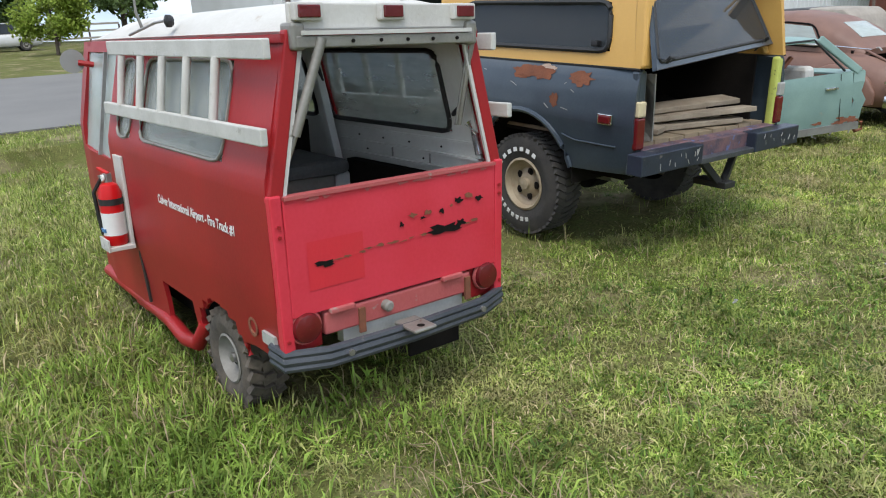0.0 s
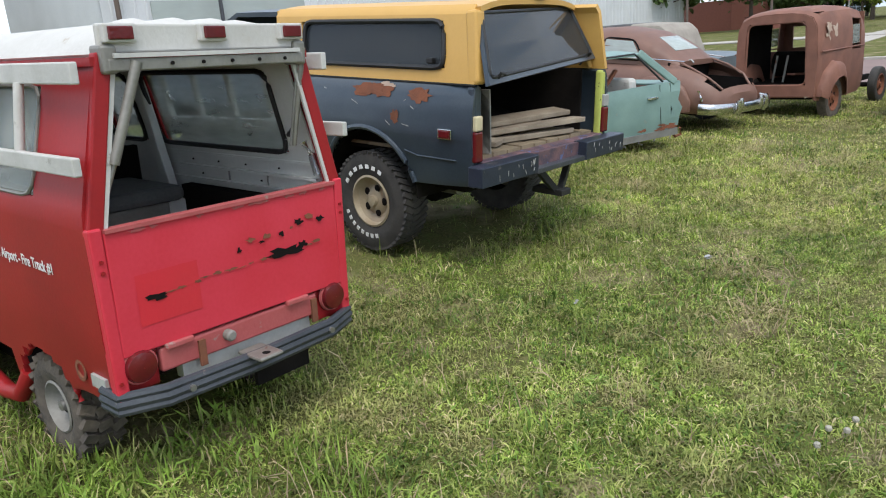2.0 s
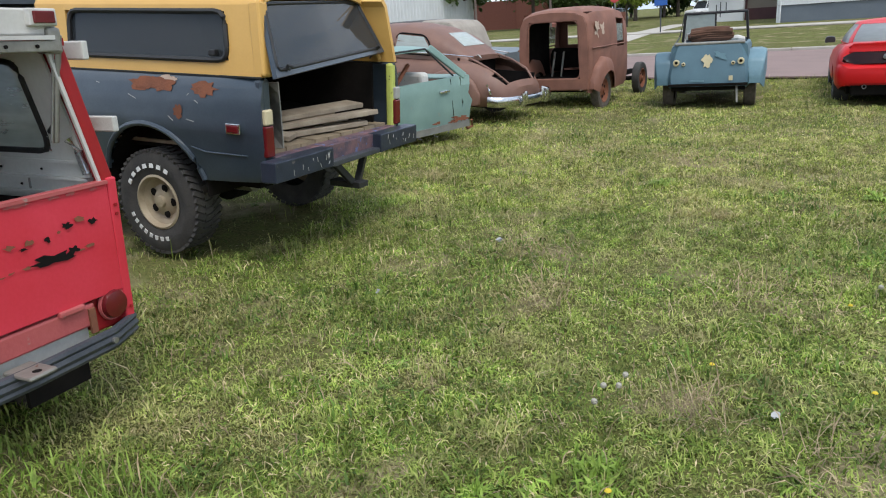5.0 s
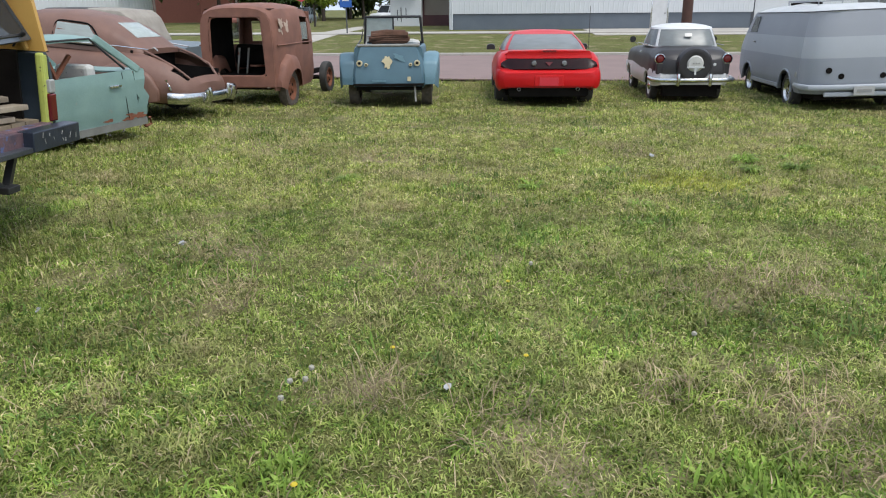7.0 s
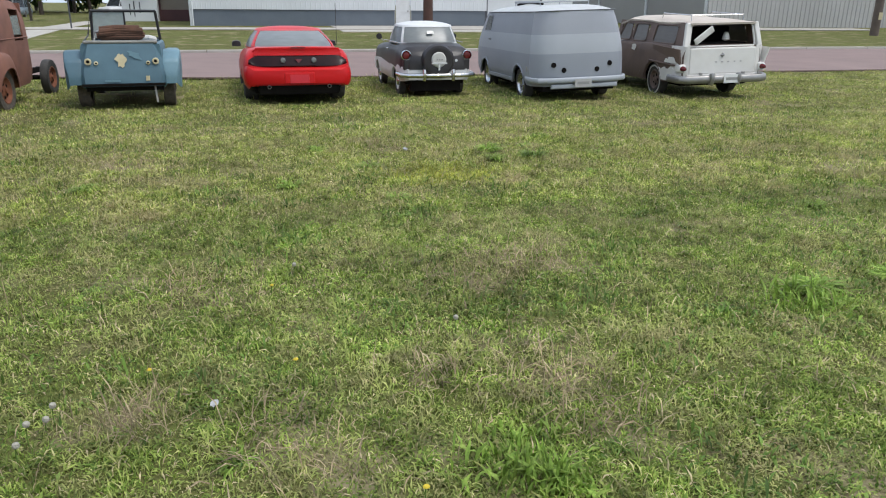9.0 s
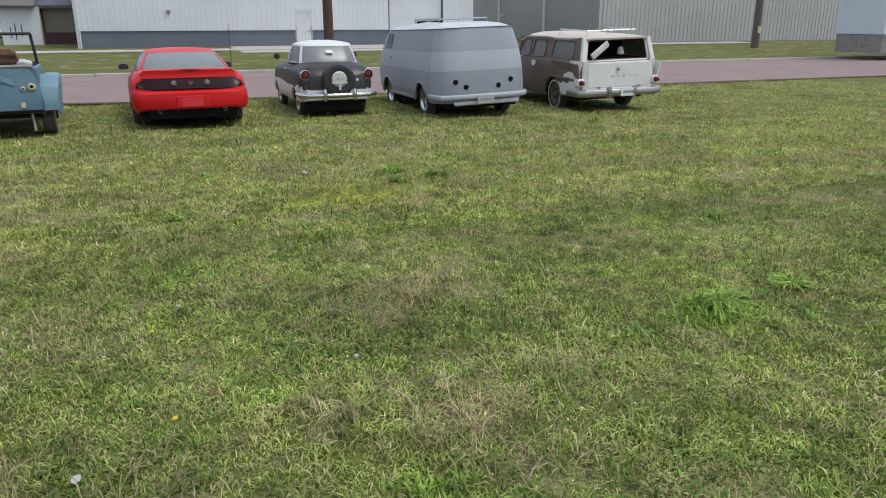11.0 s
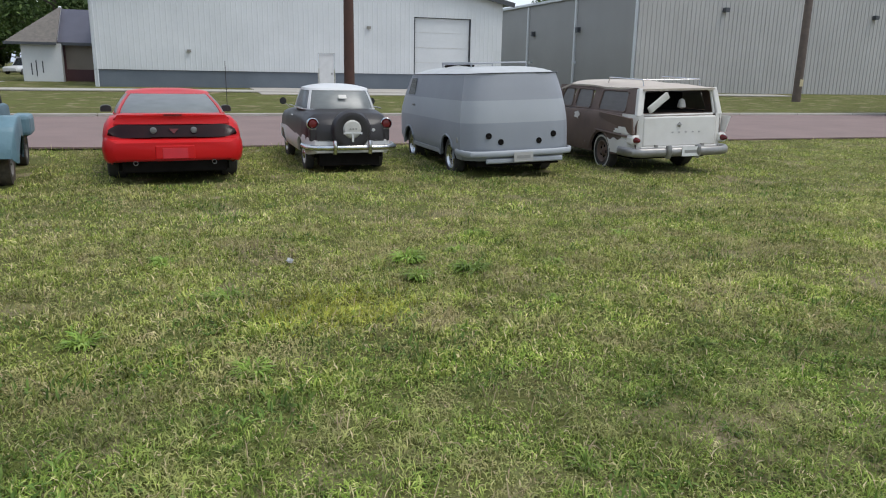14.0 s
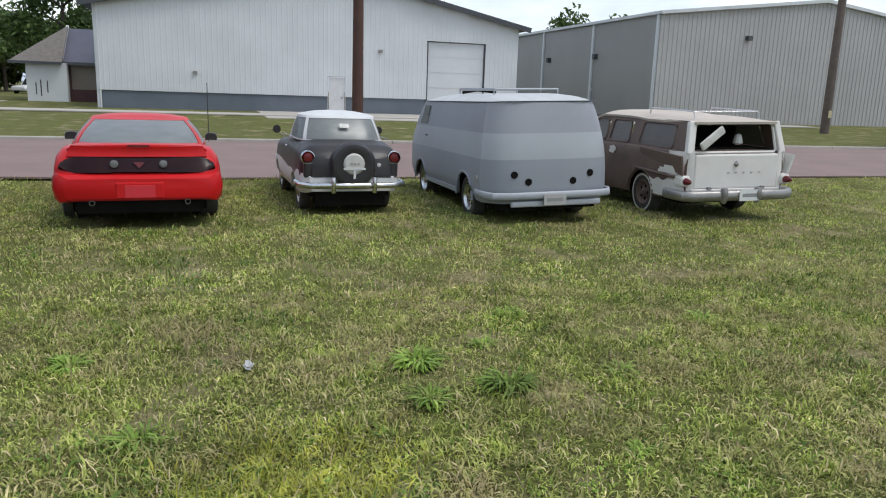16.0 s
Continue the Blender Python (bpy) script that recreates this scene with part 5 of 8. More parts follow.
    for k in range(6):
        part("post_bolt", lathe([(0, 0.008), (0.006, 0.006)], 8, "Y", (1.25 + 0.03 * k, -0.49 + 0.008 * k, 0.95 + 0.12 * k)), DARK, t)
    part("seat_base", box((1.05, -0.34, 0.60), (1.50, 0.30, 0.97)), GREY_TRIM, t, "dull grey seat box", bevel=0.02)
    part("seat_cushion", box((0.98, -0.40, 0.97), (1.55, 0.34, 1.055)), SOFT_TOP, t, "dark grey foam seat cushion", bevel=0.035)
    part("seat_side", box((1.12, -0.53, 0.61), (1.20, -0.30, 0.95)), GREY_IN, t, "pale box beside the seat", bevel=0.012)
    part("steering_column", tube([(2.15, 0.18, 0.8), (1.85, 0.16, 1.12)], 0.02, 8), DARK, t, smooth=True)
    part("instrument_panel", box((2.4, -0.42, 0.95), (2.5, 0.42, 1.08)), GREY_IN, t, bevel=0.02)
    part("door_latch", tube([(0.10, -0.50, 1.31), (0.07, -0.52, 1.25), (0.04, -0.52, 1.16)], 0.02, 8), CHROME, t, "bright door latch", smooth=True)
    part("window_catch", tube([(0.20, -0.50, 1.34), (0.13, -0.47, 1.37)], 0.012, 8), BLACK, t)
    # things showing on the nose and wall
    part("cable", tube([(1.19, -0.505, 1.0), (1.2, -0.50, 0.85), (1.15, -0.48, 0.7)], 0.007, 6), BLACK, t)
    # fire extinguisher board
    bx = 1.83
    part("mount_board", box((bx - 0.07, 0.597, 0.59), (bx + 0.07, 0.615, 1.10)), WHITE_WOOD, t, "white mounting board", bevel=0.004)
    part("mount_shelf", box((bx - 0.08, 0.597, 0.572), (bx + 0.08, 0.745, 0.597)), WHITE_WOOD, t, bevel=0.004)
    part("mount_lip", box((bx - 0.08, 0.735, 0.572), (bx + 0.08, 0.745, 0.64)), WHITE_WOOD, t)
    part("black_strip", bar((bx - 0.1, 0.565, 0.24), (bx - 0.06, 0.575, 0.55), 0.012, 0.015), BLACK, t)
    # writing
    wy = hw(0.86, 0.95) + 0.004
    text_mesh("lettering", "Culver International Airport - Fire Truck #1", 0.0545, PAPER, t, Matrix(((-0.95, 0, 0, 0.77), (0, 0, 1, wy), (0, 1.15, 0, 0.925), (0, 0, 0, 1))), "white serif lettering")
    underside(t, 0.95, 2.8, 0.42, 0.22, 0.3)
    part("axle", tube([(0.67, -0.4, 0.24), (0.67, 0.4, 0.24)], 0.035, 8), DARK, t)
    return t


FT = pose(1.534, 2.631, -0.019, 1.9, -1.5, 94.5)
fire_truck(FT)


def extinguisher(m):
    e = thing("fire_extinguisher", m, "red fire extinguisher with white label on a bracket", "fire extinguisher")
    part("cylinder", lathe([(0, 0.001), (0, 0.055), (0.02, 0.062), (0.30, 0.062), (0.345, 0.045), (0.36, 0.02), (0.38, 0.02)], 24, "Z"), CAR_RED, e, smooth=True)
    part("label_sleeve", lathe([(0.06, 0.0635), (0.19, 0.0635)], 24, "Z"), PAPER, e, "white printed sleeve", smooth=True)
    part("print_bar", box((-0.03, 0.055, 0.08), (0.03, 0.066, 0.1)), BLUE_INK, e)
    part("valve", tube([(0, 0, 0.36), (0, 0, 0.41)], 0.022, 10), STEEL, e)
    part("lever", bar((-0.02, 0.0, 0.41), (0.09, 0.02, 0.43), 0.02, 0.012), CAR_RED, e)
    part("handle", bar((-0.02, 0.0, 0.39), (0.085, 0.02, 0.385), 0.02, 0.012), STEEL, e)
    part("gauge", lathe([(0, 0.02), (0.012, 0.02)], 14, "Y", (0, 0.02, 0.385)), PAPER, e)
    part("hose", tube([(0.02, 0.03, 0.38), (0.06, 0.07, 0.3), (0.07, 0.06, 0.15), (0.068, 0.05, 0.05)], 0.011, 8), BLACK, e)
    part("strap", lathe([(0.235, 0.066), (0.27, 0.066)], 24, "Z"), BLACK, e, smooth=True)
    return e


extinguisher(FT @ pose(1.83, 0.675, 0.598))


# dark blue two-door utility with mustard cap
def blazer(m):
    rng = random.Random(9)
    t = thing("utility_truck", m, "dark blue off-road truck with mustard yellow cap and open hatch", "truck")
    L, BELT, LOW = 4.5, 1.385, 0.62
    AR = (1.08, 0.50, 0.52)
    AF = (3.70, 0.50, 0.50)
    def hw(x, z):
        k = np.interp(z, [0.6, 0.8, 1.02, 1.2, 1.36, BELT], [0.93, 0.965, 1.0, 0.985, 0.95, 0.92])
        return float(k) * float(np.interp(x, [0.0, 0.3, 4.2, 4.5], [0.965, 1, 1, 0.93]))
    def low(x):
        return LOW + 0.05 * max(0, 0.7 - x)
    def hole(x, z):
        return any((x - a) ** 2 + (z - b) ** 2 < r * r for a, b, r in (AR, AF))
    us = cuts(0.0, L, 50, *[a + r * math.cos(math.pi * k / 14) for a, b, r in (AR, AF) for k in range(15)])
    vs = cuts(LOW, BELT, 18, *[0.5 + 0.5 * math.sin(math.pi * k / 14) for k in range(2, 8)])
    for s in (1, -1):
        part("body_side", sheet(us, vs, lambda x, z: V(x, s * hw(x, z), max(z, low(x))), hole), NAVY, t, "worn dark blue body side", smooth=True, solid=0.03)
        # Inner side is near-black, the shade of the covered bed in its colour.
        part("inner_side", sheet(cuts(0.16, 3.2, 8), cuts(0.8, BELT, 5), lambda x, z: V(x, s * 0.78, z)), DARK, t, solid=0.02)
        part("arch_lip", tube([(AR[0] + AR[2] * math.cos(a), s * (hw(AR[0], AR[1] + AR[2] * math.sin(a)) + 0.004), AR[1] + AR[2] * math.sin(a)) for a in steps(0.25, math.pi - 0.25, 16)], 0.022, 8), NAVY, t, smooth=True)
        # Wheel well likewise near-black, with its shade painted in.
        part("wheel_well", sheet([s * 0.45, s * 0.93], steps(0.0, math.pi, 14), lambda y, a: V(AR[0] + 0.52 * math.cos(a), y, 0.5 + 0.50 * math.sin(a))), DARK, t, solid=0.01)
        wheel(t, AR[0], s * 0.83, 0.40, 0.405, 0.28, RIM_TAN, TYRE, 0.53, s, 0.06, blocks=44, holes=5, lug=0.006)
        wheel(t, AF[0], s * 0.83, 0.40, 0.405, 0.28, RIM_TAN, TYRE, 0.53, s, 0.06, holes=5)
        # yellow cap
        wins = (0.27, 1.86, 1.49, 1.815)
        def cy(z):
            return float(np.interp(z, [BELT, 1.86, 1.92], [0.925, 0.87, 0.82]))
        def cap_hole(x, z):
            return wins[0] < x < wins[1] and wins[2] < z < wins[3]
        part("cap_side", sheet(cuts(0.0, 2.2, 16, *wins[:2]), cuts(BELT + 0.004, 1.92, 8, 1.86, *wins[2:]), lambda x, z: V(x + (z - BELT) * 0.12, s * cy(z), z), cap_hole), YELLOW, t, "mustard yellow cap side", smooth=True, solid=0.04)
        a, b, c, d = wins
        cor = [(a + 0.014, s * (cy(c) + 0.004), c), (b, s * (cy(c) + 0.004), c), (b, s * (cy(d) + 0.004), d), (a + 0.046, s * (cy(d) + 0.004), d)]
        part("window_gasket", loop_frame(cor, 0.02, 0.09), BLACK, t, "black window seal", smooth=True)
        part("cap_window", patch(*[V(*p) - V(0, s * 0.015, 0) for p in cor], 4), GLASS_DARK, t, "dark tinted pane", solid=0.008)
        part("window_latch", box((0.38, s * 0.915 - 0.02, 1.52), (0.44, s * 0.915 + 0.025, 1.56)), BLACK, t, bevel=0.008)
        part("cap_rear_post", bar((0.02 if s > 0 else 0.14, s * 0.875, BELT), (0.07 if s > 0 else 0.32, s * 0.83, 1.88), 0.1 if s > 0 else 0.045, 0.10 if s > 0 else 0.05, (0, 1, 0)), YELLOW, t, bevel=0.02)
        part("belt_seal", bar((0.0, s * 0.925, BELT), (2.2, s * 0.925, BELT), 0.015, 0.012), BLACK, t)
        # tail end
        part("tail_post", box((0.0, s * 0.885 - (0.045 if s > 0 else 0.03), LOW + 0.03), (0.07, s * 0.885 + 0.045, BELT - 0.01)), NAVY if s > 0 else LIME, t, bevel=0.02)
        tl = part("tail_lamp", box((-0.025, s * 0.90 - 0.045, 0.84), (0.015, s * 0.90 + 0.045, 1.06)), RED_LENS, t, "tall red tail lamp", bevel=0.012)
        part("reverse_lens", box((-0.027, s * 0.90 - 0.04, 1.065), (0.013, s * 0.90 + 0.04, 1.17)), CREAM if s > 0 else CLEAR_LENS, t, bevel=0.01)
        part("side_marker", box((0.15, s * hw(0.3, 1.03) - 0.012, 1.0), (0.275, s * hw(0.3, 1.03) + 0.016, 1.075)), CHROME, t, bevel=0.006)
        part("marker_lens", box((0.165, s * hw(0.3, 1.03), 1.012), (0.26, s * hw(0.3, 1.03) + 0.022, 1.063)), RED_LENS, t, bevel=0.005)
    part("cap_roof", sheet(steps(0.02, 2.3, 14), steps(-1, 1, 12), lambda x, v: V(x + 0.0 + 0.13 * (1 - v) * max(0, 1 - x / 1.2), v * 0.83, 1.905 + 0.055 * (1 - v ** 4))), YELLOW, t, "mustard yellow cap roof", smooth=True, solid=0.04)
    part("roof_lamp", box((0.14, -0.16, 1.95), (0.24, 0.02, 1.975)), RUST, t, bevel=0.01)
    part("cab_roof", sheet(steps(2.28, 3.3, 6), steps(-1, 1, 8), lambda x, v: V(x, v * 0.8, 1.90 - 0.5 * max(0, x - 3.0) + 0.03 * (1 - v ** 4))), NAVY, t, smooth=True, solid=0.04)
    part("windscreen", patch((3.55, 0.8, BELT), (3.55, -0.8, BELT), (3.25, -0.72, 1.80), (3.25, 0.72, 1.80), 3), GLASS_DARK, t, solid=0.01)
    part("hood", sheet(steps(3.5, L, 6), steps(-1, 1, 8), lambda x, v: V(x, v * 0.9, BELT + 0.03 * (1 - v ** 4) - 0.03 * (x - 3.5))), NAVY, t, smooth=True, solid=0.03)
    part("nose", box((L - 0.05, -0.93, LOW), (L, 0.93, BELT - 0.02)), NAVY, t)
    # Near-black panel closes the cap; the shade inside is in its colour.
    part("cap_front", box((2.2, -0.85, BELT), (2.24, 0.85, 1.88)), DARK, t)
    part("fold_stripe", tube([(0.14, 0.963, 0.845), (0.5, 0.985, 0.85), (0.63, 0.99, 0.88)], 0.006, 6), NAVY, t)
    # hatch, propped open
    HA, HB, HC, HD = V(0.04, 0.82, 1.875), V(-0.13, 0.92, 1.39), V(0.32, -0.80, 1.905), V(0.09, -0.87, 1.475)
    def HP(u, v):
        """The hatch hangs a little askew from its top edge."""
        w = (1 - v) / 2
        return HA.lerp(HB, u).lerp(HC.lerp(HD, u), w)
    part("hatch_frame", sheet([0, 0.06, 0.9, 1], [-1, -0.94, 0.94, 1], HP, lambda u, v: 0.06 < u < 0.9 and abs(v) < 0.94), NAVY, t, "dark blue hatch frame", solid=0.035)
    part("hatch_glass", sheet([0.05, 0.5, 0.91], [-0.95, 0, 0.95], HP), GLASS_DARK, t, "dark hatch pane", solid=0.008)
    part("hatch_panel", sheet([0.91, 0.95, 1.0], [-0.97, 0, 0.97], HP), NAVY, t, "dark blue lower hatch rail", solid=0.04)
    part("hatch_seal", loop_frame([HP(0.03, -0.97), HP(0.03, 0.97), HP(0.91, 0.97), HP(0.91, -0.97)], 0.012, 0.05), BLACK, t)
    for s in (1, -1):
        part("hatch_latch", tube([HP(0.93, s * 0.86), HP(0.9, s * 0.86) + V(-0.03, 0, 0.02), HP(0.86, s * 0.83) + V(-0.05, 0, -0.01)], 0.014, 8), BLACK, t)
        part("hatch_prop", tube([HP(0.95, s * 0.8), (0.2, s * 0.8, 1.42)], 0.008, 6), BLACK, t)
    # bed
    for k in range(9):
        y = -0.72 + 1.44 * k / 8
        part("bed_plank", box((0.06, y - 0.082, 0.835), (2.2, y + 0.082, 0.86 + 0.006 * (k % 2))), PLANK_FLOOR, t)
    # Near-black end panel carries the shade at the depth of the bed.
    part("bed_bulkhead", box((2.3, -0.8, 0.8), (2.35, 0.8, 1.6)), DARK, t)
    part("rear_sill", box((-0.02, -0.86, 0.76), (0.08, 0.86, 0.835)), SPLASH, t, "paint-splashed rear sill", bevel=0.01)
    part("loose_panel", patch((0.03, 0.70, 0.87), (0.6, 0.73, 0.87), (0.6, 0.75, 1.3), (0.02, 0.73, 1.34), 6, 0.1), RIM_GREY, t, "crumpled inner panel", solid=0.01)
    # step bumper
    part("step_bumper", box((-0.16, 0.34, 0.69), (-0.03, 1.04, 0.835)), NAVY_BUMP, t, "scuffed dark blue step bumper", bevel=0.008)
    part("step_bumper", box((-0.16, -1.0, 0.68), (-0.03, -0.36, 0.83)), NAVY_BUMP, t, "scuffed dark blue step bumper", bevel=0.008)
    for k in range(22):
        y, z = rng.choice((rng.uniform(0.38, 1.0), rng.uniform(-0.96, -0.4))), rng.uniform(0.70, 0.78)
        part("scratch", bar((-0.162, y, z), (-0.162, y + rng.uniform(-0.02, 0.02), z + rng.uniform(0.02, 0.05)), 0.004, 0.003, (1, 0, 0)), CLEAR_LENS, t)
    part("spare_tyre", lathe([(0.0, 0.17), (-0.02, 0.25), (0.05, 0.33), (0.13, 0.33), (0.2, 0.25), (0.18, 0.17)], 28, "Z", (1.55, 0.15, 0.87), cap=False), TYRE, t, "worn tyre lying in the bed", smooth=True)
    part("bumper_middle", box((-0.15, -0.36, 0.68), (-0.03, 0.34, 0.72)), BUMPER_DARK, t, "rusty bumper notch", bevel=0.005)
    part("bumper_back", box((-0.08, -0.36, 0.72), (-0.03, 0.34, 0.825)), SPLASH, t)
    for s in (1, -1):
        part("hitch_brace", bar((0.0, s * 0.26 - 0.1, 0.7), (-0.06, -0.1 + s * 0.03, 0.46), 0.05, 0.05), BLACK, t)
    part("hitch_bar", box((-0.14, -0.17, 0.43), (0.15, -0.03, 0.48)), BLACK, t, bevel=0.006)
    underside(t, 0.25, 4.2, 0.72, 0.55, 0.66)
    part("axle", tube([(1.08, -0.75, 0.4), (1.08, 0.75, 0.4)], 0.06, 10), DARK, t, smooth=True)
    part("differential", lathe([(-0.16, 0.05), (-0.1, 0.15), (0.1, 0.15), (0.16, 0.05)], 16, "Y", (1.08, 0.1, 0.4)), DARK, t, smooth=True)
    part("silencer", tube([(0.55, 0.42, 0.52), (1.0, 0.45, 0.52)], 0.09, 12), GREY_TRIM, t, smooth=True)
    # rust patches on the side
    for x, z, rx, rz, ma in ((0.98, 1.315, 0.2, 0.045, RUST), (0.45, 1.30, 0.12, 0.04, RUST), (0.80, 1.35, 0.08, 0.018, BARE), (0.72, 1.12, 0.035, 0.045, RUST)):
        for k in range(3):
            xx, zz = x + rng.uniform(-0.5, 0.5) * rx, z + rng.uniform(-0.3, 0.3) * rz
            tilt = -0.5 if zz > 1.25 else 0.0
            part("rust_patch", blob_patch(rng, (xx, hw(xx, zz) + 0.004 + 0.0006 * k, zz), (1, 0, 0), (0, tilt * 0.45, 1), rx * 0.75, rz, 18, 0.4), ma, t, solid=0.001)
    for k in range(9):
        x, z = rng.uniform(0.3, 1.9), rng.uniform(1.05, 1.3)
        part("scratch", bar((x, hw(x, z) + 0.002, z), (x + rng.uniform(0.02, 0.08), hw(x, z) + 0.002, z + rng.uniform(-0.04, 0.05)), 0.003, 0.005), CLEAR_LENS, t)
    return t


BL = pose(4.62, 3.30, 0.05, 1.0, -4.0, 92.5) @ Matrix.Scale(0.95, 4)
blazer(BL)
for x, y, z, w, ln, a, tilt, roll in ((0.30, 0.36, 0.895, 0.14, 0.9, -101, 0, 0), (0.52, 0.44, 0.895, 0.18, 1.1, -94, 0, 2), (0.80, 0.5, 0.895, 0.18, 1.2, -97, 0, 0), (0.40, 0.48, 0.948, 0.16, 1.15, -106, -1.5, -3), (0.66, 0.50, 0.950, 0.2, 1.22, -91, 1.0, 2), (0.50, 0.54, 1.004, 0.2, 1.25, -99, -1.0, 4), (0.19, 0.50, 0.90, 0.1, 0.18, -70, 0, 8)):
    b = part("board", box((0, -w / 2, -0.02), (ln, w / 2, 0.02)), WOOD, bevel=0.005)
    b.matrix_basis = BL @ pose(x, y, z, roll, tilt, a)
    tagged(b, "grey weathered loose board stacked in the truck bed", "board", "boards in the truck bed")
# raised white letters on the sidewall
for a0, a1, n in ((150, 62, 7), (285, 205, 8)):
    for k in range(n):
        a = radians(a0 + (a1 - a0) * k / (n - 1))
        r0, r1, wd = 0.275, 0.335, 0.5 * abs(a1 - a0) / n / 57.3 * 0.3
        c = bpy.data.objects["utility_truck"]
        b = bmesh.new()
        e, q = V(-math.cos(a), 0, math.sin(a)), V(math.sin(a), 0, math.cos(a))
        bar(V(1.08, 0.968, 0.40) + e * r0, V(1.08, 0.962, 0.40) + e * r1, wd * 1.2, 0.006, (0, 1, 0), b)
        part("tyre_lettering", b, PAPER, c, "white raised tyre lettering")


# turquoise two-door body
def turquoise(m):
    t = thing("car_shell", m, "faded turquoise two-door car shell cut off behind the door", "car")
    hw = 0.86
    def side(x, z):
        return hw * float(np.interp(z, [0.25, 0.5, 0.85, 0.98], [0.94, 0.99, 1.0, 0.965]))
    for s in (1, -1):
        part("door", sheet(steps(0.12, 1.62, 10), steps(0.33, 0.97, 8), lambda x, z: V(x - 0.06 * (z < 0.4), s * side(x, z), z)), TURQ, t, "faded turquoise door", smooth=True, solid=0.05)
        part("front_fender", sheet(steps(1.64, 3.3, 10), steps(0.33, 0.97, 6), lambda x, z: V(x, s * side(x, z) * (1 - 0.05 * max(0, x - 2.5)), z), lambda x, z: (x - 2.6) ** 2 + (z - 0.33) ** 2 < 0.38 ** 2), TURQ, t, smooth=True, solid=0.03)
        part("sill", box((0.0, s * 0.80 - 0.05, 0.24), (3.0, s * 0.80 + 0.05, 0.33)), STEEL, t, "torn bright sill strip")
        dh = part("door_handle", box((0.40, s * side(0, 0.79) - 0.01, 0.775), (0.54, s * side(0, 0.79) + 0.03, 0.81)), CHROME, t, bevel=0.008)
        part("handle_button", lathe([(0, 0.014), (s * 0.035, 0.014)], 10, "Y", (0.38, s * side(0, 0.79), 0.79)), CHROME, t)
        part("rear_pillar", bar((0.0, s * 0.82, 0.95), (0.5, s * 0.68, 1.40), 0.10, 0.05, (0, 1, 0)), TURQ, t, "pale turquoise rear pillar", bevel=0.015)
        part("drip_rail", tube([(0.2, s * 0.80, 0.98), (0.58, s * 0.69, 1.39), (1.6, s * 0.69, 1.40), (2.1, s * 0.78, 0.98)], 0.015, 6), BLACK, t)
        part("quarter_stub", sheet(steps(-0.06, 0.11, 3), steps(0.36, 0.95, 5), lambda x, z: V(x + 0.04 * math.sin(z * 19), s * side(x, z) * 0.985, z)), TURQ, t, solid=0.02)
        wheel(t, 2.6, s * 0.72, 0.30, 0.31, 0.18, RIM_GREY, side=s, hubcap=STEEL)
        part("torn_edge", tube([(-0.06, s * 0.83, 0.32), (-0.1, s * 0.8, 0.22), (0.0, s * 0.8, 0.2), (0.06, s * 0.8, 0.28)], 0.02, 6), RUST, t)
    rng = random.Random(21)
    for k in range(9):
        x = rng.uniform(0.0, 1.5)
        part("rust_patch", blob_patch(rng, (x, side(x, 0.4) + 0.003 + 0.0004 * k, 0.37 + rng.uniform(-0.02, 0.05)), (1, 0, 0), (0, 0.02, 1), rng.uniform(0.03, 0.11), rng.uniform(0.012, 0.03), 14, 0.5), RUST, t, solid=0.001)
    for k in range(5):
        part("hanging_strip", tube([(0.1 + 0.28 * k, 0.83, 0.27), (0.13 + 0.28 * k, 0.84, 0.22), (0.11 + 0.28 * k + rng.uniform(-0.05, 0.05), 0.83, 0.17 + rng.uniform(0, 0.04))], 0.01, 6), STEEL, t, "torn hanging trim")
    part("door_seam", bar((0.30, side(0.3, 0.6) + 0.002, 0.36), (0.30, side(0.3, 0.9) + 0.002, 0.95), 0.008, 0.004, (0, 1, 0)), DARK, t)
    part("roof", sheet(steps(0.46, 1.75, 8), steps(-1, 1, 10), lambda x, v: V(x, v * 0.70, 1.40 + 0.05 * (1 - v * v) - 0.05 * max(0, 0.85 - x))), TURQ, t, "pale turquoise roof", smooth=True, solid=0.03)
    part("deck", sheet([-0.08, 0.1, 0.3], steps(-1, 1, 6), lambda x, v: V(x, v * 0.82, 0.965)), TURQ, t, solid=0.02)
    part("hood", sheet(steps(2.0, 3.3, 6), steps(-1, 1, 8), lambda x, v: V(x, v * 0.82, 0.98 + 0.03 * (1 - v * v))), TURQ, t, smooth=True, solid=0.02)
    part("windscreen_frame", bar((2.1, 0.78, 0.98), (1.7, 0.66, 1.40), 0.05, 0.05), TURQ, t)
    part("floor", box((0.0, -0.78, 0.25), (3.0, 0.78, 0.3)), RUST, t)
    part("inner_brace", bar((0.9, 0.5, 0.6), (1.1, 0.55, 1.15), 0.05, 0.04), RUST, t)
    part("inner_brace", bar((0.75, 0.5, 1.2), (1.1, 0.5, 0.85), 0.05, 0.04), RUST, t)
    part("seat_back", box((0.55, 0.1, 0.5), (0.7, 0.7, 1.08)), WHITE_WOOD, t, "torn pale seat back", bevel=0.05)
    part("dashboard", box((1.75, -0.75, 0.75), (1.95, 0.75, 0.96)), RUST, t)
    return t


turquoise(pose(9.424, 5.18, 0.03, 0, 2, 160) @ Matrix.Scale(0.945, 4))


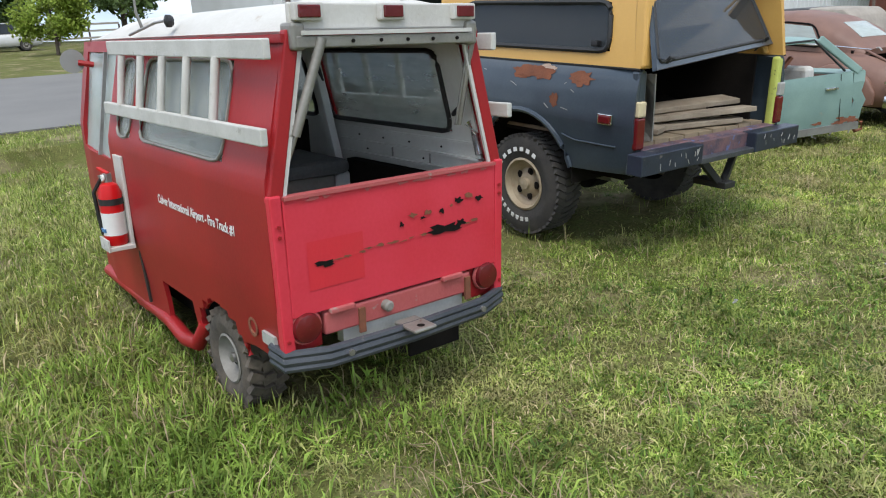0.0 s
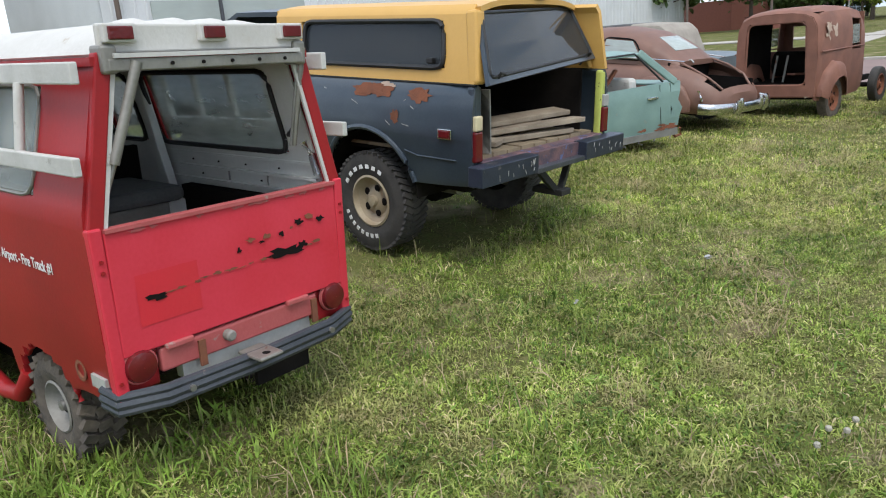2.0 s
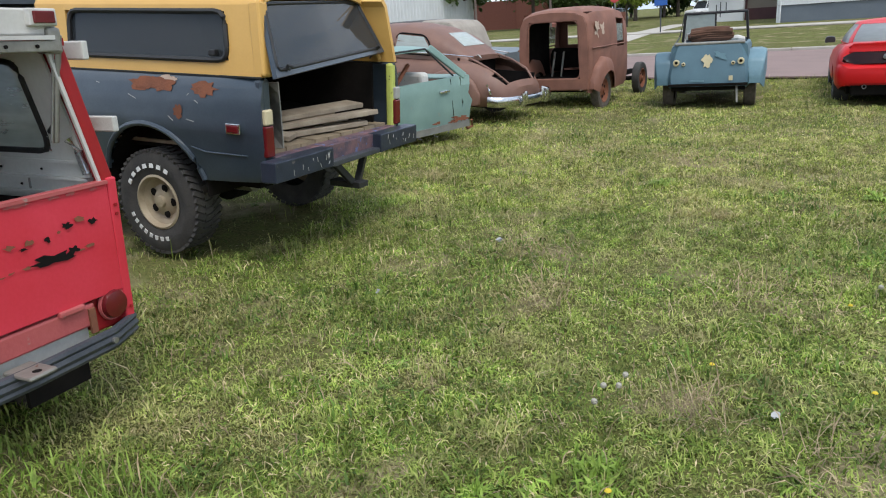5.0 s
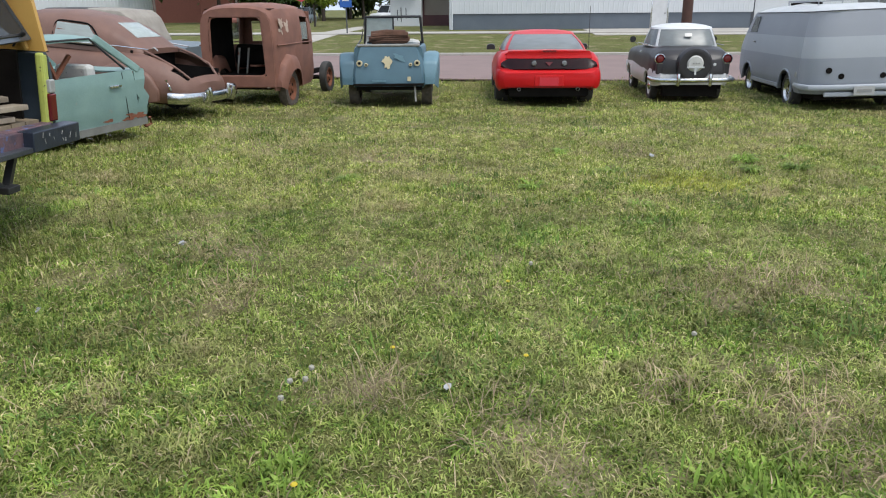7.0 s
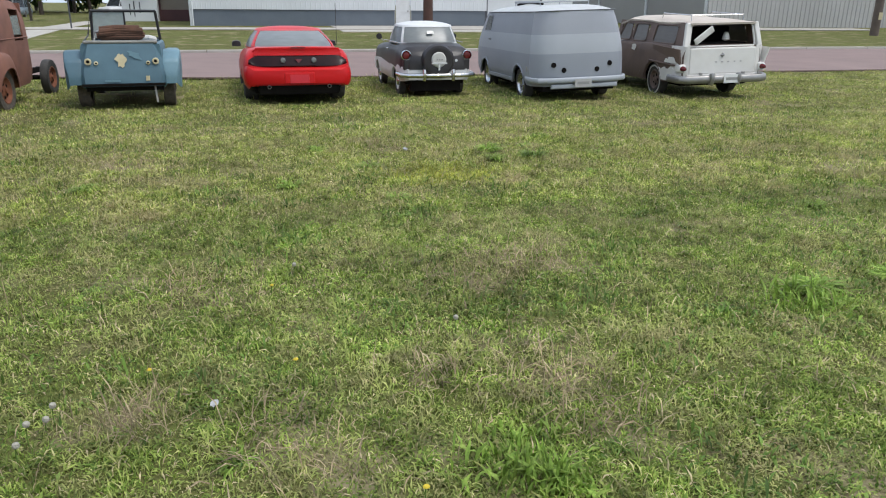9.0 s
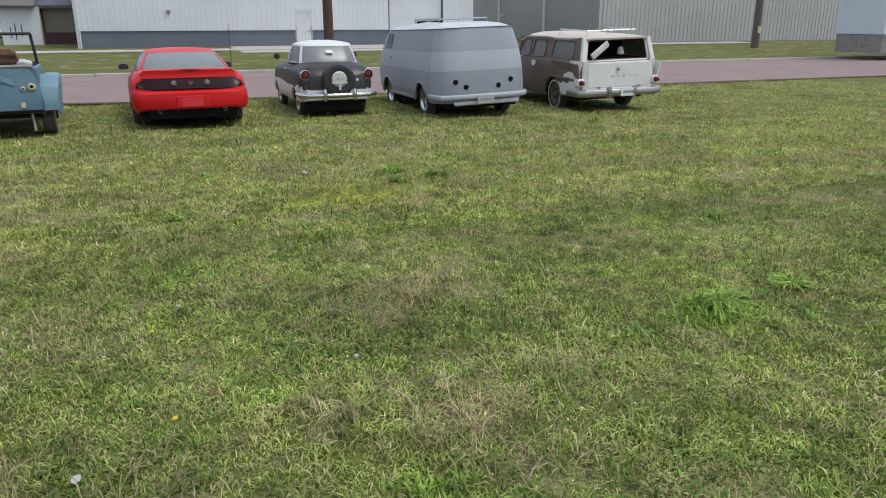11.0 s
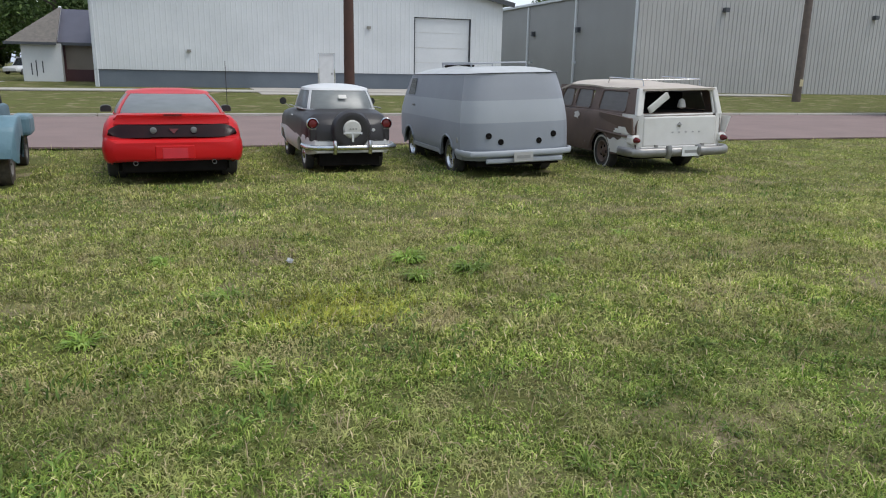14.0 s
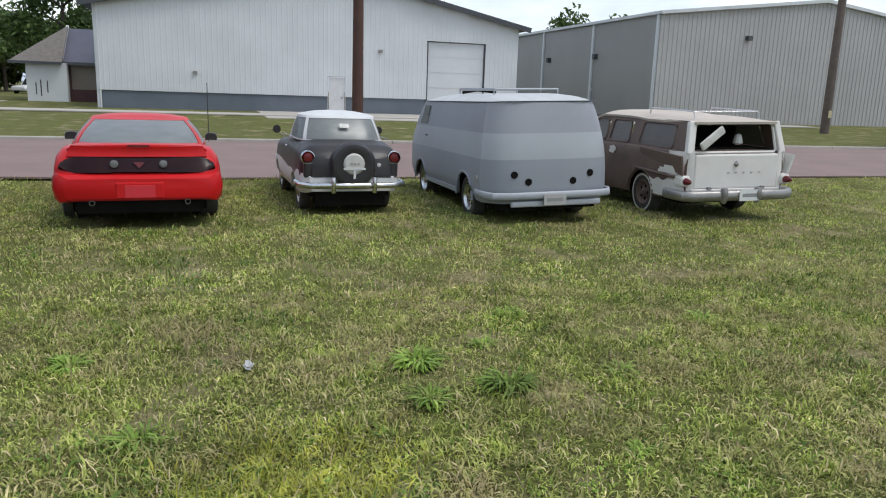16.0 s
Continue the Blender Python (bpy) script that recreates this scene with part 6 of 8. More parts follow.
# brown rusted sedan of the forties, boot lid gone
def brown_sedan(m):
    t = thing("rusted_sedan", m, "brown rusted 1940s sedan with chrome bumper and missing boot lid", "car")
    st = [(0.0, 0.42, 0.62, 0.50), (0.06, 0.36, 0.72, 0.64), (0.2, 0.33, 0.86, 0.74), (0.45, 0.31, 0.98, 0.81), (0.8, 0.3, 1.07, 0.86), (1.2, 0.3, 1.12, 0.88), (2.0, 0.3, 1.12, 0.88), (3.4, 0.3, 1.1, 0.87), (4.4, 0.34, 1.02, 0.75), (4.8, 0.42, 0.9, 0.45)]
    part("body", shell(st, SEC_ROUND, [(1.05, 0.30, 0.37), (3.9, 0.3, 0.37)], 60, skip=lambda p: 0.10 < p.x < 0.90 and abs(p.y) < 0.56 and p.z > 0.60, caps=(True, True)), BROWN, t, "dull brown rusted body", smooth=True, solid=0.02)
    st2 = [(0.86, 1.02, 1.10, 0.52), (1.05, 1.02, 1.24, 0.60), (1.35, 1.02, 1.42, 0.66), (1.75, 1.02, 1.55, 0.69), (2.3, 1.02, 1.61, 0.70), (2.9, 1.02, 1.57, 0.69), (3.2, 1.02, 1.45, 0.66), (3.55, 1.02, 1.12, 0.6)]
    part("roof", shell(st2, [(1.02, 0), (1.0, 0.25), (0.96, 0.5), (0.9, 0.68), (0.78, 0.84), (0.56, 0.95), (0.28, 0.99), (0, 1.0)], (), 40), BROWN, t, "dull brown rusted roof", smooth=True, solid=0.02)
    part("rear_window", patch((1.08, -0.33, 1.262), (1.08, 0.33, 1.262), (1.46, 0.27, 1.462), (1.46, -0.27, 1.462), 6, -0.03), GLASS_PALE, t, "pale hazy rear pane", solid=0.01)
    for s in (1, -1):
        part("side_window", patch((1.5, s * 0.712, 1.12), (2.35, s * 0.72, 1.12), (2.3, s * 0.645, 1.42), (1.75, s * 0.63, 1.40), 4), GLASS_PALE, t, "pale side pane", solid=0.01)
        part("window_rim", loop_frame([(1.46, s * 0.70, 1.10), (2.4, s * 0.71, 1.10), (2.34, s * 0.62, 1.45), (1.72, s * 0.605, 1.43)], 0.014, 0.12), DARK, t)
        part("belt_strip", tube([(0.72, s * 0.60, 1.115), (1.2, s * 0.72, 1.135), (2.4, s * 0.76, 1.135), (3.4, s * 0.72, 1.11)], 0.012, 6), CHROME, t, "bright belt strip")
        part("fender_bulge", shell([(0.42, 0.36, 0.52, 0.02), (0.55, 0.33, 0.74, 0.07), (0.85, 0.32, 0.88, 0.10), (1.2, 0.32, 0.88, 0.10), (1.6, 0.32, 0.72, 0.07), (1.85, 0.34, 0.5, 0.02)], SEC_ROUND, [(1.05, 0.30, 0.37)], 30), BROWN, t, smooth=True, solid=0.015).location = (0, s * 0.82, 0)
        part("fender_flute", tube([(0.85, s * 0.925, 0.80), (1.1, s * 0.935, 0.82), (1.5, s * 0.905, 0.80)], 0.01, 6), BROWN, t)
        part("fender_flute", tube([(0.8, s * 0.935, 0.76), (1.1, s * 0.945, 0.775), (1.5, s * 0.915, 0.755)], 0.01, 6), BROWN, t)
        part("tail_lamp_trim", tube([(0.30, s * 0.80, 0.70), (0.25, s * 0.79, 0.6), (0.24, s * 0.77, 0.54)], 0.022, 8), CHROME, t)
        wheel(t, 1.05, s * 0.70, 0.32, 0.33, 0.17, RIM_GREY, side=s)
        wheel(t, 3.9, s * 0.70, 0.32, 0.33, 0.17, RIM_GREY, side=s)
        part("bumper_guard", tube([(-0.14, s * 0.30, 0.36), (-0.19, s * 0.30, 0.46), (-0.16, s * 0.30, 0.58)], 0.04, 10), CHROME, t, smooth=True)
        part("boot_edge", tube([(0.10, s * 0.42, 0.70), (0.3, s * 0.52, 0.87), (0.6, s * 0.53, 1.0), (0.9, s * 0.48, 1.09)], 0.02, 8), BROWN, t)
    part("bumper", blade([(0.18, 0.95, 0.44), (0.02, 0.90, 0.44), (-0.08, 0.72, 0.435), (-0.14, 0.4, 0.43), (-0.16, 0.0, 0.43), (-0.14, -0.4, 0.43), (-0.08, -0.72, 0.435), (0.02, -0.90, 0.44), (0.18, -0.95, 0.44)], 0.04, 0.085), CHROME, t, "dull chrome rear bumper", smooth=True)
    for y in (0.42, -0.42):
        part("bumper_guard", tube([(-0.16, y, 0.34), (-0.21, y, 0.44), (-0.19, y, 0.56)], 0.045, 10), CHROME, t, "chrome bumper guard", smooth=True)
    # Boot lining is near-black, so the open boot's shade is painted in.
    part("boot_floor", box((0.1, -0.55, 0.50), (1.0, 0.55, 0.54)), DARK, t)
    part("boot_back", box((1.0, -0.6, 0.5), (1.04, 0.6, 1.08)), DARK, t)
    for s in (1, -1):
        part("boot_side", box((0.15, s * 0.56 - 0.02, 0.5), (1.0, s * 0.56 + 0.02, 0.80)), DARK, t)
    part("boot_hinge", tube([(0.92, 0.25, 1.09), (0.82, 0.27, 1.12), (0.74, 0.3, 1.08)], 0.012, 6), CLEAR_LENS, t)
    underside(t, 0.4, 4.4, 0.65, 0.28, 0.34)
    return t


brown_sedan(pose(11.43, 4.58, -0.03, 0.5, -5.0, 83) @ Matrix.Scale(0.94, 4))


# dark soft-top off-roader
def soft_top(m):
    t = thing("soft_top_jeep", m, "grey-blue small off-roader with worn black and tan soft top", "car")
    part("tub", shell([(0, 0.45, 0.98, 0.74), (0.1, 0.42, 1.0, 0.76), (3.0, 0.42, 1.0, 0.76), (3.4, 0.45, 0.95, 0.7)], SEC_BOX, [(0.75, 0.4, 0.36), (2.75, 0.4, 0.36)], 40), JEEP_GREY, t, "grey-blue body", smooth=True, solid=0.02)
    part("soft_top", shell([(0.0, 0.99, 1.5, 0.70), (0.12, 0.99, 1.62, 0.70), (0.9, 0.99, 1.66, 0.69), (1.15, 0.99, 1.66, 0.69)], SEC_BOX, (), 16), SOFT_TOP, t, "worn black soft top", smooth=True, solid=0.02)
    part("front_top", shell([(1.15, 0.99, 1.66, 0.69), (1.9, 0.99, 1.64, 0.69), (2.1, 0.99, 1.5, 0.66), (2.3, 0.99, 1.02, 0.66)], SEC_BOX, (), 16), TAN_TOP, t, "stained tan soft top front", smooth=True, solid=0.02)
    for s in (1, -1):
        part("door_window", patch((1.3, s * 0.705, 1.04), (2.1, s * 0.70, 1.04), (1.95, s * 0.69, 1.5), (1.3, s * 0.70, 1.52), 3), GLASS_CAR, t, solid=0.01)
        part("door", sheet([1.25, 1.7, 2.15], [0.5, 0.75, 1.0], lambda x, z: V(x, s * 0.768, z)), JEEP_GREY, t, solid=0.012)
        wheel(t, 0.75, s * 0.64, 0.34, 0.34, 0.2, RIM_GREY, side=s)
        wheel(t, 2.75, s * 0.64, 0.34, 0.34, 0.2, RIM_GREY, side=s)
    return t


soft_top(pose(15.6, 9.5, 0.2, 0, 3, -95) @ Matrix.Scale(0.94, 4))


# brown panel delivery body on a bare frame
def panel_van(m):
    rng = random.Random(12)
    t = thing("panel_delivery_van", m, "rusty brown 1930s panel delivery body with doorless rear", "van")
    st = [(0.0, 0.36, 1.74, 0.66), (0.08, 0.34, 1.79, 0.70), (0.4, 0.33, 1.83, 0.73), (1.2, 0.33, 1.84, 0.74), (1.75, 0.34, 1.80, 0.72), (1.95, 0.4, 1.70, 0.70)]
    part("body", shell(st, [(0.96, 0), (1.0, 0.15), (1.0, 0.5), (0.985, 0.7), (0.95, 0.84), (0.86, 0.93), (0.66, 0.975), (0.34, 0.995), (0, 1.0)], [(0.55, 0.30, 0.42)], 40, skip=lambda p: 1.25 < p.x < 1.7 and 1.15 < p.z < 1.5 and abs(p.y) > 0.5, caps=(False, False)), BROWN_V, t, "red-brown rusted sheet body", smooth=True, solid=0.025)
    zs = cuts(0.42, 1.738, 12, 0.60, 1.60, 1.643, 1.705, 1.725)
    def RW(v, z):
        half = float(np.interp(z, [0.36, 0.567, 1.05, 1.326, 1.52, 1.643, 1.705, 1.733, 1.74], [0.634, 0.66, 0.66, 0.65, 0.627, 0.568, 0.436, 0.24, 0.05]))
        return V(0.0, v * half, z)
    part("rear_frame", sheet([-1, -0.88, -0.77, -0.3, 0.3, 0.77, 0.88, 1], zs, RW, lambda v, z: abs(v) < 0.77 and 0.60 < z < 1.60), BROWN_V, t, "rusted rear door frame", solid=0.03)
    part("opening_rim", loop_frame([(-0.008, -0.51, 0.60), (-0.008, 0.51, 0.60), (-0.008, 0.47, 1.60), (-0.008, -0.47, 1.60)], 0.018, 0.12), BROWN_V, t)
    part("front_bulkhead", sheet([-1, -0.75, -0.06, 0.06, 0.75, 1], [0.4, 1.12, 1.5, 1.68], lambda v, z: V(1.9, v * 0.68, z), lambda v, z: 0.06 < abs(v) < 0.75 and 1.12 < z < 1.5), BROWN_V, t, "front bulkhead with empty windscreen", solid=0.03)
    # Floor and roof lining near-black, the interior's shade in their colour.
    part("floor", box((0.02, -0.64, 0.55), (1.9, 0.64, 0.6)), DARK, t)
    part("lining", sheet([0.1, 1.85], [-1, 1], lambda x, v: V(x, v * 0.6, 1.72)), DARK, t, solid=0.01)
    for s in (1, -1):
        # Near-black sheet added to keep the inside dark.
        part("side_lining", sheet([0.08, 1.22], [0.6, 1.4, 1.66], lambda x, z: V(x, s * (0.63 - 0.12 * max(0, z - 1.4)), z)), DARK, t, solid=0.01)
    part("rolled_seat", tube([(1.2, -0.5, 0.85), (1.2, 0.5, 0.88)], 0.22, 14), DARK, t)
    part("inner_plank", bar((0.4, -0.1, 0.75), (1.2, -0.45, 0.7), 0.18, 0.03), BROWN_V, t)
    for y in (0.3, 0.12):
        part("inner_rod", tube([(0.6, y, 0.6), (0.65, y - 0.05, 1.05)], 0.02, 8), GREY_TRIM, t)
    for s in (1, -1):
        part("rear_fender", shell([(0.02, 0.42, 0.52, 0.05), (0.12, 0.36, 0.78, 0.13), (0.4, 0.34, 0.96, 0.17), (0.75, 0.34, 0.92, 0.16), (1.05, 0.34, 0.62, 0.09), (1.2, 0.36, 0.42, 0.03)], SEC_ROUND, [(0.55, 0.3, 0.40)], 30), BROWN_V, t, "dented rusted fender", smooth=True, solid=0.015).location = (0, s * 0.70, 0)
        wheel(t, 0.55, s * 0.68, 0.34, 0.355, 0.16, RUST, TYRE_MUD, side=s)
        wheel(t, 3.0, s * 0.62, 0.33, 0.33, 0.15, RUST, TYRE, side=s)
        part("frame_rail", bar((0.2, s * 0.35, 0.45), (3.4, s * 0.32, 0.45), 0.06, 0.1), DARK, t)
        part("belt_moulding", tube([(0.05, s * 0.715, 1.12), (0.5, s * 0.745, 1.12), (1.9, s * 0.715, 1.12)], 0.014, 6), BROWN_V, t)
        part("side_window", patch((1.27, s * 0.715, 1.17), (1.68, s * 0.705, 1.17), (1.68, s * 0.69, 1.48), (1.27, s * 0.70, 1.48), 2), GLASS, t, solid=0.006)
        for k in range(4):
            part("filler_patch", blob_patch(rng, (0.22 + rng.uniform(0, 0.35), s * (0.722 - 0.006 * k), 1.5 - 0.06 * k), (1, 0, 0), (0, -0.1 * s, 1), 0.12, 0.08, 16, 0.5), BARE, t, solid=0.001)
    part("front_axle", tube([(3.0, -0.6, 0.33), (3.0, 0.6, 0.33)], 0.045, 8), DARK, t)
    part("engine_stub", box((2.2, -0.18, 0.4), (2.7, 0.18, 0.7)), DARK, t, bevel=0.03)
    part("rear_valance", box((-0.02, -0.66, 0.40), (0.02, 0.66, 0.56)), BROWN_V, t, bevel=0.015)
    for y in (0.5, -0.55):
        part("pale_bracket", blob_patch(rng, (-0.026, y, 0.48), (0, 1, 0), (0, 0, 1), 0.06, 0.08, 12, 0.3), BARE, t, solid=0.002)
    underside(t, 0.1, 1.9, 0.55, 0.36, 0.42)
    return t


panel_van(pose(12.906, 4.592, -0.08, 0, 0, -3.4))


# faded blue open roadster tub
def blue_roadster(m):
    rng = random.Random(15)
    t = thing("open_roadster", m, "faded blue open-topped small car with folded canvas and black windscreen frame", "car")
    def tail(x):
        return float(np.interp(x, [0, 0.1, 0.5, 1.0, 2.8], [0.60, 0.66, 0.70, 0.71, 0.66]))
    def TB(v, z):
        lean = 0.16 * max(0, (z - 0.42) / 0.62) ** 1.3
        half = float(np.interp(z, [0.4, 0.6, 0.95, 1.05], [0.65, 0.66, 0.58, 0.54]))
        return V(lean + 0.10 * v * v * (abs(v) > 0.9), v * half, z)
    part("rear_panel", sheet(steps(-1, 1, 16), steps(0.40, 1.05, 8), TB), BLUE_J, t, "faded blue tail panel", smooth=True, solid=0.03)
    part("tub", shell([(0.17, 0.36, 1.05, 0.60), (0.3, 0.34, 1.06, 0.62), (1.2, 0.34, 1.04, 0.64), (2.2, 0.36, 1.02, 0.62), (3.0, 0.4, 0.98, 0.5)], SEC_BOX, [(0.62, 0.30, 0.36)], 40, skip=lambda p: 0.5 < p.x < 1.75 and abs(p.y) < 0.52 and p.z > 0.9), BLUE_J, t, smooth=True, solid=0.025)
    part("deck_edge", bar((0.2, -0.55, 1.06), (0.2, 0.55, 1.06), 0.10, 0.05), GREY_TRIM, t, "worn grey top edge", bevel=0.02)
    for s in (1, -1):
        part("rear_fender", shell([(0.06, 0.42, 0.5, 0.08), (0.14, 0.34, 0.78, 0.14), (0.4, 0.32, 0.92, 0.17), (0.8, 0.32, 0.92, 0.17), (1.1, 0.34, 0.6, 0.12), (1.2, 0.36, 0.42, 0.04)], SEC_BOX, [(0.62, 0.30, 0.36)], 30), BLUE_J if s > 0 else BLUE_PALE, t, "blue rear fender", smooth=True, solid=0.02).location = (0, s * 0.72, 0)
        wheel(t, 0.62, s * 0.65, 0.30, 0.31, 0.19, RIM_GREY, TYRE_MUD, side=s)
        wheel(t, 2.75, s * 0.65, 0.30, 0.31, 0.17, RIM_GREY, side=s)
        part("front_fender", box((2.3, s * 0.72 - 0.14, 0.5), (3.0, s * 0.72 + 0.14, 0.82)), BLUE_PALE, t, bevel=0.06)
        for y, r, z in ((0.50, 0.052, 0.77), (0.385, 0.03, 0.745)):
            part("lamp_hole_ring", lathe([(0.08, r), (0.035, r), (0.03, r * 0.6), (0.05, r * 0.45)], 18, "X", (0, s * y, z), cap=False), CREAM, t, "cream lamp opening")
            # Near-black disc paints the shade inside the lamp opening.
            part("lamp_hole", lathe([(0.034, r * 0.42), (0.036, 0.001)], 12, "X", (0, s * y, z)), DARK, t)
        part("windscreen_post", tube([(1.72, s * 0.56, 1.03), (1.66, s * 0.52, 1.52)], 0.024, 8), BLACK, t)
    part("windscreen_top", tube([(1.66, -0.53, 1.52), (1.66, 0.53, 1.52)], 0.024, 8), BLACK, t, "black windscreen frame")
    part("windscreen_bottom", tube([(1.72, -0.56, 1.05), (1.72, 0.56, 1.05)], 0.02, 8), BLACK, t)
    part("windscreen_middle", tube([(1.72, 0, 1.05), (1.66, 0, 1.52)], 0.016, 8), BLACK, t)
    part("windscreen_pane", patch((1.715, 0.54, 1.07), (1.715, 0.0, 1.07), (1.665, 0.0, 1.5), (1.665, 0.5, 1.5), 3), GLASS_PALE, t, solid=0.005)
    part("side_bar", tube([(0.35, 0.57, 1.04), (1.5, 0.60, 1.12), (1.66, 0.54, 1.5)], 0.014, 6), BLACK, t)
    roll = bmesh.new()
    for k in range(5):
        tube([(0.45 + rng.uniform(-0.05, 0.08), -0.30 + rng.uniform(-0.06, 0.02), 1.12 + 0.035 * k), (0.48, 0.05, 1.13 + 0.035 * k), (0.45 + rng.uniform(-0.05, 0.08), 0.34 + rng.uniform(-0.05, 0.05), 1.11 + 0.033 * k)], 0.05, 8, roll)
    part("folded_canvas", roll, CLOTH, t, "folded brown canvas hood", smooth=True)
    part("white_cloth", tube([(0.55, -0.25, 1.10), (0.5, -0.42, 1.11), (0.6, -0.5, 1.08)], 0.05, 8), WHITE_ROOF, t, smooth=True)
    part("hood_roll_bar", tube([(0.55, 0.42, 1.05), (0.6, 0.4, 1.2), (0.75, 0.3, 1.22)], 0.02, 6), STEEL, t)
    part("primer_patch", blob_patch(rng, (0.055, 0.02, 0.80), (0, 1, 0), (0.1, 0, 1), 0.075, 0.1, 18, 0.35), CREAM, t, "worn tan patch", solid=0.002)
    part("primer_patch", blob_patch(rng, (0.075, -0.2, 0.86), (0, 1, 0.4), (0.12, 0, 1), 0.1, 0.05, 18, 0.35), BLUE_PALE, t, solid=0.002)
    part("faded_lettering", box((-0.012, -0.39, 0.47), (-0.002, -0.33, 0.545)), CREAM, t)
    part("faded_lettering", box((-0.012, 0.05, 0.455), (-0.002, 0.28, 0.485)), BLUE_PALE, t)
    part("tail_lip", bar((-0.005, -0.62, 0.41), (-0.005, 0.62, 0.41), 0.03, 0.04), DARK, t)
    part("step_tab", bar((0.05, -0.45, 0.40), (0.0, -0.47, 0.12), 0.03, 0.01), RIM_GREY, t)
    underside(t, 0.15, 2.9, 0.58, 0.30, 0.36)
    return t


blue_roadster(pose(13.5, 2.044, -0.11, 0, 0, 5.7) @ Matrix.Scale(1.043, 4))


# red coupe
def red_coupe(m):
    t = thing("red_coupe", m, "glossy red 1990s sports coupe with rear spoiler", "car")
    st = [(0.0, 0.36, 0.70, 0.80), (0.05, 0.33, 0.80, 0.86), (0.14, 0.34, 0.93, 0.90), (0.3, 0.30, 0.99, 0.93), (0.7, 0.24, 1.0, 0.945), (1.4, 0.2, 0.97, 0.94), (2.5, 0.2, 0.95, 0.93), (3.4, 0.2, 0.90, 0.93), (4.4, 0.24, 0.72, 0.88), (4.85, 0.34, 0.6, 0.66)]
    part("body", shell(st, SEC, [(1.1, 0.28, 0.36), (3.75, 0.28, 0.36)], 70), CAR_RED, t, "glossy red body", smooth=True, solid=0.02)
    part("bumper_cover", shell([(-0.085, 0.40, 0.60, 0.76), (-0.06, 0.36, 0.64, 0.84), (0.0, 0.34, 0.675, 0.90), (0.14, 0.33, 0.685, 0.94)], [(0.94, 0), (0.98, 0.15), (1, 0.5), (0.985, 0.85), (0.95, 1), (0.5, 1.0), (0, 1.0)], (), 12), CAR_RED, t, "red rear bumper cover", smooth=True)
    part("plate_recess", box((-0.10, -0.26, 0.385), (-0.06, 0.26, 0.575)), CAR_RED, t, bevel=0.015)
    part("bare_plate_panel", box((-0.106, -0.165, 0.395), (-0.096, 0.165, 0.54)), RED_PATCH, t, "empty plate panel", bevel=0.01)
    for s in (1, -1):
        part("tail_lamp", sheet(steps(0.30, 0.84, 10), steps(0, 1, 5), lambda y, v: V(np.interp(v, [0, 1], [-0.035, 0.045]) + 0.16 * max(0, y / 0.86 - 0.25) ** 3, s * y, 0.695 + 0.15 * v + (0.012 - 0.075 * max(0, (y - 0.66) / 0.18) ** 2) * (2 * v - 1))), SMOKE_LENS, t, "smoked dark tail lamp", smooth=True, solid=0.05)
        part("reverse_lamp", lathe([(0.0, 0.046), (-0.012, 0.044), (-0.014, 0.036), (-0.022, 0.03), (-0.024, 0.001)], 20, "X", (-0.018, s * 0.265, 0.78)), LENS_GREY, t, "round reversing lamp", smooth=True)
        part("exhaust_tip", lathe([(0.1, 0.032), (-0.06, 0.032), (-0.06, 0.026), (0.1, 0.026)], 14, "X", (0.03, s * 0.52, 0.33), cap=False), STEEL, t)
        wheel(t, 1.1, s * 0.80, 0.32, 0.33, 0.25, CHROME, side=s, rim_r=0.66)
        wheel(t, 3.75, s * 0.80, 0.32, 0.33, 0.24, CHROME, side=s, rim_r=0.66)
        part("mirror", shell([(0, 0, 0.09, 0.08), (0.04, -0.02, 0.12, 0.1), (0.12, 0, 0.1, 0.07)], SEC_ROUND, (), 6), BLACK_P, t, "black door mirror", smooth=True).location = (2.72, s * 0.97, 0.93)
    part("lamp_panel", patch((-0.037, -0.305, 0.69), (-0.037, 0.305, 0.69), (0.043, 0.305, 0.85), (0.043, -0.305, 0.85), 3), SMOKE_LENS, t, "black panel between the lamps", solid=0.05)
    tri = bmesh.new()
    tri.faces.new([tri.verts.new(p) for p in ((-0.012, -0.065, 0.80), (-0.012, 0.065, 0.80), (-0.03, 0.0, 0.73))])
    part("red_emblem", tri, RED_LENS, t, "small dull red emblem", solid=0.02)
    part("deck_face", sheet(steps(-1, 1, 12), [0, 0.5, 1], lambda v, u: V(0.05 + 0.07 * v ** 4 + 0.015 * math.sin(3.14 * u), v * (0.76 - 0.05 * u), 0.855 + 0.13 * u)), CAR_RED, t, "red upright tail face under the spoiler", smooth=True, solid=0.02)
    part("lower_valance", box((0.04, -0.70, 0.19), (0.30, 0.70, 0.36)), DARK, t, "black lower valance", bevel=0.03)
    sp = [(0.20, -0.77, 0.93), (0.09, -0.69, 0.985), (0.03, 0, 1.0), (0.09, 0.69, 0.985), (0.20, 0.77, 0.93)]
    part("spoiler", sheet([0, 0.5, 1], steps(0, 1, 12), lambda u, v: V(*[np.interp(v, [0, 0.16, 0.5, 0.84, 1], [p[k] for p in sp]) for k in range(3)]) + V(0.22 * u, 0, -0.015 * u)), CAR_RED, t, "red rear spoiler", smooth=True, solid=0.035)
    part("brake_lamp", box((0.022, -0.12, 0.975), (0.06, 0.12, 0.995)), RED_LENS, t)
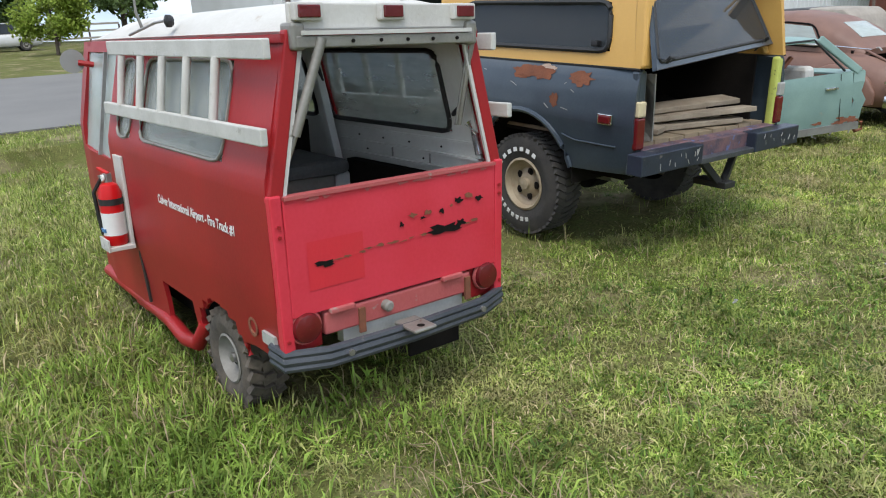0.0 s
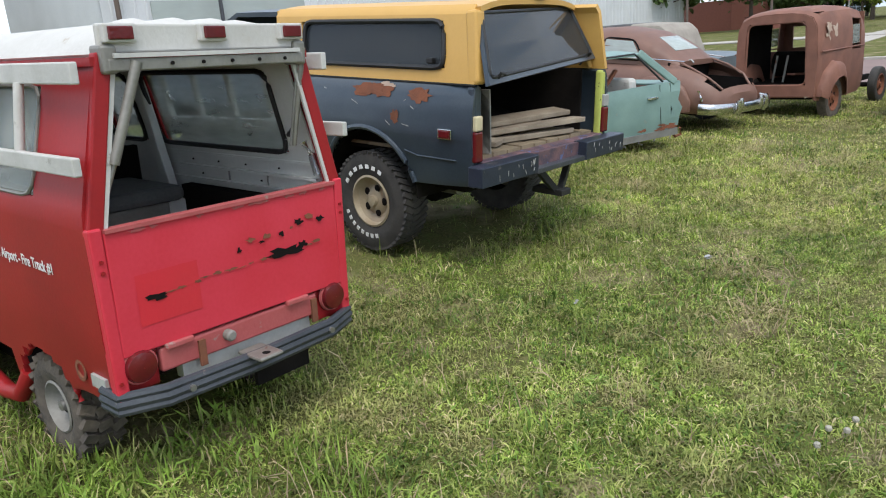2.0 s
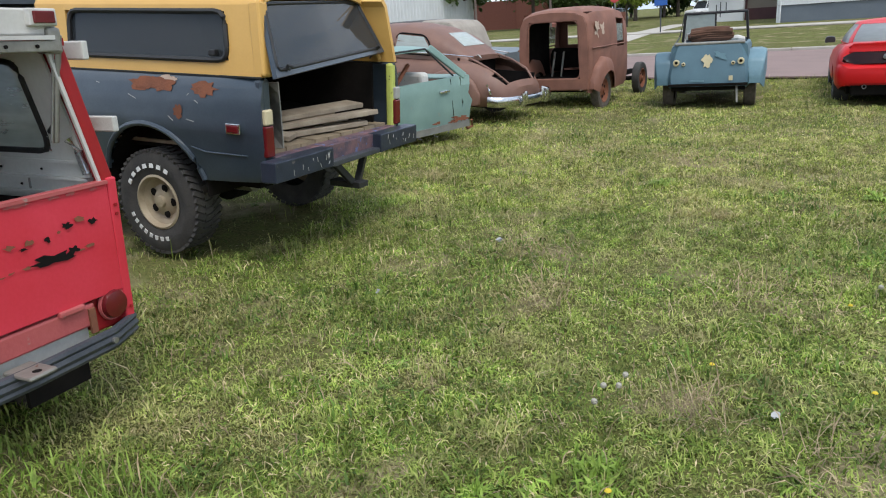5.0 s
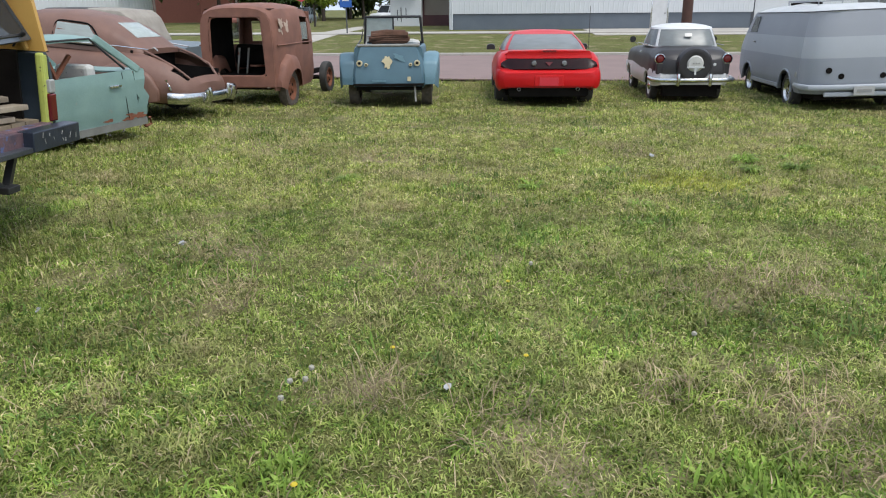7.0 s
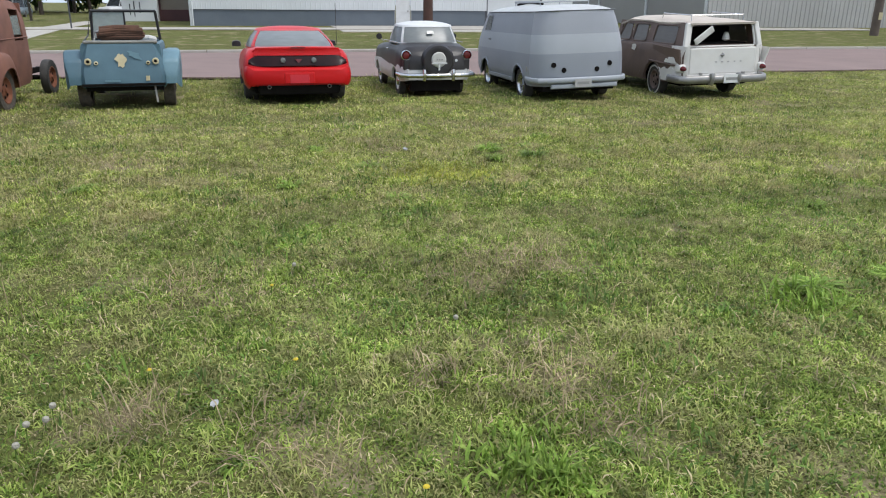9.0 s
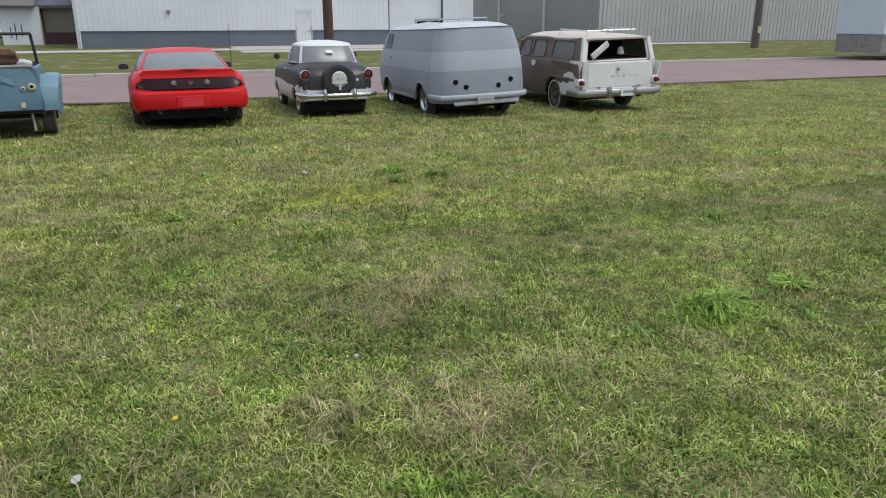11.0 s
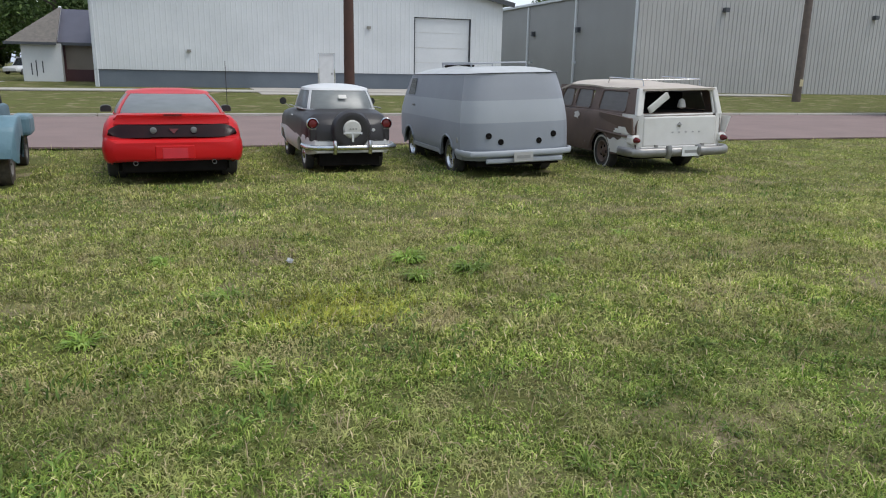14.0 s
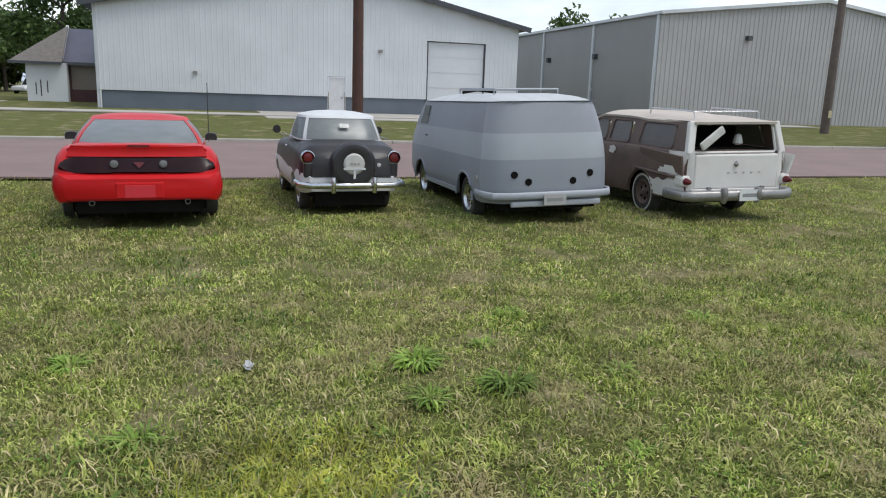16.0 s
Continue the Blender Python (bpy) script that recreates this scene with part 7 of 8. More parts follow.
    greenhouse(t, (0.40, 3.05, 0.82, 0.955), (1.45, 2.3, 0.60, 1.285), (("rear_window", 127, 233), ("side_window", 62, 119), ("side_window", 241, 298), ("windscreen", 0, 40), ("windscreen", 320, 360)), CAR_RED, CAR_RED, GLASS_SKY, 0.05, 3.2, 1.5)
    part("parcel_shelf", sheet([0.5, 1.5, 2.6], [-1, 0, 1], lambda x, v: V(x, v * 0.74, 0.96)), DARK, t, solid=0.02)
    seats(t, (1.75,), 0.95, 0.6, GREY_DARK, 0.22)
    part("aerial", tube([(1.2, -0.85, 0.98), (1.2, -0.85, 1.75)], 0.005, 6), BLACK, t)
    # Near-black panel added for the shade below the bumper, not a car part.
    part("rear_shade_panel", box((0.12, -0.62, 0.20), (0.3, 0.62, 0.33)), DARK, t)
    underside(t, 0.3, 4.5, 0.75, 0.2, 0.3)
    return t


red_coupe(pose(13.658, -0.84, -0.11, 0, 1, 3.2) @ Matrix.Scale(1.016, 4))


# black and white small coupe with spare wheel behind
def small_coupe(m):
    t = thing("two_tone_coupe", m, "black and white 1950s small coupe with covered spare wheel", "car")
    stl = [(0.0, 0.36, 0.56, 0.60), (0.08, 0.33, 0.60, 0.70), (0.3, 0.31, 0.64, 0.755), (1.0, 0.3, 0.66, 0.765), (2.4, 0.3, 0.66, 0.765), (3.4, 0.32, 0.62, 0.74), (3.7, 0.38, 0.56, 0.6)]
    part("lower_body", shell(stl, [(0.93, 0), (0.98, 0.2), (1, 0.5), (1, 0.8), (0.99, 1), (0.5, 1.0), (0, 1.0)], [(0.72, 0.27, 0.31), (2.9, 0.27, 0.31)], 50), WHITE_P, t, "white lower body", smooth=True, solid=0.02)
    stu = [(0.0, 0.55, 0.82, 0.56), (0.06, 0.55, 0.92, 0.66), (0.2, 0.56, 1.02, 0.73), (0.55, 0.58, 1.07, 0.755), (1.2, 0.6, 1.07, 0.76), (2.4, 0.6, 1.02, 0.755), (3.3, 0.58, 0.95, 0.72), (3.68, 0.55, 0.85, 0.56)]
    part("upper_body", shell(stu, [(1.005, 0), (1.0, 0.3), (0.98, 0.6), (0.92, 0.82), (0.8, 0.94), (0.55, 0.99), (0, 1.0)], (), 50), BLACK_P, t, "dull black upper body", smooth=True, solid=0.02)
    greenhouse(t, (0.56, 2.2, 0.69, 1.04), (0.86, 1.85, 0.58, 1.41), (("rear_window", 134, 226), ("side_window", 52, 82), ("side_window", 86, 127), ("side_window", 233, 274), ("side_window", 278, 308), ("windscreen", 0, 40), ("windscreen", 320, 360)), WHITE_P, WHITE_P, GLASS_SKY, 0.075, 3.4)
    part("spare_tyre_cover", lathe([(-0.10, 0.14), (-0.13, 0.24), (-0.115, 0.30), (-0.05, 0.335), (0.04, 0.335), (0.10, 0.25)], 36, "X", (-0.02, 0, 0.74)), BLACK_P, t, "black covered spare wheel", smooth=True)
    part("spare_disc", lathe([(-0.115, 0.155), (-0.145, 0.13), (-0.15, 0.001)], 28, "X", (-0.02, 0, 0.765)), WHITE_WOOD, t, "cream centre disc", smooth=True)
    part("disc_bar", box((-0.185, -0.16, 0.685), (-0.165, 0.16, 0.715)), WHITE_P, t)
    part("disc_stem", bar((-0.175, 0, 0.56), (-0.175, 0, 0.70), 0.035, 0.02, (1, 0, 0)), WHITE_P, t)
    for k in range(3):
        part("faded_lettering", box((-0.175, -0.07 + 0.05 * k, 0.76), (-0.168, -0.045 + 0.05 * k, 0.785)), GREY_DARK, t)
    for s in (1, -1):
        part("tail_lamp", lathe([(0.08, 0.09), (0.0, 0.085), (-0.03, 0.06), (-0.035, 0.001)], 20, "X", (0.05, s * 0.635, 0.845)), RED_LENS, t, "round red tail lamp", smooth=True)
        part("lamp_ring", lathe([(0.04, 0.10), (-0.025, 0.098), (-0.03, 0.088), (0.01, 0.08)], 20, "X", (0.05, s * 0.635, 0.845), cap=False), CHROME, t, "chrome lamp ring", smooth=True)
        part("lamp_pod", box((0.02, s * 0.625 - 0.07, 0.55), (0.14, s * 0.625 + 0.07, 0.78)), BLACK_P, t, bevel=0.03)
        part("bumper_guard", tube([(-0.15, s * 0.30, 0.36), (-0.19, s * 0.30, 0.46), (-0.16, s * 0.30, 0.57)], 0.035, 10), CHROME, t, smooth=True)
        wheel(t, 0.72, s * 0.62, 0.28, 0.285, 0.15, WHITE_P, side=s, hubcap=CHROME)
        wheel(t, 2.9, s * 0.62, 0.28, 0.285, 0.15, WHITE_P, side=s, hubcap=CHROME)
        part("mirror_arm", tube([(1.95, s * 0.73, 1.02), (1.95, s * 0.83, 1.10)], 0.01, 6), STEEL, t)
        part("mirror", lathe([(-0.01, 0.001), (-0.01, 0.065), (0.02, 0.05), (0.035, 0.001)], 18, "X", (1.95, s * 0.86, 1.14)), BLACK, t, smooth=True)
        part("window_trim", tube([(0.6, s * 0.70, 1.07), (1.2, s * 0.72, 1.075), (2.15, s * 0.71, 1.06)], 0.01, 6), CHROME, t)
        part("door_handle", tube([(1.3, s * 0.765, 0.92), (1.42, s * 0.78, 0.92)], 0.012, 6), CHROME, t)
    part("fuel_cap", lathe([(0, 0.03), (-0.03, 0.03), (-0.035, 0.001)], 14, "X", (0.03, -0.40, 0.74)), WHITE_P, t)
    part("bumper", tube([(0.25, 0.78, 0.47), (0.0, 0.76, 0.46), (-0.11, 0.60, 0.455), (-0.13, 0, 0.455), (-0.11, -0.60, 0.455), (0.0, -0.76, 0.46), (0.25, -0.78, 0.47)], 0.045, 10), CHROME, t, "chrome rear bumper", smooth=True)
    part("window_sticker", patch((0.645, -0.08, 1.24), (0.645, 0.06, 1.24), (0.69, 0.06, 1.30), (0.69, -0.08, 1.30), 2), CLEAR_LENS, t, solid=0.002)
    # Added near-black panel that paints the shade under the tail.
    part("rear_shade_panel", box((0.1, -0.52, 0.13), (0.3, 0.52, 0.36)), DARK, t)
    seats(t, (1.0, 1.6), 0.85, 0.5, GREY_DARK, 0.35)
    underside(t, 0.2, 3.5, 0.6, 0.26, 0.34)
    return t


small_coupe(pose(14.443, -3.525, -0.11, 0, 0, 1.2) @ Matrix.Scale(0.958, 4))


# grey panel van
def grey_van(m):
    t = thing("panel_van", m, "grey primer windowless 1960s panel van with roof rails", "van")
    L = 4.38
    ZS = [0.30, 0.38, 0.46, 0.52, 0.62, 0.75, 0.90, 1.0, 1.12, 1.25, 1.40, 1.55, 1.66]
    W = lambda z: 0.95 - 0.155 * max(0, (z - 0.62) / 1.04) ** 2 - 0.05 * max(0, (0.46 - z) / 0.16)
    RX = lambda z: 0.16 * (max(0, z - 0.7) / 0.96) ** 2 + 0.05 * max(0, (0.46 - z) / 0.16)
    FX = lambda z: L - float(np.interp(z, [0.3, 0.9, 1.05, 1.66], [0.0, 0.0, 0.05, 0.5]))
    AR = [(1.02, 0.30, 0.37), (3.52, 0.30, 0.37)]
    xs = cuts(0.12, 1.0, 30, *[(a + r * math.cos(math.pi * k / 12)) / L for a, b, r in AR for k in range(13)])
    ring = [("s", x, -1) for x in reversed(xs)] + [("r", v, 0) for v in (-0.985, -0.95, -0.88, -0.75, -0.5, -0.25, 0, 0.25, 0.5, 0.75, 0.88, 0.95, 0.985)] + [("s", x, 1) for x in xs]
    def P(i, z):
        k = ring[int(i)]
        if k[0] == "r":
            v = k[1]
            return V(RX(z) + 0.30 * abs(v) ** 7 + 0.02 * v * v, v * W(z), z)
        x = RX(z) + 0.30 + (FX(z) - RX(z) - 0.30) * (k[1] - 0.12) / 0.88
        zz = z
        for a, b, r in AR:
            if abs(x - a) < r:
                zz = max(z, b + math.sqrt(r * r - (x - a) ** 2))
        return V(x, k[2] * W(zz) * (1 - 0.06 * max(0, (k[1] - 0.9) / 0.1)), zz)
    idx = list(range(len(ring)))
    for nm, lo, hi, ma, lb in (("lower_body", 0.30, 0.90, VAN_L, "blue-grey lower body"), ("middle_band", 0.90, 1.25, VAN_M, "lighter grey middle band"), ("upper_body", 1.25, 1.66, VAN_D, "matt grey upper body")):
        zs = [z for z in ZS if lo <= z <= hi]
        part(nm, sheet(idx, zs, P), ma, t, lb, smooth=True, solid=0.02)
    def RF(u, v):
        x = RX(1.66) + (FX(1.66) - RX(1.66)) * u
        e = (1 - abs(v) ** 4) * (1 - abs(2 * u - 1) ** 8)
        return V(x + 0.24 * abs(v) ** 7 * (1 - u) ** 12, v * 0.795 * (1 - 0.10 * abs(2 * u - 1) ** 14), 1.662 + 0.12 * e)
    part("roof", sheet([0, 0.01, 0.03, 0.06] + steps(0.1, 0.9, 10) + [0.94, 0.97, 0.99, 1], steps(-1, 1, 16), RF), VAN_ROOF, t, "pale dusty roof", smooth=True, solid=0.02)
    part("gutter", tube([(3.6, 0.805, 1.662), (0.6, 0.805, 1.662), (0.36, 0.78, 1.662), (0.22, 0.66, 1.666), (0.16, 0.45, 1.67), (0.16, -0.45, 1.67), (0.22, -0.66, 1.668), (0.36, -0.785, 1.665), (0.6, -0.815, 1.665), (3.6, -0.815, 1.665)], 0.008, 8), TRIM_DARK, t, smooth=True)
    part("bumper", blade([(0.5, 0.945, 0.43), (0.16, 0.93, 0.425), (0.03, 0.86, 0.42), (-0.025, 0.6, 0.415), (-0.03, 0, 0.415), (-0.025, -0.6, 0.415), (0.03, -0.86, 0.42), (0.16, -0.93, 0.425), (0.5, -0.945, 0.43)], 0.03, 0.05), VAN_M, t, "grey painted bumper", smooth=True)
    part("skirt", box((-0.03, -0.72, 0.26), (0.02, 0.62, 0.34)), VAN_M, t, bevel=0.02)
    plate(t, -0.075, 0.0, 0.36, 0.33, 0.15, GREY_METAL)
    for y, z in ((0.56, 0.70), (0.36, 0.60), (-0.30, 0.60), (-0.56, 0.70)):
        # Body stays uncut; near-black discs paint the shade of the lamp holes.
        h = part("lamp_hole", lathe([(0.02, 0.05), (-0.008, 0.048), (-0.01, 0.04), (-0.009, 0.001)], 18, "X", (0.30 * abs(y / 0.95) ** 7 + 0.02 * (y / 0.95) ** 2 + RX(z), y, z)), DARK, t, "empty round lamp hole")
    part("side_lamp_hole", lathe([(0, 0.05), (0.008, 0.045), (0.008, 0.001)], 16, "Y", (0.44, 0.953, 0.62)), CLEAR_LENS, t, "round clear side lamp")
    for s in (1, -1):
        wheel(t, 1.02, s * 0.80, 0.30, 0.31, 0.2, CHROME, side=s, rim_r=0.7, dish=0.05)
        wheel(t, 3.52, s * 0.80, 0.30, 0.31, 0.2, CHROME, side=s, rim_r=0.7, dish=0.05)
        part("cab_window", patch((3.22, s * 0.895, 1.28), (3.72, s * 0.892, 1.28), (3.55, s * 0.838, 1.59), (3.22, s * 0.842, 1.59), 2), GLASS_DARK, t, "dark cab pane", solid=0.01)
        part("roof_rail", tube([(1.0, s * 0.5, 1.76), (1.0, s * 0.5, 1.84), (2.6, s * 0.5, 1.86), (2.6, s * 0.5, 1.78)], 0.016, 6), VAN_M, t, "grey roof rail")
        for a in (1.02, 3.52):
            part("arch_lip", tube([(a + 0.375 * math.cos(q), s * 0.95, 0.30 + 0.375 * math.sin(q)) for q in steps(0.0, math.pi, 12)], 0.018, 6), VAN_L, t, smooth=True)
        part("sill_strip", bar((1.4, s * 0.945, 0.36), (3.14, s * 0.945, 0.36), 0.03, 0.06), VAN_M, t)
        part("door_handle", box((3.12, s * 0.925, 1.08), (3.26, s * 0.955, 1.11)), STEEL, t, bevel=0.008)
    for x in (1.0, 2.6):
        part("rack_bar", tube([(x, -0.5, 1.84), (x, 0.5, 1.84)], 0.014, 6), VAN_M, t)
    part("roof_clutter", tube([(2.7, 0.42, 1.80), (2.9, 0.1, 1.84), (2.8, -0.2, 1.80)], 0.025, 6), DARK, t)
    part("windscreen", patch((FX(1.1) + 0.0, 0.8, 1.05), (FX(1.1), -0.8, 1.05), (FX(1.6), -0.72, 1.6), (FX(1.6), 0.72, 1.6), 3), GLASS_DARK, t, solid=0.01)
    part("nose", sheet([-1, -0.5, 0, 0.5, 1], [0.3, 0.6, 1.05, 1.66], lambda v, z: V(FX(z) - 0.02, v * W(z) * 0.93, z)), VAN_L, t, solid=0.02)
    underside(t, 0.15, 3.9, 0.72, 0.20, 0.36)
    return t


grey_van(pose(13.38, -6.12, -0.11, -2.0, 0.7, -1.2))


# white and brown station wagon
def wagon(m):
    rng = random.Random(18)
    t = thing("station_wagon", m, "white and bare-brown 1950s station wagon with broken rear window", "car")
    st = [(0.05, 0.42, 0.98, 0.80), (0.12, 0.38, 1.03, 0.87), (0.4, 0.34, 1.06, 0.91), (1.0, 0.3, 1.06, 0.915), (2.4, 0.28, 1.05, 0.915), (3.6, 0.3, 1.0, 0.9), (4.5, 0.36, 0.92, 0.84), (4.75, 0.42, 0.8, 0.7)]
    part("body", shell(st, SEC_BOX, [(1.15, 0.30, 0.37), (3.75, 0.3, 0.37)], 60, skip=lambda p: 0.25 < p.x < 2.2 and abs(p.y) < 0.72 and p.z > 0.9, caps=(False, True)), WAGON_B, t, "bare brown side panels", smooth=True, solid=0.025)
    part("tailgate", box((0.02, -0.70, 0.50), (0.08, 0.70, 1.0)), WAGON_W, t, "chalky white tailgate", bevel=0.025)
    part("tailgate_step", box((0.0, -0.74, 0.44), (0.08, 0.74, 0.50)), WAGON_W, t, bevel=0.01)
    part("tailgate_handle", lathe([(0.03, 0.05), (-0.01, 0.035), (-0.02, 0.001)], 4, "X", (0.0, 0.02, 0.86)), STEEL, t, "dark tailgate ornament")
    for k in range(5):
        part("faded_lettering", box((0.012, 0.16 - 0.13 * k - 0.035, 0.72), (0.018, 0.16 - 0.13 * k, 0.745)), GREY_METAL, t)
    for s in (1, -1):
        part("rear_corner", sheet(steps(0, 1, 5), steps(0.44, 1.04, 6), lambda u, z: V(0.03 + 0.34 * u ** 2, s * (0.70 + 0.215 * math.sin(u * 1.57)), z + 0.0)), WAGON_W, t, "white rear corner with torn edge", smooth=True, solid=0.02)
        def quarter(x, z, s=s):
            return V(x, s * (0.712 + 0.218 * math.sin(1.57 * math.sqrt(min(1, max(0, (x - 0.03) / 0.34))))), z)
        part("fender_remnant", sheet(steps(0.05, 0.98, 22), steps(0, 1, 8), lambda x, v: quarter(x, 0.36 + v * (0.27 - 0.05 * x + 0.02 * math.sin(x * 23))), lambda x, v: (x - 1.15) ** 2 + (0.06 + v * 0.25) ** 2 < 0.42 ** 2), WAGON_W, t, "torn white lower fender", smooth=True, solid=0.008)
        part("fender_ridge", tube([quarter(x, 0.665 + 0.03 * x) for x in steps(0.06, 1.3, 12)], 0.02, 8), WAGON_B, t, "bare brown fender ridge", smooth=True)
        part("quarter_remnant", sheet(steps(0.05, 0.62, 14), steps(0, 1, 8), lambda x, v: quarter(x, 0.71 + v * 0.30), lambda x, v: x > 0.36 + 0.12 * math.sin(7 * v + 1) - 0.25 * v * v + 0.14 * (v < 0.4)), WAGON_W, t, "flaking white rear quarter", smooth=True, solid=0.006)
        part("arch_brow", tube([(1.15 + 0.40 * math.cos(a), s * 0.92, 0.30 + 0.40 * math.sin(a)) for a in steps(0.1, math.pi - 0.4, 12)], 0.013, 8), WAGON_B, t, smooth=True)
        part("tail_fin", patch((0.02, s * 0.90, 0.70), (1.2, s * 0.92, 0.95), (1.2, s * 0.92, 1.03), (-0.02, s * 0.96, 0.98), 4), WAGON_W if s < 0 else WAGON_B, t, "tail fin", solid=0.03)
        part("tail_lamp", lathe([(0.06, 0.055), (-0.03, 0.05), (-0.10, 0.03), (-0.14, 0.005)], 16, "X", (0.0, s * 0.84, 0.62)), RED_LENS, t, "pointed red tail lamp", smooth=True)
        part("lamp_housing", box((0.0, s * 0.84 - 0.08, 0.54), (0.2, s * 0.84 + 0.08, 0.70)), WAGON_W, t, bevel=0.04)
        wheel(t, 1.15, s * 0.78, 0.32, 0.33, 0.18, WAGON_B, side=s, wall=WHITE_WOOD)
        wheel(t, 3.75, s * 0.78, 0.32, 0.33, 0.18, RIM_GREY, side=s, wall=WHITE_WOOD)
        # windows
        for a, b in ((0.42, 1.45), (1.75, 2.45), (2.55, 3.2)):
            part("side_window", patch((a + 0.05, s * 0.80, 1.07), (b, s * 0.80, 1.06), (b - (0.15 if b > 3 else 0), s * 0.70, 1.40), (a + 0.12, s * 0.70, 1.40), 3), GLASS_BROWN, t, "dusty brown side pane", solid=0.01)
            part("window_rim", loop_frame([(a + 0.03, s * 0.808, 1.06), (b + 0.02, s * 0.808, 1.05), (b - (0.13 if b > 3 else -0.02), s * 0.705, 1.41), (a + 0.10, s * 0.705, 1.41)], 0.018, 0.08), WAGON_B, t)
        part("side_frame", sheet([0.15, 0.45, 1.46, 1.76, 2.46, 2.56, 3.2, 3.35], [1.04, 1.07, 1.40, 1.47], lambda x, z: V(x + 0.12 * (z - 1.04) * (x < 0.5), s * (0.815 - 0.27 * (z - 1.04)), z), lambda x, z: 1.07 < z < 1.40 and (0.45 < x < 1.46 or 1.76 < x < 2.46 or 2.56 < x < 3.2)), WAGON_B, t, "bare brown window frame", smooth=True, solid=0.03)
        part("rear_post", bar((0.08, s * 0.78, 1.0), (0.18, s * 0.70, 1.46), 0.09, 0.1, (0, 1, 0)), WAGON_W, t, bevel=0.02)
        part("roof_rail", tube([(0.35, s * 0.55, 1.50), (0.38, s * 0.55, 1.60), (1.55, s * 0.55, 1.63), (1.6, s * 0.55, 1.53)], 0.012, 6), CHROME, t, "thin bright roof rail")
        part("gate_hinge", box((-0.01, s * 0.45 - 0.03, 0.49), (0.03, s * 0.45 + 0.03, 0.53)), STEEL, t)
        part("bumper_guard", tube([(-0.10, s * 0.28, 0.32), (-0.15, s * 0.28, 0.42), (-0.12, s * 0.28, 0.52)], 0.05, 10), STEEL, t, smooth=True)
    part("rack_bar", tube([(0.38, -0.55, 1.60), (0.38, 0.55, 1.60)], 0.011, 6), CHROME, t)
    def RF(u, v):
        x = 0.10 + 3.2 * u
        return V(x, v * (0.73 - 0.05 * (1 - u) ** 6), 1.46 + 0.075 * (1 - v ** 4) * (1 - (1 - u) ** 10) - 0.10 * max(0, u - 0.86) / 0.14 + 0.03 * (u > 0.4) * min(1, (u - 0.4) * 8))
    part("roof", sheet(steps(0, 1, 20), steps(-1, 1, 12), RF), WAGON_ROOF, t, "dusty tan-white stepped roof", smooth=True, solid=0.035)
    part("gate_frame", loop_frame([(0.1, -0.70, 1.02), (0.1, 0.70, 1.02), (0.17, 0.64, 1.44), (0.17, -0.64, 1.44)], 0.022, 0.06), WAGON_W, t)
    part("broken_pane_frame", bar((0.02, 0.62, 1.10), (0.10, 0.22, 1.36), 0.05, 0.13), WHITE_WOOD, t, "loose hanging window frame", bevel=0.03)
    part("cargo_rag", lathe([(-0.05, 0.03), (-0.02, 0.075), (0.05, 0.06), (0.10, 0.045), (0.12, 0.01)], 9, "Z", (0.3, -0.18, 1.16)), WHITE_ROOF, t, smooth=True)
    # Near-black block, backing and roof sheet paint the shade of the open rear.
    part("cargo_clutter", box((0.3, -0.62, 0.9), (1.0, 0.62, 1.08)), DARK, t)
    part("seat_back", box((1.02, -0.68, 0.66), (1.12, 0.68, 1.36)), DARK, t, "near-black backing added to darken the open rear", bevel=0.04)
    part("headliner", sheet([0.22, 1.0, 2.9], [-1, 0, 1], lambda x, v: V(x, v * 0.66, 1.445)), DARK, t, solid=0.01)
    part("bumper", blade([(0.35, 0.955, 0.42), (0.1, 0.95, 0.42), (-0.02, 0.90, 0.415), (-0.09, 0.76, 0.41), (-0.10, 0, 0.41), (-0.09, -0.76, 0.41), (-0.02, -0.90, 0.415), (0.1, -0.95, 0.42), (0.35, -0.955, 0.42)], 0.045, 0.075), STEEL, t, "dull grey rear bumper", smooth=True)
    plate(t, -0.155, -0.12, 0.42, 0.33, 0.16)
    # Filler opening is a near-black disc, its inner shade in the colour.
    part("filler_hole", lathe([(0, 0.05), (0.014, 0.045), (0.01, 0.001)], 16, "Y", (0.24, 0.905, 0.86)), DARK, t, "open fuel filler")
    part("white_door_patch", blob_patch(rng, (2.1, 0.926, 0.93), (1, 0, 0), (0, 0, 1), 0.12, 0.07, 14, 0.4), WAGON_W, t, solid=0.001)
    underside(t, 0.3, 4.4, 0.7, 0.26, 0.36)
    # Cargo floor in the same near-black, its shade in the colour.
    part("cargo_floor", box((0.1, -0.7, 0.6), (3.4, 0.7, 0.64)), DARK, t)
    return t


wagon(pose(13.22, -8.994, -0.11, -1.5, 0, -2.9))


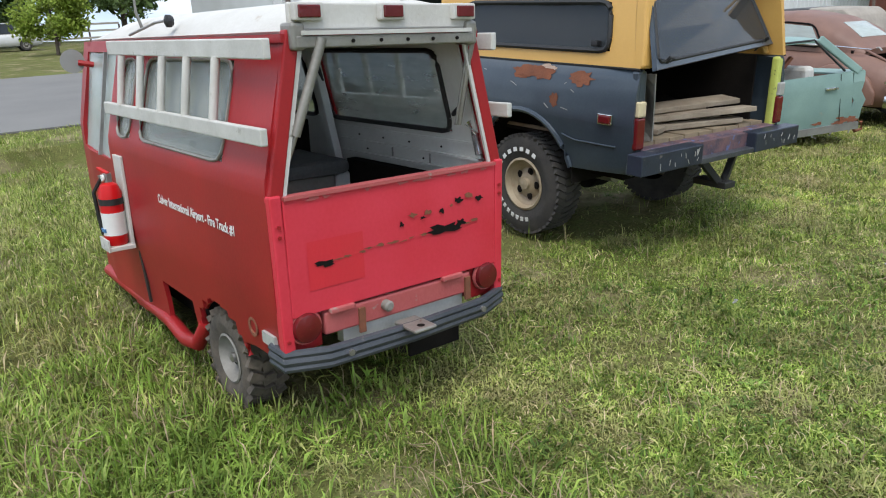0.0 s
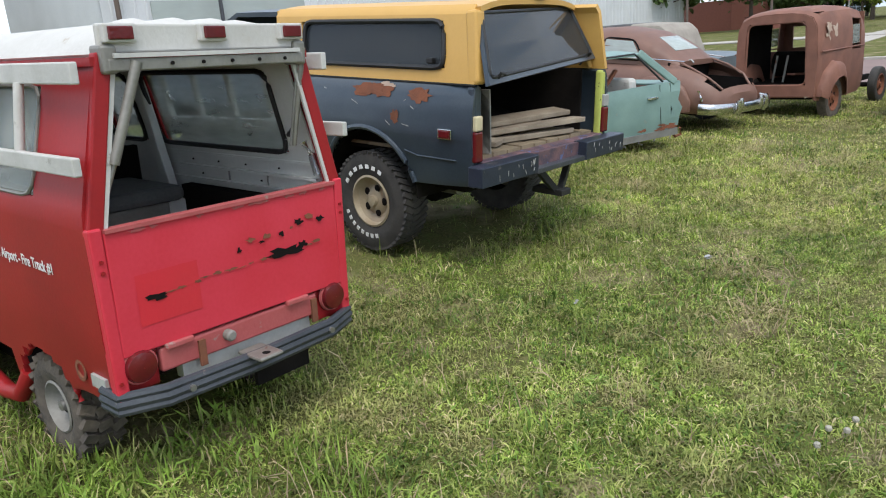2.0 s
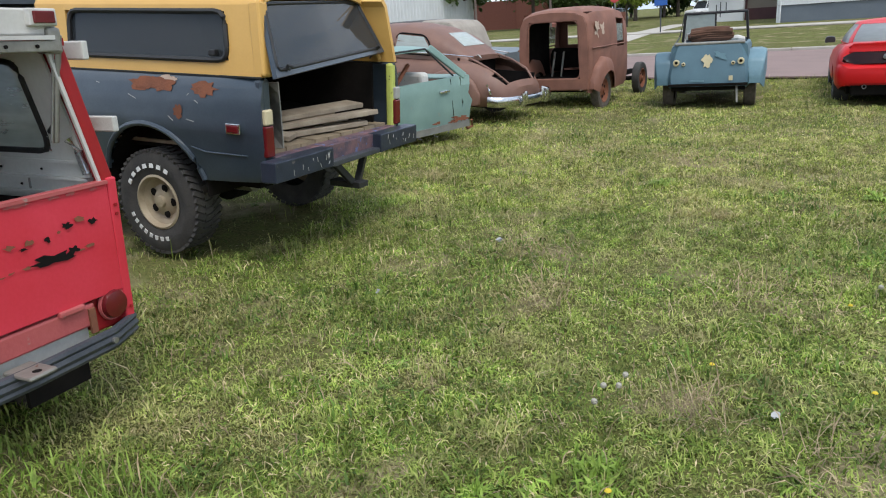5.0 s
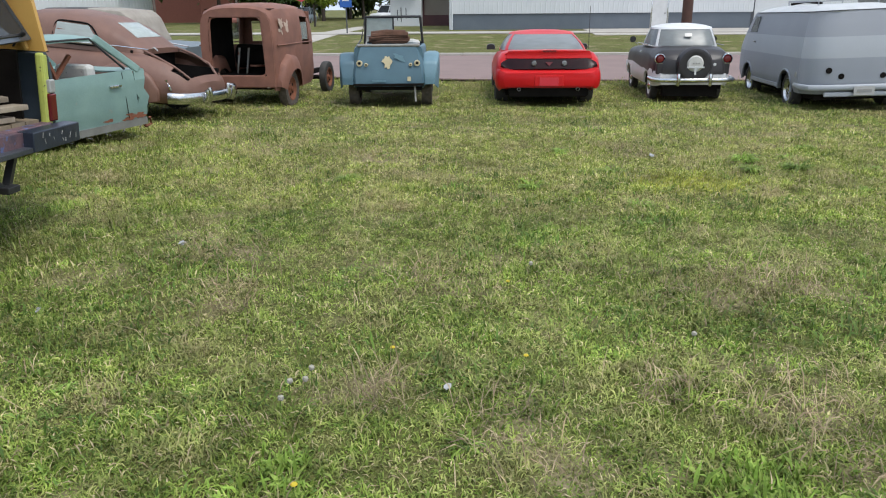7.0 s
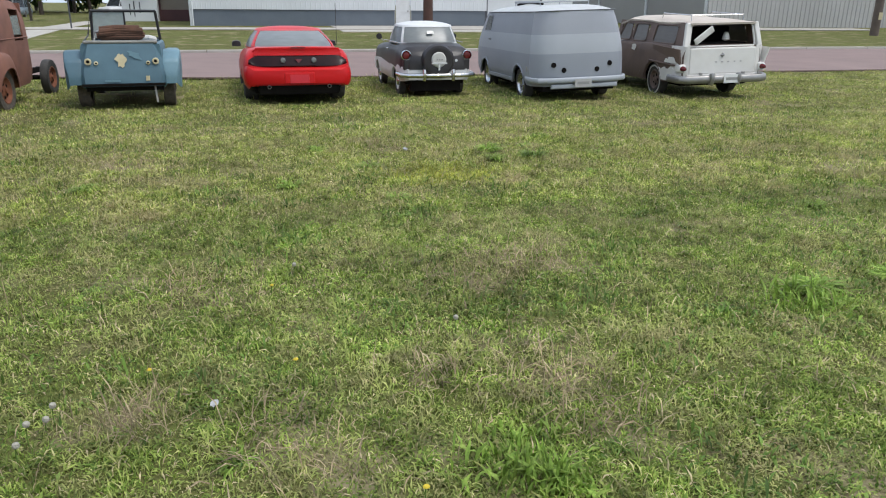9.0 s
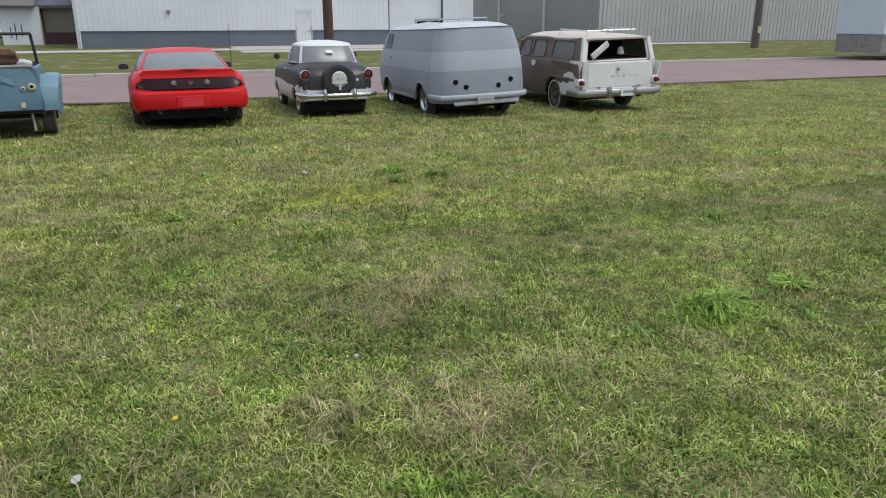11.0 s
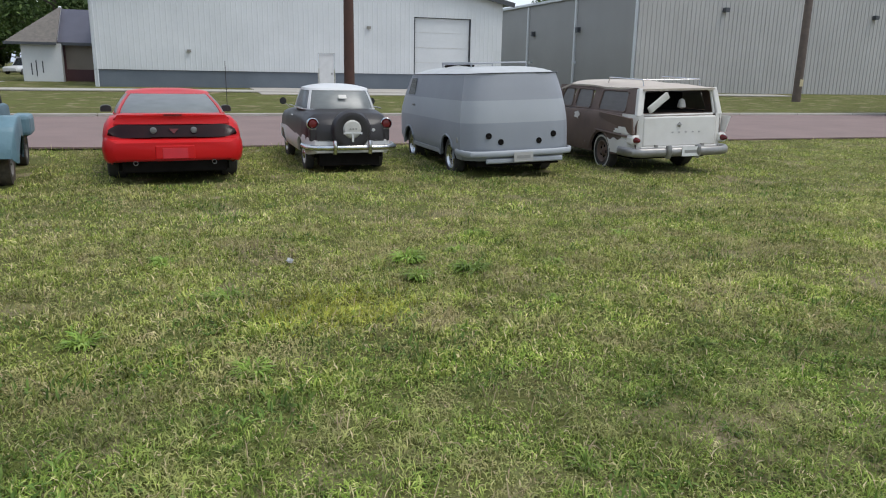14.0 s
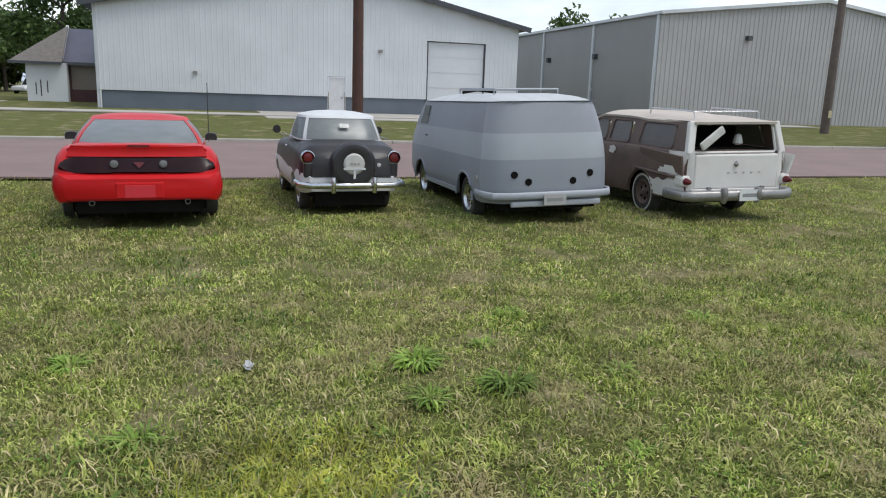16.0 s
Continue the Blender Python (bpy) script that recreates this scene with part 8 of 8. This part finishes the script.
# distant parked vehicles
def far_car(m, material, label, name="parked_car", tall=1.5, L=4.5):
    t = thing(name, m, label, "car", "distant parked cars")
    part("body", shell([(0, 0.4, 0.8, 0.75), (0.1, 0.3, 0.95, 0.85), (1.0, 0.28, 1.0, 0.9), (3.2, 0.28, 0.98, 0.9), (L - 0.2, 0.3, 0.85, 0.85), (L, 0.4, 0.7, 0.7)], SEC, [(0.9, 0.3, 0.36), (L - 0.95, 0.3, 0.36)], 40), material, t, smooth=True, solid=0.02)
    cabin(t, 0.25, 0.6, 2.6, 3.3, 0.97, tall, 0.82, 0.64, material, material, GLASS_DARK, (1.3, 2.2), 0.07)
    for s in (1, -1):
        wheel(t, 0.9, s * 0.78, 0.32, 0.33, 0.2, RIM_GREY, side=s)
        wheel(t, L - 0.95, s * 0.78, 0.32, 0.33, 0.2, RIM_GREY, side=s)
        part("tail_lamp", box((0.0, s * 0.7 - 0.1, 0.75), (0.08, s * 0.7 + 0.1, 0.9)), RED_LENS, t)
    return t


def gz(x, y):
    return ground_top(x, y)


far_car(pose(6.3, 52, gz(3.5, 52), 0, 0, 180), WHITE_P, "white parked car across the side street", tall=1.6)
far_car(pose(95, 15.0, 0.2, 0, 0, 160), WHITE_P, "white pickup far along the street", tall=1.8, L=5.2)
far_car(pose(66, 24.5, 0.15, 0, 0, 200), BRICK_RED, "dark red car on the side street", tall=1.6)
far_car(pose(80, 22, 0.15, 0, 0, 185), JEEP_GREY, "grey car on the side street", tall=1.6)


# ---- grass ----
HX, HY = np.arange(-3.2, 18.8, 0.1), np.arange(-22.2, 20.2, 0.1)
HEIGHTS = np.array([[ground_top(a, b) for b in HY] for a in HX])


def heights(x, y):
    """The ground's height at many places at once."""
    u, v = np.clip((x - HX[0]) / 0.1, 0, len(HX) - 1.01), np.clip((y - HY[0]) / 0.1, 0, len(HY) - 1.01)
    i, j = u.astype(int), v.astype(int)
    u, v = u - i, v - j
    return (HEIGHTS[i, j] * (1 - u) + HEIGHTS[i + 1, j] * u) * (1 - v) + (HEIGHTS[i, j + 1] * (1 - u) + HEIGHTS[i + 1, j + 1] * u) * v


NOISE_GRID = np.random.default_rng(99).random((256, 256))


def clumps(x, y, f, octaves=3):
    """Uneven clumps between 0 and 1; f: clumps to the metre."""
    total, weight = 0.0, 0.0
    for k in range(octaves):
        u, v = x * f * 2 ** k + 37.3 * k + 61.7, y * f * 2 ** k + 11.9 * k + 83.1
        i, j = np.floor(u).astype(int), np.floor(v).astype(int)
        u, v = u - i, v - j
        u, v = u * u * (3 - 2 * u), v * v * (3 - 2 * v)
        g = NOISE_GRID
        i0, i1, j0, j1 = i % 256, (i + 1) % 256, j % 256, (j + 1) % 256
        val = (g[i0, j0] * (1 - u) + g[i1, j0] * u) * (1 - v) + (g[i0, j1] * (1 - u) + g[i1, j1] * u) * v
        total, weight = total + val * 0.6 ** k, weight + 0.6 ** k
    return np.clip((total / weight - 0.5) * 1.7 + 0.5, 0, 1)


# footprints of the parked row, where nothing grows: x from, x to, y from, y to
SHADED = ((13.5, 17.3, 1.3, 3.0), (13.6, 18.2, -1.65, 0.05), (14.35, 17.8, -4.2, -2.85), (13.4, 17.3, -6.95, -5.3), (13.15, 17.7, -9.85, -8.15), (1.0, 1.7, 3.0, 5.5), (3.9, 5.3, 3.8, 7.5))


def grows(x, y):
    ok = np.ones_like(x)
    for a, b, c, d in SHADED:
        ok = np.where((x > a) & (x < b) & (y > c) & (y < d), 0.06, ok)
    return ok


def blades(name, count, region, density, size, width, lean, material, label, seed, curl=0.5, clump=5.0, spread=0.38):
    """Grass as one object: bent leaf-shaped blades, denser where density() says, higher where they clump."""
    rng = np.random.default_rng(seed)
    x = rng.uniform(region[0], region[1], count)
    y = rng.uniform(region[2], region[3], count)
    keep = rng.random(count) < density(x, y) * grows(x, y)
    x, y = x[keep], y[keep]
    n = len(x)
    z = heights(x, y) - 0.004
    h = size * rng.uniform(0.45, 1.35, n) * (0.45 + 1.1 * clumps(x, y, clump))
    az = rng.uniform(0, 2 * np.pi, n)
    tilt = np.clip(rng.normal(lean, spread, n), 0.05, 1.5)
    w = width * rng.uniform(0.6, 1.3, n)
    dx, dy = np.cos(az), np.sin(az)
    base = np.stack([x, y, z], 1)
    side = np.stack([-dy, dx, rng.normal(0, 0.35, n)], 1) * w[:, None] / 2
    m = base + np.stack([dx * np.sin(tilt * 0.6), dy * np.sin(tilt * 0.6), np.cos(tilt * 0.6)], 1) * (h * 0.55)[:, None]
    over = np.minimum(tilt * (1 + curl), 1.75)
    tip = m + np.stack([dx * np.sin(over), dy * np.sin(over), np.cos(over)], 1) * (h * 0.5)[:, None]
    vs = np.stack([base, m + side, m - side, tip], 1).reshape(-1, 3)
    i = np.arange(n) * 4
    tris = np.stack([np.stack([i, i + 1, i + 2], 1), np.stack([i + 2, i + 1, i + 3], 1)], 1).reshape(-1, 3)
    me = bpy.data.meshes.new(name)
    me.vertices.add(len(vs))
    me.vertices.foreach_set("co", vs.ravel())
    me.loops.add(tris.size)
    me.loops.foreach_set("vertex_index", tris.ravel().astype(np.int32))
    me.polygons.add(len(tris))
    me.polygons.foreach_set("loop_start", np.arange(0, tris.size, 3, dtype=np.int32))
    me.polygons.foreach_set("loop_total", np.full(len(tris), 3, dtype=np.int32))
    me.update(calc_edges=True)
    me.materials.append(material)
    return tagged(new(name, me), label, "grass", kind="stuff")


def turf(x, y):
    """How thick the mown turf stands."""
    return (1 - 0.45 * bare(x, y)) * np.clip(0.25 + 1.1 * clumps(x, y, 2.2, 4), 0.15, 1)


def weedy(x, y):
    return np.clip(6 * (clumps(x, y, 1.6, 4) - 0.56), 0, 1) * (1 - 0.7 * bare(x, y))


blades("grass", 520000, (1.0, 6.3, -6.5, 4.0), lambda x, y: turf(x, y) * np.clip(1.3 - 0.12 * np.hypot(x - 2.5, y + 0.8), 0.35, 1), 0.046, 0.0062, 1.05, GRASS, "short mown grass blades of the lot", 1, clump=7)
blades("clover", 190000, (0.8, 7, -6, 4.0), lambda x, y: (1 - 0.7 * bare(x, y)) * np.clip(2.4 * clumps(x, y, 2.7, 3) - 0.75, 0.02, 1), 0.026, 0.013, 1.1, CLOVER, "carpet of tiny clover leaves in the lawn", 6, clump=7)
blades("grass_middle", 400000, (6.0, 10.2, -13.5, 6), lambda x, y: turf(x, y), 0.056, 0.0085, 1.0, GRASS_DRY, "short mown grass across the middle of the lot", 12, clump=5)
blades("grass_behind", 70000, (-4.5, 1.1, -8, 3.2), lambda x, y: turf(x, y), 0.055, 0.012, 0.95, GRASS, "short mown grass behind the start of the lot", 17, clump=4)
blades("grass_far", 330000, (10, 18.4, -20, 8), lambda x, y: turf(x, y) * np.clip(1.2 - 0.05 * np.abs(y + 3), 0.4, 1), 0.06, 0.012, 0.95, GRASS_DRY, "short grass toward the street", 2, clump=3)
blades("grass_side", 75000, (-3, 9, 2.6, 13.9), lambda x, y: 0.85 * turf(x, y), 0.09, 0.009, 0.7, GRASS, "longer grass around the parked trucks", 3, clump=3)
blades("grass_verge", 80000, (-3, 1.3, 3.0, 13.6), lambda x, y: np.clip(turf(x, y) + 0.2, 0, 1), 0.10, 0.0095, 0.75, GRASS, "uneven longer grass toward the side street", 16, clump=2.5)
blades("straw", 110000, (-1, 14, -9, 6), lambda x, y: np.clip(0.10 + 0.5 * np.clip(2.5 * clumps(x, y, 1.3, 4) - 1.3, 0, 1) + 1.0 * bare(x, y), 0, 1) * 0.85, 0.085, 0.0048, 1.35, STRAW, "dry straw lying in the grass", 4, 0.05)
blades("weed_clumps", 170000, (0.8, 16, -11, 5), lambda x, y: weedy(x, y) * np.clip(1.15 - 0.06 * np.hypot(x - 3, y + 1), 0.4, 1), 0.062, 0.012, 0.85, WEED, "dark clumps of low weeds in the lawn", 8, clump=4)
blades("long_stalks", 2600, (1.4, 10, -8, 4), lambda x, y: np.clip(0.08 + 1.6 * clumps(x, y, 0.9, 3) ** 3, 0, 1), 0.2, 0.0042, 1.0, STRAW, "single long pale stalks in the lawn", 9, 0.35, clump=2)
blades("yellow_grass", 16000, (6.6, 7.9, -2.7, -1.3), lambda x, y: np.exp(-(((x - 7.25) / 0.3) ** 2 + ((y + 2.0) / 0.38) ** 2)), 0.06, 0.008, 0.9, MOSS, "yellow-green patch of fine grass", 7)
for k, (x0, y0, r, h) in enumerate(((2.36, -1.07, 0.13, 0.11), (2.50, -1.2, 0.11, 0.10), (2.22, -1.25, 0.10, 0.09), (3.5, -3.3, 0.15, 0.11), (2.05, 0.75, 0.16, 0.07), (2.35, 0.5, 0.14, 0.07), (0.75, 2.75, 0.28, 0.12), (0.45, 3.0, 0.28, 0.13), (1.3, 2.9, 0.28, 0.11))):
    blades("grass_tuft", 1300, (x0 - 2 * r, x0 + 2 * r, y0 - 2 * r, y0 + 2 * r), lambda x, y: np.exp(-((x - x0) ** 2 + (y - y0) ** 2) / r ** 2), h, 0.014, 0.75, TUFT, "bright upright tuft of long grass", 40 + k)
for k, (x0, y0, r) in enumerate(WORN[:14]):
    blades("straw_tuft", 160, (x0 - r, x0 + r, y0 - r, y0 + r), lambda x, y: 0.6 + 0 * x, 0.2, 0.005, 1.25, STRAW, "loose dry stalks on worn earth", 70 + k, 0.2)


blades("rank_grass", 26000, (-1.2, 1.6, 1.2, 4.4), lambda x, y: np.clip(1.6 * clumps(x, y, 1.1, 3) - 0.35, 0.1, 1), 0.15, 0.009, 0.75, TUFT, "rank bright green grass beside the small truck", 14, 0.6, clump=1.5)
blades("rank_straw", 2400, (-1.2, 1.6, 1.2, 4.4), lambda x, y: clumps(x, y, 1.4, 3), 0.22, 0.0055, 0.95, STRAW, "pale bent stalks beside the small truck", 15, 0.5, clump=1.5)


def under_cars(x, y):
    """Taller unmown grass along the parked row and round the wheels."""
    row = np.exp(-((x - 14.0) / 0.9) ** 2) * (y < 6) * (y > -10.5)
    row2 = np.exp(-((x - 18.0) / 0.5) ** 2)
    ft = np.exp(-(((x - 1.1) / 0.75) ** 2 + ((y - 3.3) / 1.2) ** 2))
    bl = np.exp(-(((x - 4.7) / 1.1) ** 2 + ((y - 5.0) / 1.2) ** 2))
    return np.clip(0.12 * row + 0.8 * row2 + ft + 0.6 * bl, 0, 1)


blades("tall_grass", 150000, (-1, 18.6, -14, 9), under_cars, 0.105, 0.009, 0.6, GRASS, "tall unmown grass around wheels", 5)


def weeds(name, spots, material, label, seed):
    """Rosettes of broad leaves."""
    rng = random.Random(seed)
    vs, fs = [], []
    for x, y, r, n in spots:
        r *= 0.6
        z = ground_top(x, y)
        for _ in range(int(n * 2.0)):
            a = rng.uniform(0, 6.28)
            d = V(math.cos(a), math.sin(a), 0)
            s = V(-d.y, d.x, 0)
            ln, wd = r * rng.uniform(0.5, 1.1), r * rng.uniform(0.03, 0.065)
            o = V(x, y, z) + d * rng.uniform(0, r * 0.4) + s * rng.uniform(-0.3, 0.3) * r
            up = rng.uniform(0.2, 1.0)
            p1 = o + d * ln * 0.35 + V(0, 0, ln * up * 0.5)
            p2 = o + d * ln * 0.8 + V(0, 0, ln * up * 0.55)
            p3 = o + d * ln + V(0, 0, ln * up * 0.35)
            i = len(vs)
            vs += [o - s * wd * 0.3, o + s * wd * 0.3, p1 - s * wd, p1 + s * wd, p2 - s * wd * 0.8, p2 + s * wd * 0.8, p3]
            fs += [(i, i + 1, i + 3, i + 2), (i + 2, i + 3, i + 5, i + 4), (i + 4, i + 5, i + 6)]
    me = bpy.data.meshes.new(name)
    me.from_pydata(vs, [], fs)
    me.materials.append(material)
    return tagged(new(name, me), label, "weeds", kind="stuff")


rngw = random.Random(31)
spots = [(8.38, -2.79, 0.26, 80), (7.91, -3.19, 0.27, 80), (7.81, -2.71, 0.22, 60), (7.71, -1.27, 0.22, 50), (9.32, -3.78, 0.2, 50), (8.66, -3.32, 0.17, 40), (8.82, -0.82, 0.22, 50), (7.98, -3.95, 0.18, 30), (3.65, -3.42, 0.26, 90), (3.76, -4.08, 0.22, 60), (7.03, -0.45, 0.22, 50), (7.16, 1.38, 0.22, 50), (6.31, -1.35, 0.2, 40), (6.0, -3.94, 0.14, 30), (7.07, -3.5, 0.14, 30), (5.39, -4.84, 0.2, 40), (8.83, -5.15, 0.2, 40), (2.6, -0.1, 0.12, 30), (5.0, -2.6, 0.14, 25), (6.2, 1.5, 0.14, 30), (2.4, 0.55, 0.13, 40), (2.1, 0.9, 0.12, 40)]
for _ in range(520):
    x, y = rngw.uniform(0.8, 15), rngw.uniform(-10, 5)
    spots.append((x, y, rngw.uniform(0.04, 0.13), rngw.randint(8, 18)))
weeds("weeds", spots[22:], WEED, "broad-leaved weeds in the lawn", 32)
weeds("weed_rosettes", spots[:22], TUFT, "bright green rosettes of coarse weeds in the lawn", 33)


# ---- small things in the grass ----
FLUFF = mat("dandelion_fluff", (0.40, 0.38, 0.32), (0.3, 0.28, 0.23), 0.95, fine=120, bump=0.8)
YPETAL = mat("dandelion_yellow", (0.6, 0.45, 0.03), None, 0.8)
for k, (x, y, h, ma) in enumerate(((2.75, 0.67, 0.09, FLUFF), (3.01, 0.61, 0.1, FLUFF), (2.94, 0.62, 0.08, FLUFF), (2.88, 0.67, 0.1, FLUFF), (3.55, -1.18, 0.1, FLUFF), (4.51, -0.39, 0.1, FLUFF), (2.2, 0.45, 0.07, YPETAL), (4.3, -0.25, 0.06, YPETAL), (1.85, 0.95, 0.06, YPETAL), (3.3, -0.35, 0.06, YPETAL), (2.25, -0.75, 0.06, YPETAL), (3.35, 0.3, 0.06, YPETAL))):
    d = thing("dandelion", pose(x, y, ground_top(x, y)), "dandelion gone to seed in the grass" if ma is FLUFF else "small yellow dandelion in the grass", "flower", "dandelions")
    part("stalk", tube([(0, 0, 0), (0.01, 0.005, h * 0.6), (0.012, 0.0, h)], 0.0022, 5), WEED, d)
    r = 0.014 if ma is FLUFF else 0.013
    part("head", lathe([(-r, 0.002), (-r * 0.6, r * 0.8), (0, r), (r * 0.6, r * 0.8), (r, 0.002)] if ma is FLUFF else [(-0.006, 0.004), (0, r), (0.005, r * 0.7), (0.006, 0.001)], 14, "Z", (0.012, 0, h)), ma, d, smooth=True)
rngl = random.Random(77)
for x, y, s in ((4.9, 2.07, 0.03), (3.72, 2.39, 0.015), (3.04, 0.0, 0.022), (8.5, -1.81, 0.045)):
    b = bmesh.new()
    for _ in range(3):
        blob_patch(rngl, (rngl.uniform(-s, s) * 0.3, rngl.uniform(-s, s) * 0.3, 0.045 + rngl.uniform(0, 0.02)), (1, 0, rngl.uniform(-0.2, 0.2)), (0, 1, rngl.uniform(-0.2, 0.2)), s, s * 0.55, 10, 0.3, b)
    l = part("litter", b, CLEAR_LENS, solid=0.002)
    l.location = (x, y, ground_top(x, y) - 0.01)
    tagged(l, "crumpled white scrap of litter in the grass", "litter", "litter in the grass")
